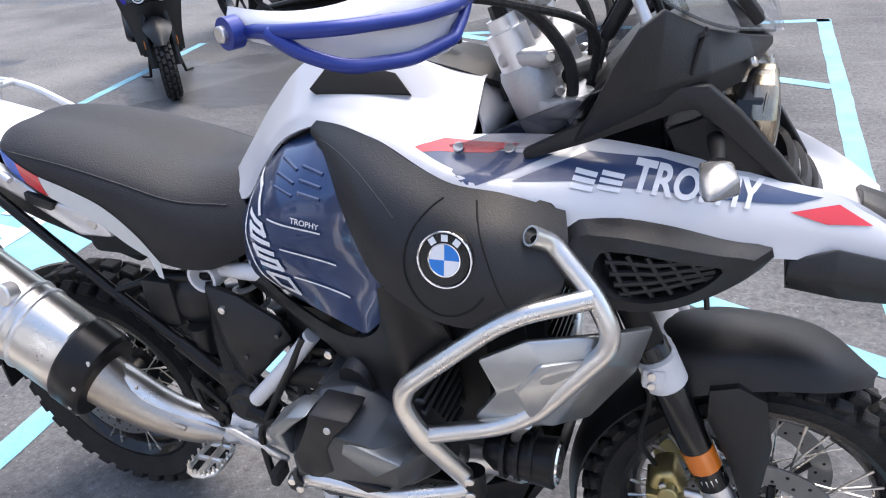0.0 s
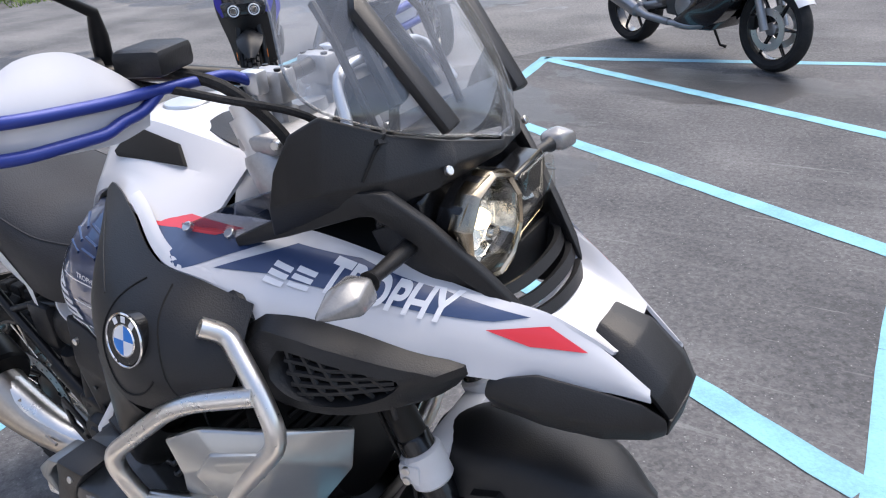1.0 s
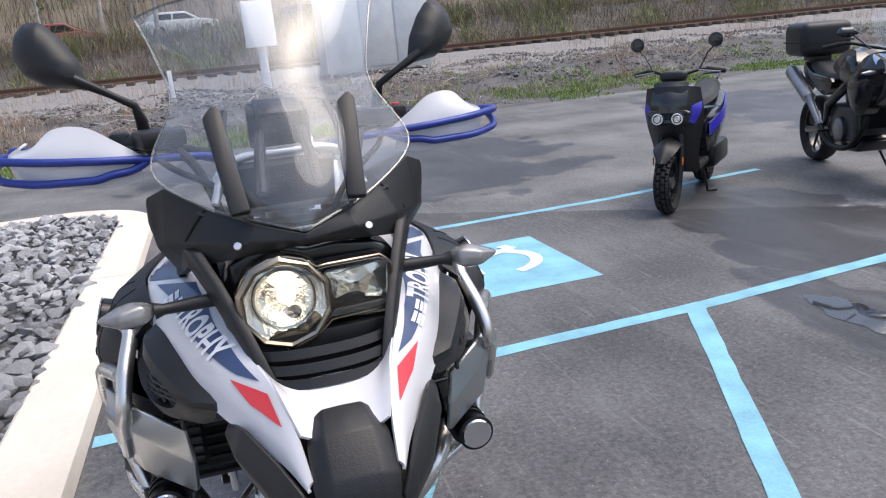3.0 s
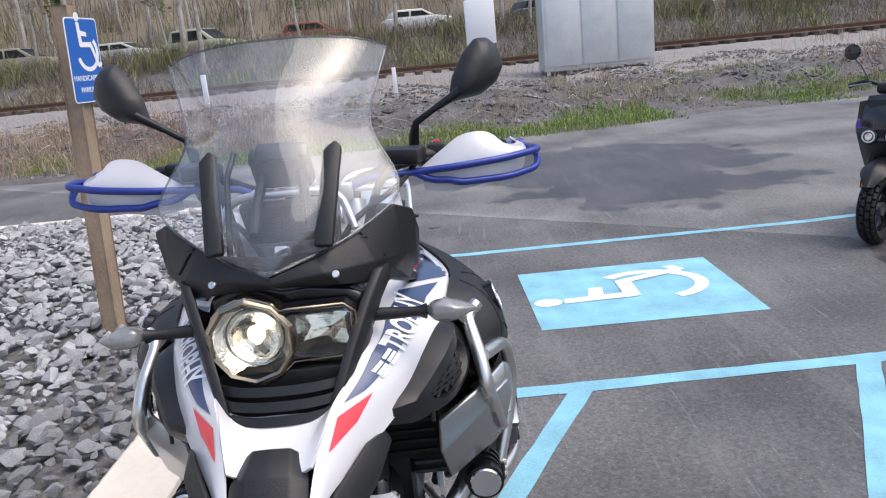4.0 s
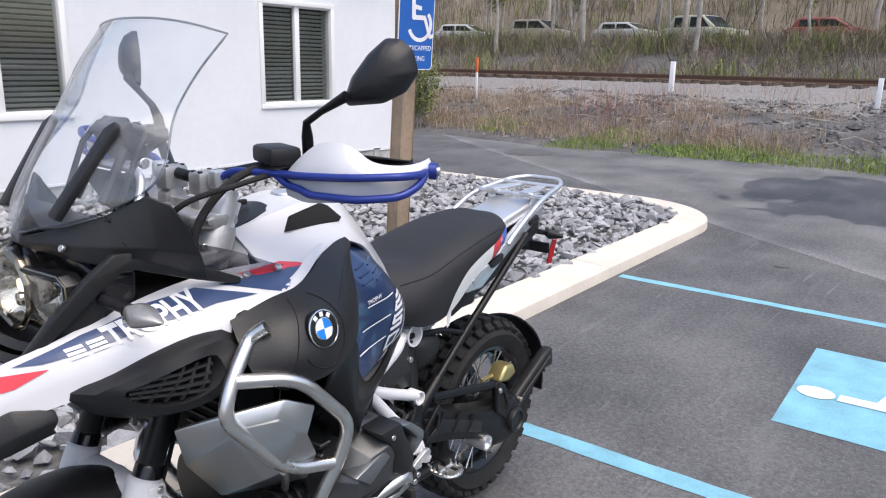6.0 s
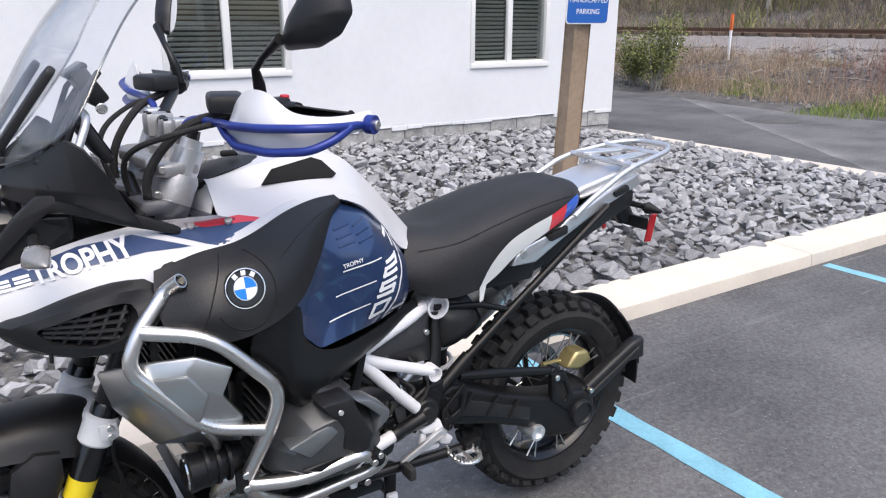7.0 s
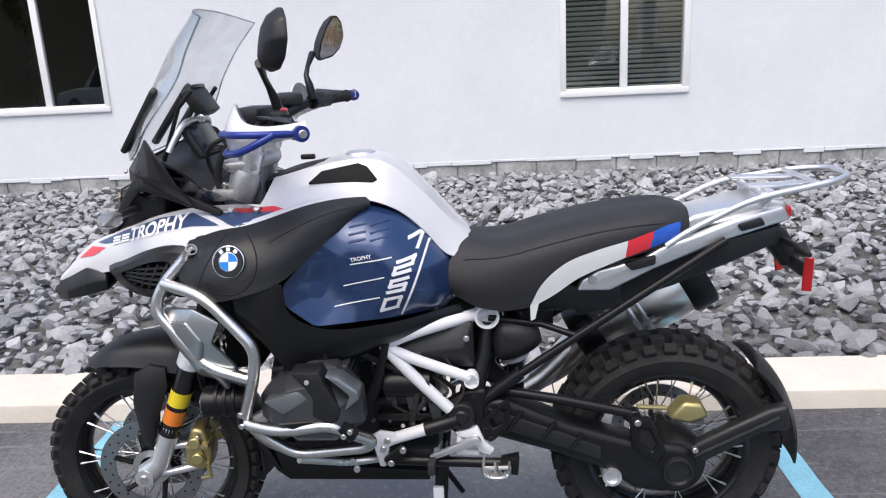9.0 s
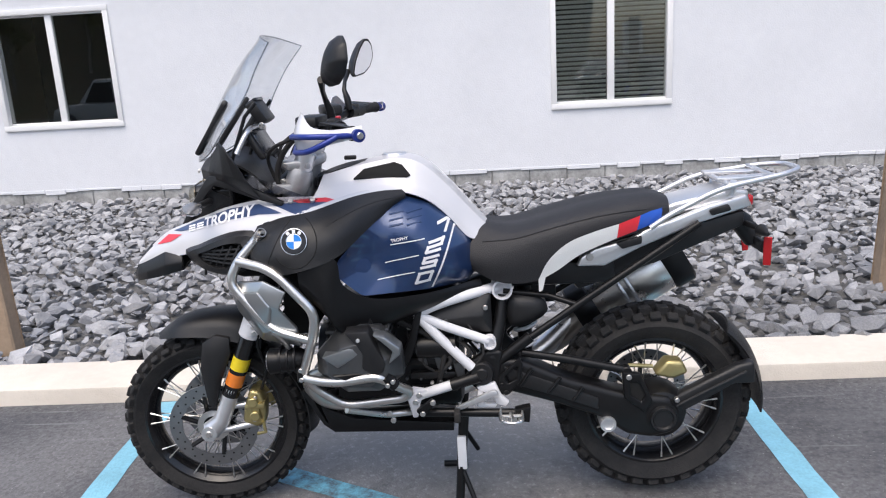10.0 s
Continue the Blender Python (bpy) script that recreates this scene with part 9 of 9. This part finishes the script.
def scooter(m):
    root = tagged(new("scooter"), "black and blue motor scooter on its centre stand", "scooter")
    root.matrix_basis = m

    def q(name, vf, mat, label="", both=False, smooth=40):
        return part(name, vf, mat, root, label, smooth, both)
    small_wheel(root, "front_wheel", (0.62, 0, 0.24), 0.24, 0.125, 5, True, INK)
    small_wheel(root, "rear_wheel", (-0.62, 0, 0.245), 0.24, 0.13, 5, True, INK)
    q("fork_leg", tube([(0.62, 0.085, 0.24), (0.54, 0.085, 0.5), (0.47, 0.06, 0.72)], [0.026, 0.024, 0.024], 12), BLACKMETAL, both=True)
    q("fork_reflector", box((0.6, 0.11, 0.38), (0.625, 0.116, 0.44), 0.002), REFLECT_O, "amber reflector", both=True)
    q("front_mudguard", loft([[(0.8, 0.03, 0.42), (0.7, 0.09, 0.5), (0.55, 0.1, 0.53), (0.4, 0.08, 0.46)], [(0.83, 0, 0.43), (0.71, 0, 0.55), (0.55, 0, 0.59), (0.38, 0, 0.5)], [(0.8, -0.03, 0.42), (0.7, -0.09, 0.5), (0.55, -0.1, 0.53), (0.4, -0.08, 0.46)]], 18, 12, 0.006), PLASTIC, "matt black mudguard")
    q("leg_shield", loft([[(0.42, 0.2, 0.95), (0.4, 0.22, 0.75), (0.34, 0.17, 0.45), (0.26, 0.16, 0.28)], [(0.52, 0.1, 0.97), (0.56, 0.1, 0.78), (0.46, 0.08, 0.5), (0.3, 0.08, 0.28)], [(0.54, 0, 0.97), (0.6, 0, 0.78), (0.48, 0, 0.5), (0.31, 0, 0.28)],
                          [(0.52, -0.1, 0.97), (0.56, -0.1, 0.78), (0.46, -0.08, 0.5), (0.3, -0.08, 0.28)], [(0.42, -0.2, 0.95), (0.4, -0.22, 0.75), (0.34, -0.17, 0.45), (0.26, -0.16, 0.28)]], 24, 18, 0.01), PLASTIC, "black front shield")
    q("front_panel", loft([[(0.47, 0.13, 0.99), (0.55, 0.135, 0.86), (0.56, 0.13, 0.78)], [(0.49, 0, 1.0), (0.6, 0, 0.87), (0.62, 0, 0.78)], [(0.47, -0.13, 0.99), (0.55, -0.135, 0.86), (0.56, -0.13, 0.78)]], 14, 12, 0.01), INK, "gloss black front panel")
    q("blue_panel", loft([[(0.43, 0.15, 0.93), (0.5, 0.16, 0.84), (0.54, 0.15, 0.7)], [(0.4, 0.21, 0.9), (0.45, 0.22, 0.78), (0.5, 0.18, 0.68)]], 14, 6, 0.015), VIOLET, "blue-violet side panel", both=True)
    for s in (1, -1):
        lampc = Vector((0.615, 0.075 * s, 0.735))
        h = q("headlight", tube([lampc - Vector((0.05, 0, 0)), lampc, lampc + Vector((0.006, 0, 0))], [0.055, 0.055, 0.048], 24), INK, "round headlight")
        part("ring", tube([lampc + Vector((0.008, 0.038 * math.cos(a), 0.038 * math.sin(a))) for a in [2 * math.pi * k / 28 for k in range(28)]], 0.005, 6, closed=True), SIGN_WHITE, h)
        part("lens", disc(lampc + Vector((0.012, 0, 0)), (1, 0, 0), 0.026, 0.01, 20), CHROME, h)
    q("light_mask", slab([(-0.15, 0.69), (0.15, 0.69), (0.17, 0.78), (0.13, 0.8), (-0.13, 0.8), (-0.17, 0.78)], 0.52, 0.6, 0.015, 3, "x"), INK)
    q("floorboard", box((-0.15, -0.15, 0.26), (0.3, 0.15, 0.32), 0.02), PLASTIC)
    q("body", puff([(-0.1, 0.13, 0.62), (-0.5, 0.16, 0.72), (-0.85, 0.1, 0.8), (-0.88, 0.08, 0.7), (-0.6, 0.16, 0.5), (-0.15, 0.14, 0.35)], (-0.45, 0.2, 0.62), 0.16, 6, 3, 30), INK, "gloss black body side", both=True)
    q("blue_panel", loft([[(-0.12, 0.15, 0.6), (-0.4, 0.2, 0.68), (-0.75, 0.16, 0.78)], [(-0.1, 0.16, 0.5), (-0.35, 0.21, 0.6), (-0.7, 0.17, 0.74)]], 14, 5, 0.015), VIOLET, both=True)
    q("engine", join(box((-0.75, 0.06, 0.2), (-0.2, 0.19, 0.4), 0.04), tube([(-0.45, -0.15, 0.3), (-0.45, 0.1, 0.3)], 0.12, 20)), BLACKMETAL, "black engine and drive casing")
    q("muffler", tube([(-0.4, -0.18, 0.28), (-0.45, -0.19, 0.3), (-0.8, -0.19, 0.42), (-0.84, -0.19, 0.43)], [0.03, 0.06, 0.06, 0.04], 16), BLACKMETAL, "black muffler")
    q("seat", loft([[(-0.08, 0.1, 0.74), (-0.4, 0.15, 0.78), (-0.8, 0.11, 0.85)], [(-0.06, 0.06, 0.8), (-0.4, 0.1, 0.83), (-0.8, 0.08, 0.9)], [(-0.05, 0, 0.81), (-0.4, 0, 0.84), (-0.81, 0, 0.91)], [(-0.06, -0.06, 0.8), (-0.4, -0.1, 0.83), (-0.8, -0.08, 0.9)], [(-0.08, -0.1, 0.74), (-0.4, -0.15, 0.78), (-0.8, -0.11, 0.85)]], 20, 16, 0.02), VINYL, "black seat")
    q("handlebar", tube([(0.4, 0, 1.02), (0.38, 0.08, 1.05), (0.3, 0.2, 1.08), (0.24, 0.34, 1.05)], 0.012, 12, 0.04), BLACKMETAL, both=True)
    q("handlebar_cover", box((0.34, -0.1, 1.0), (0.46, 0.1, 1.08), 0.03, 3), PLASTIC)
    q("grip", tube([(0.29, 0.22, 1.078), (0.235, 0.35, 1.048)], 0.018, 12), RUBBER, both=True)
    q("lever", tube([(0.33, 0.17, 1.07), (0.31, 0.33, 1.05)], 0.006, 8), SILVER, both=True)
    q("mirror", join(tube([(0.34, 0.18, 1.08), (0.34, 0.24, 1.2), (0.33, 0.3, 1.26)], 0.006, 8), tube([(0.345, 0.3, 1.29), (0.34, 0.3, 1.29), (0.32, 0.3, 1.29), (0.31, 0.3, 1.29)], [0.03, 0.055, 0.05, 0.02], 20)), INK, "round black mirror", both=True)
    q("stand", join(tube([(-0.1, 0.1, 0.25), (-0.12, 0.14, 0.02)], 0.012, 8), tube([(-0.12, 0.14, 0.02), (-0.2, 0.2, 0.012)], 0.01, 8)), BLACKMETAL, both=True)
    q("rear_rack", tube([(-0.7, 0.1, 0.92), (-0.95, 0.08, 0.95), (-0.98, 0, 0.95), (-0.95, -0.08, 0.95), (-0.7, -0.1, 0.92)], 0.009, 8, 0.03), BLACKMETAL)
    return root


sx, sy = mid((-3.26, 3.13), -48, 1.24)
scooter(parked(sx + 0.07, sy + 0.06, -48))

# ==== railway side ====
def on_bank(x, y):
    return bank_z(x, y)


cx, cy0, cy1 = -18.2, 2.9, 5.75
cz = on_bank(cx, 4.3) - 0.1
cab = tagged(part("signal_cabinet", box((cx - 1.3, cy0, cz + 0.15), (cx, cy1, cz + 2.6), 0.02), GALV, smooth=30), "large grey galvanised trackside cabinet", "cabinet")
for k in range(3):
    part("cabinet_door", box((cx, cy0 + 0.08 + 0.92 * k, cz + 0.25), (cx + 0.03, cy0 + 0.95 + 0.92 * k, cz + 2.5), 0.01), GALV, cab)
for yy in (cy0 + 0.1, cy1 - 0.1):
    for xx in (cx - 1.2, cx - 0.1):
        part("cabinet_leg", box((xx - 0.04, yy - 0.04, cz - 0.1), (xx + 0.04, yy + 0.04, cz + 0.16), 0.004), GALV, cab)
bxp, byp = -17.2, 1.25
bz = on_bank(bxp, byp)
pole = tagged(part("utility_box", box((bxp, byp - 0.36, bz + 1.05), (bxp + 0.2, byp + 0.36, bz + 2.1), 0.02), SIGN_WHITE, smooth=30), "white utility box on a pale post", "box")
part("post", box((bxp - 0.12, byp - 0.1, bz - 0.2), (bxp - 0.001, byp + 0.1, bz + 2.0), 0.01), SIGN_WHITE, pole)
for (x, y, h, tip, w) in ((-15.2, -10.0, 1.15, True, 0.05), (-19.6, -6.45, 0.95, False, 0.12), (-15.0, -11.4, 0.5, False, 0.05), (-16.2, -0.9, 0.75, False, 0.09)):
    z = on_bank(x, y) - 0.1
    st = tagged(part("marker_stake", box((x - w / 2, y - w / 2, z), (x + w / 2, y + w / 2, z + h), 0.006), SIGN_WHITE, smooth=30), "white marker stake" + (" with an orange tip" if tip else "") + " on the railway bank", "stake", "marker stakes")
    if tip:
        part("orange_tip", box((x - w / 2 - 0.004, y - w / 2 - 0.004, z + h * 0.68), (x + w / 2 + 0.004, y + w / 2 + 0.004, z + h + 0.004), 0.004), ORANGE, st)
# cut branches on the bank
rb = random.Random(44)
branches = []
for _ in range(260):
    y = rb.uniform(-12, 14)
    x = edge_x(y) - rb.uniform(1.2, 5.5)
    z = bank_z(x, y)
    a, l = rb.uniform(0, 6.28), rb.uniform(0.3, 1.1)
    branches.append(tube([(x, y, z), (x + math.cos(a) * l * 0.5, y + math.sin(a) * l * 0.5, z + rb.uniform(0.02, 0.2)), (x + math.cos(a) * l, y + math.sin(a) * l, z + rb.uniform(0.0, 0.15))], [0.012, 0.01, 0.004], 5))
tagged(part("fallen_branches", join(*branches), BARK), "pale cut branches scattered over the bank", "branches", kind="stuff")

IRON = material("worn_cast_iron", (0.075, 0.073, 0.072), 0.8, 0.1, spot=(0.13, 0.128, 0.125), scale=9, amount=0.8, bump=0.6, bump_scale=40)
# manhole covers
for x, y, r in ((-10.2, -5.4, 0.42), (-4.98, 0.08, 0.06)):
    mh = tagged(part("manhole_cover" if r > 0.2 else "valve_cap", lathe([(0.0, 0.008), (r * 0.8, 0.008), (r * 0.82, 0.005), (r, 0.006), (r, -0.01)], "z", (x, y, 0), 36), IRON), "dark iron cover set in the asphalt", "cover", kind="structure")


# ---- cars on the terrace behind the railway ----
def car(x, y, az, paint, length, height, label, base=None):
    root = tagged(new("car"), label, "car", "parked cars")
    root.matrix_basis = pose(x, y, bank_z(x, y) - 0.05 if base is None else base, 0, 0, az)
    L, H = length / 2, height
    body = slab([(-L, 0.35), (-L, 0.75), (-L * 0.92, 0.9), (L * 0.55, 0.92), (L * 0.95, 0.78), (L, 0.55), (L * 0.97, 0.3), (-L * 0.97, 0.28)], -0.85, 0.85, 0.08, 3)
    part("body", body, paint, root)
    cabin = slab([(-L * 0.85, 0.9), (-L * 0.72, H - 0.06), (-L * 0.6, H), (L * 0.12, H), (L * 0.5, 0.92)], -0.74, 0.74, 0.06, 3)
    part("roof", cabin, paint, root)
    for s in (1, -1):
        for a, b in ((-0.68, -0.26), (-0.22, 0.12)):
            part("window", slab([(L * a, 0.95), (L * a + 0.04, H - 0.1), (L * b, H - 0.1), (L * b + (0.22 * L if b > 0 else 0), 0.95)], 0.742 * s if s > 0 else -0.752, 0.752 if s > 0 else -0.742, 0.002, 1), GLOSSBLACK, root)
        for wx in (-0.62, 0.62):
            w = part("wheel", lathe([(0.0, -0.1), (0.2, -0.1), (0.3, -0.09), (0.33, -0.05), (0.33, 0.05), (0.3, 0.09), (0.2, 0.1), (0.0, 0.1)], "y", (L * wx, 0.78 * s, 0.33), 24), RUBBER, root)
            part("wheel_rim", disc((L * wx, 0.885 * s, 0.33), (0, s, 0), 0.2, 0.03, 20), SILVER, w)
    part("windscreen", slab([(L * 0.16, H - 0.05), (L * 0.5, 0.95), (L * 0.515, 0.96), (L * 0.175, H - 0.04)], -0.66, 0.66, 0.002, 1), GLOSSBLACK, root)
    return root


def cp(name, c):
    return material(name, c, 0.35, 0.1, coat=0.3)


paints = {"white": cp("white_car_paint", (0.6, 0.6, 0.58)), "red": cp("faded_red_car_paint", (0.26, 0.06, 0.045)), "yellow": cp("pale_yellow_car_paint", (0.5, 0.5, 0.38)), "dark": cp("dark_car_paint", (0.03, 0.035, 0.05)), "tan": cp("tan_car_paint", (0.4, 0.34, 0.26))}
rc_ = random.Random(12)
for y, col, h in ((-40, "dark", 1.45), (-33.5, "red", 1.45), (-28, "white", 1.5), (-22, "tan", 1.6), (-17, "white", 1.45), (-12, "yellow", 1.7), (-6.5, "red", 1.5), (-1, "white", 1.45), (-47, "white", 1.5), (6, "dark", 1.5), (-54, "tan", 1.6)):
    x = edge_x(y) - 27.5 + rc_.uniform(-1, 1)
    car(x, y, 90 + rc_.uniform(-18, 18), paints[col], rc_.uniform(3.7, 4.2), h * 0.9, f"old {'pale yellow' if col == 'yellow' else col} car parked behind the railway")


tufts(2600, 21.5, 25.5, -58, 20, 0.4, 1.5, 1.6, TWIG, "brush", "tall bare brush in front of the parked cars", 41, 8, 0.01, -0.35, 0.35)
tufts(900, 21.5, 25.5, -58, 20, 0.4, 1.6, 0.7, LEAF, "brush", "young green brush in front of the parked cars", 42, 10, 0.022, 0.05, 0.35)

car(10.4, 9.4, 25, paints["white"], 4.5, 1.62, "white car parked across the lot", 0.0)


# ---- a green shrub by the building ----
def shrub(x, y, z, h, w, seed):
    r = random.Random(seed)
    root = tagged(new("shrub"), "leafy light green shrub beside the building", "shrub")
    stems, v, f = [], [], []
    for _ in range(26):
        a, s = r.uniform(0, 6.28), r.uniform(0.2, 1) * w
        e = Vector((x + math.cos(a) * s, y + math.sin(a) * s, z + h * r.uniform(0.5, 1.0)))
        b = Vector((x + r.uniform(-0.1, 0.1), y + r.uniform(-0.1, 0.1), z))
        stems.append(tube([b, b.lerp(e, 0.5) + Vector((0, 0, 0.1)), e], [0.012, 0.009, 0.004], 5))
        for _k in range(130):
            c = b.lerp(e, r.uniform(0.35, 1.05)) + Vector((r.gauss(0, 0.1), r.gauss(0, 0.1), r.gauss(0, 0.1)))
            e1 = Vector((r.gauss(0, 1), r.gauss(0, 1), r.gauss(0, 1))).normalized() * 0.035
            e2 = Vector((r.gauss(0, 1), r.gauss(0, 1), r.gauss(0, 1))).normalized() * 0.02
            i = len(v)
            v += [c, c + e1 + e2, c + e1 * 2, c + e1 - e2]
            f.append((i, i + 1, i + 2, i + 3))
    part("stem", join(*stems), BARK, root)
    part("foliage", (v, f), LEAF, root, smooth=0)
    return root


shrub(-12.4, -9.7, bank_z(-12.4, -9.7), 1.6, 0.6, 3)
shrub(-12.7, -10.6, bank_z(-12.7, -10.6), 1.3, 0.6, 4)
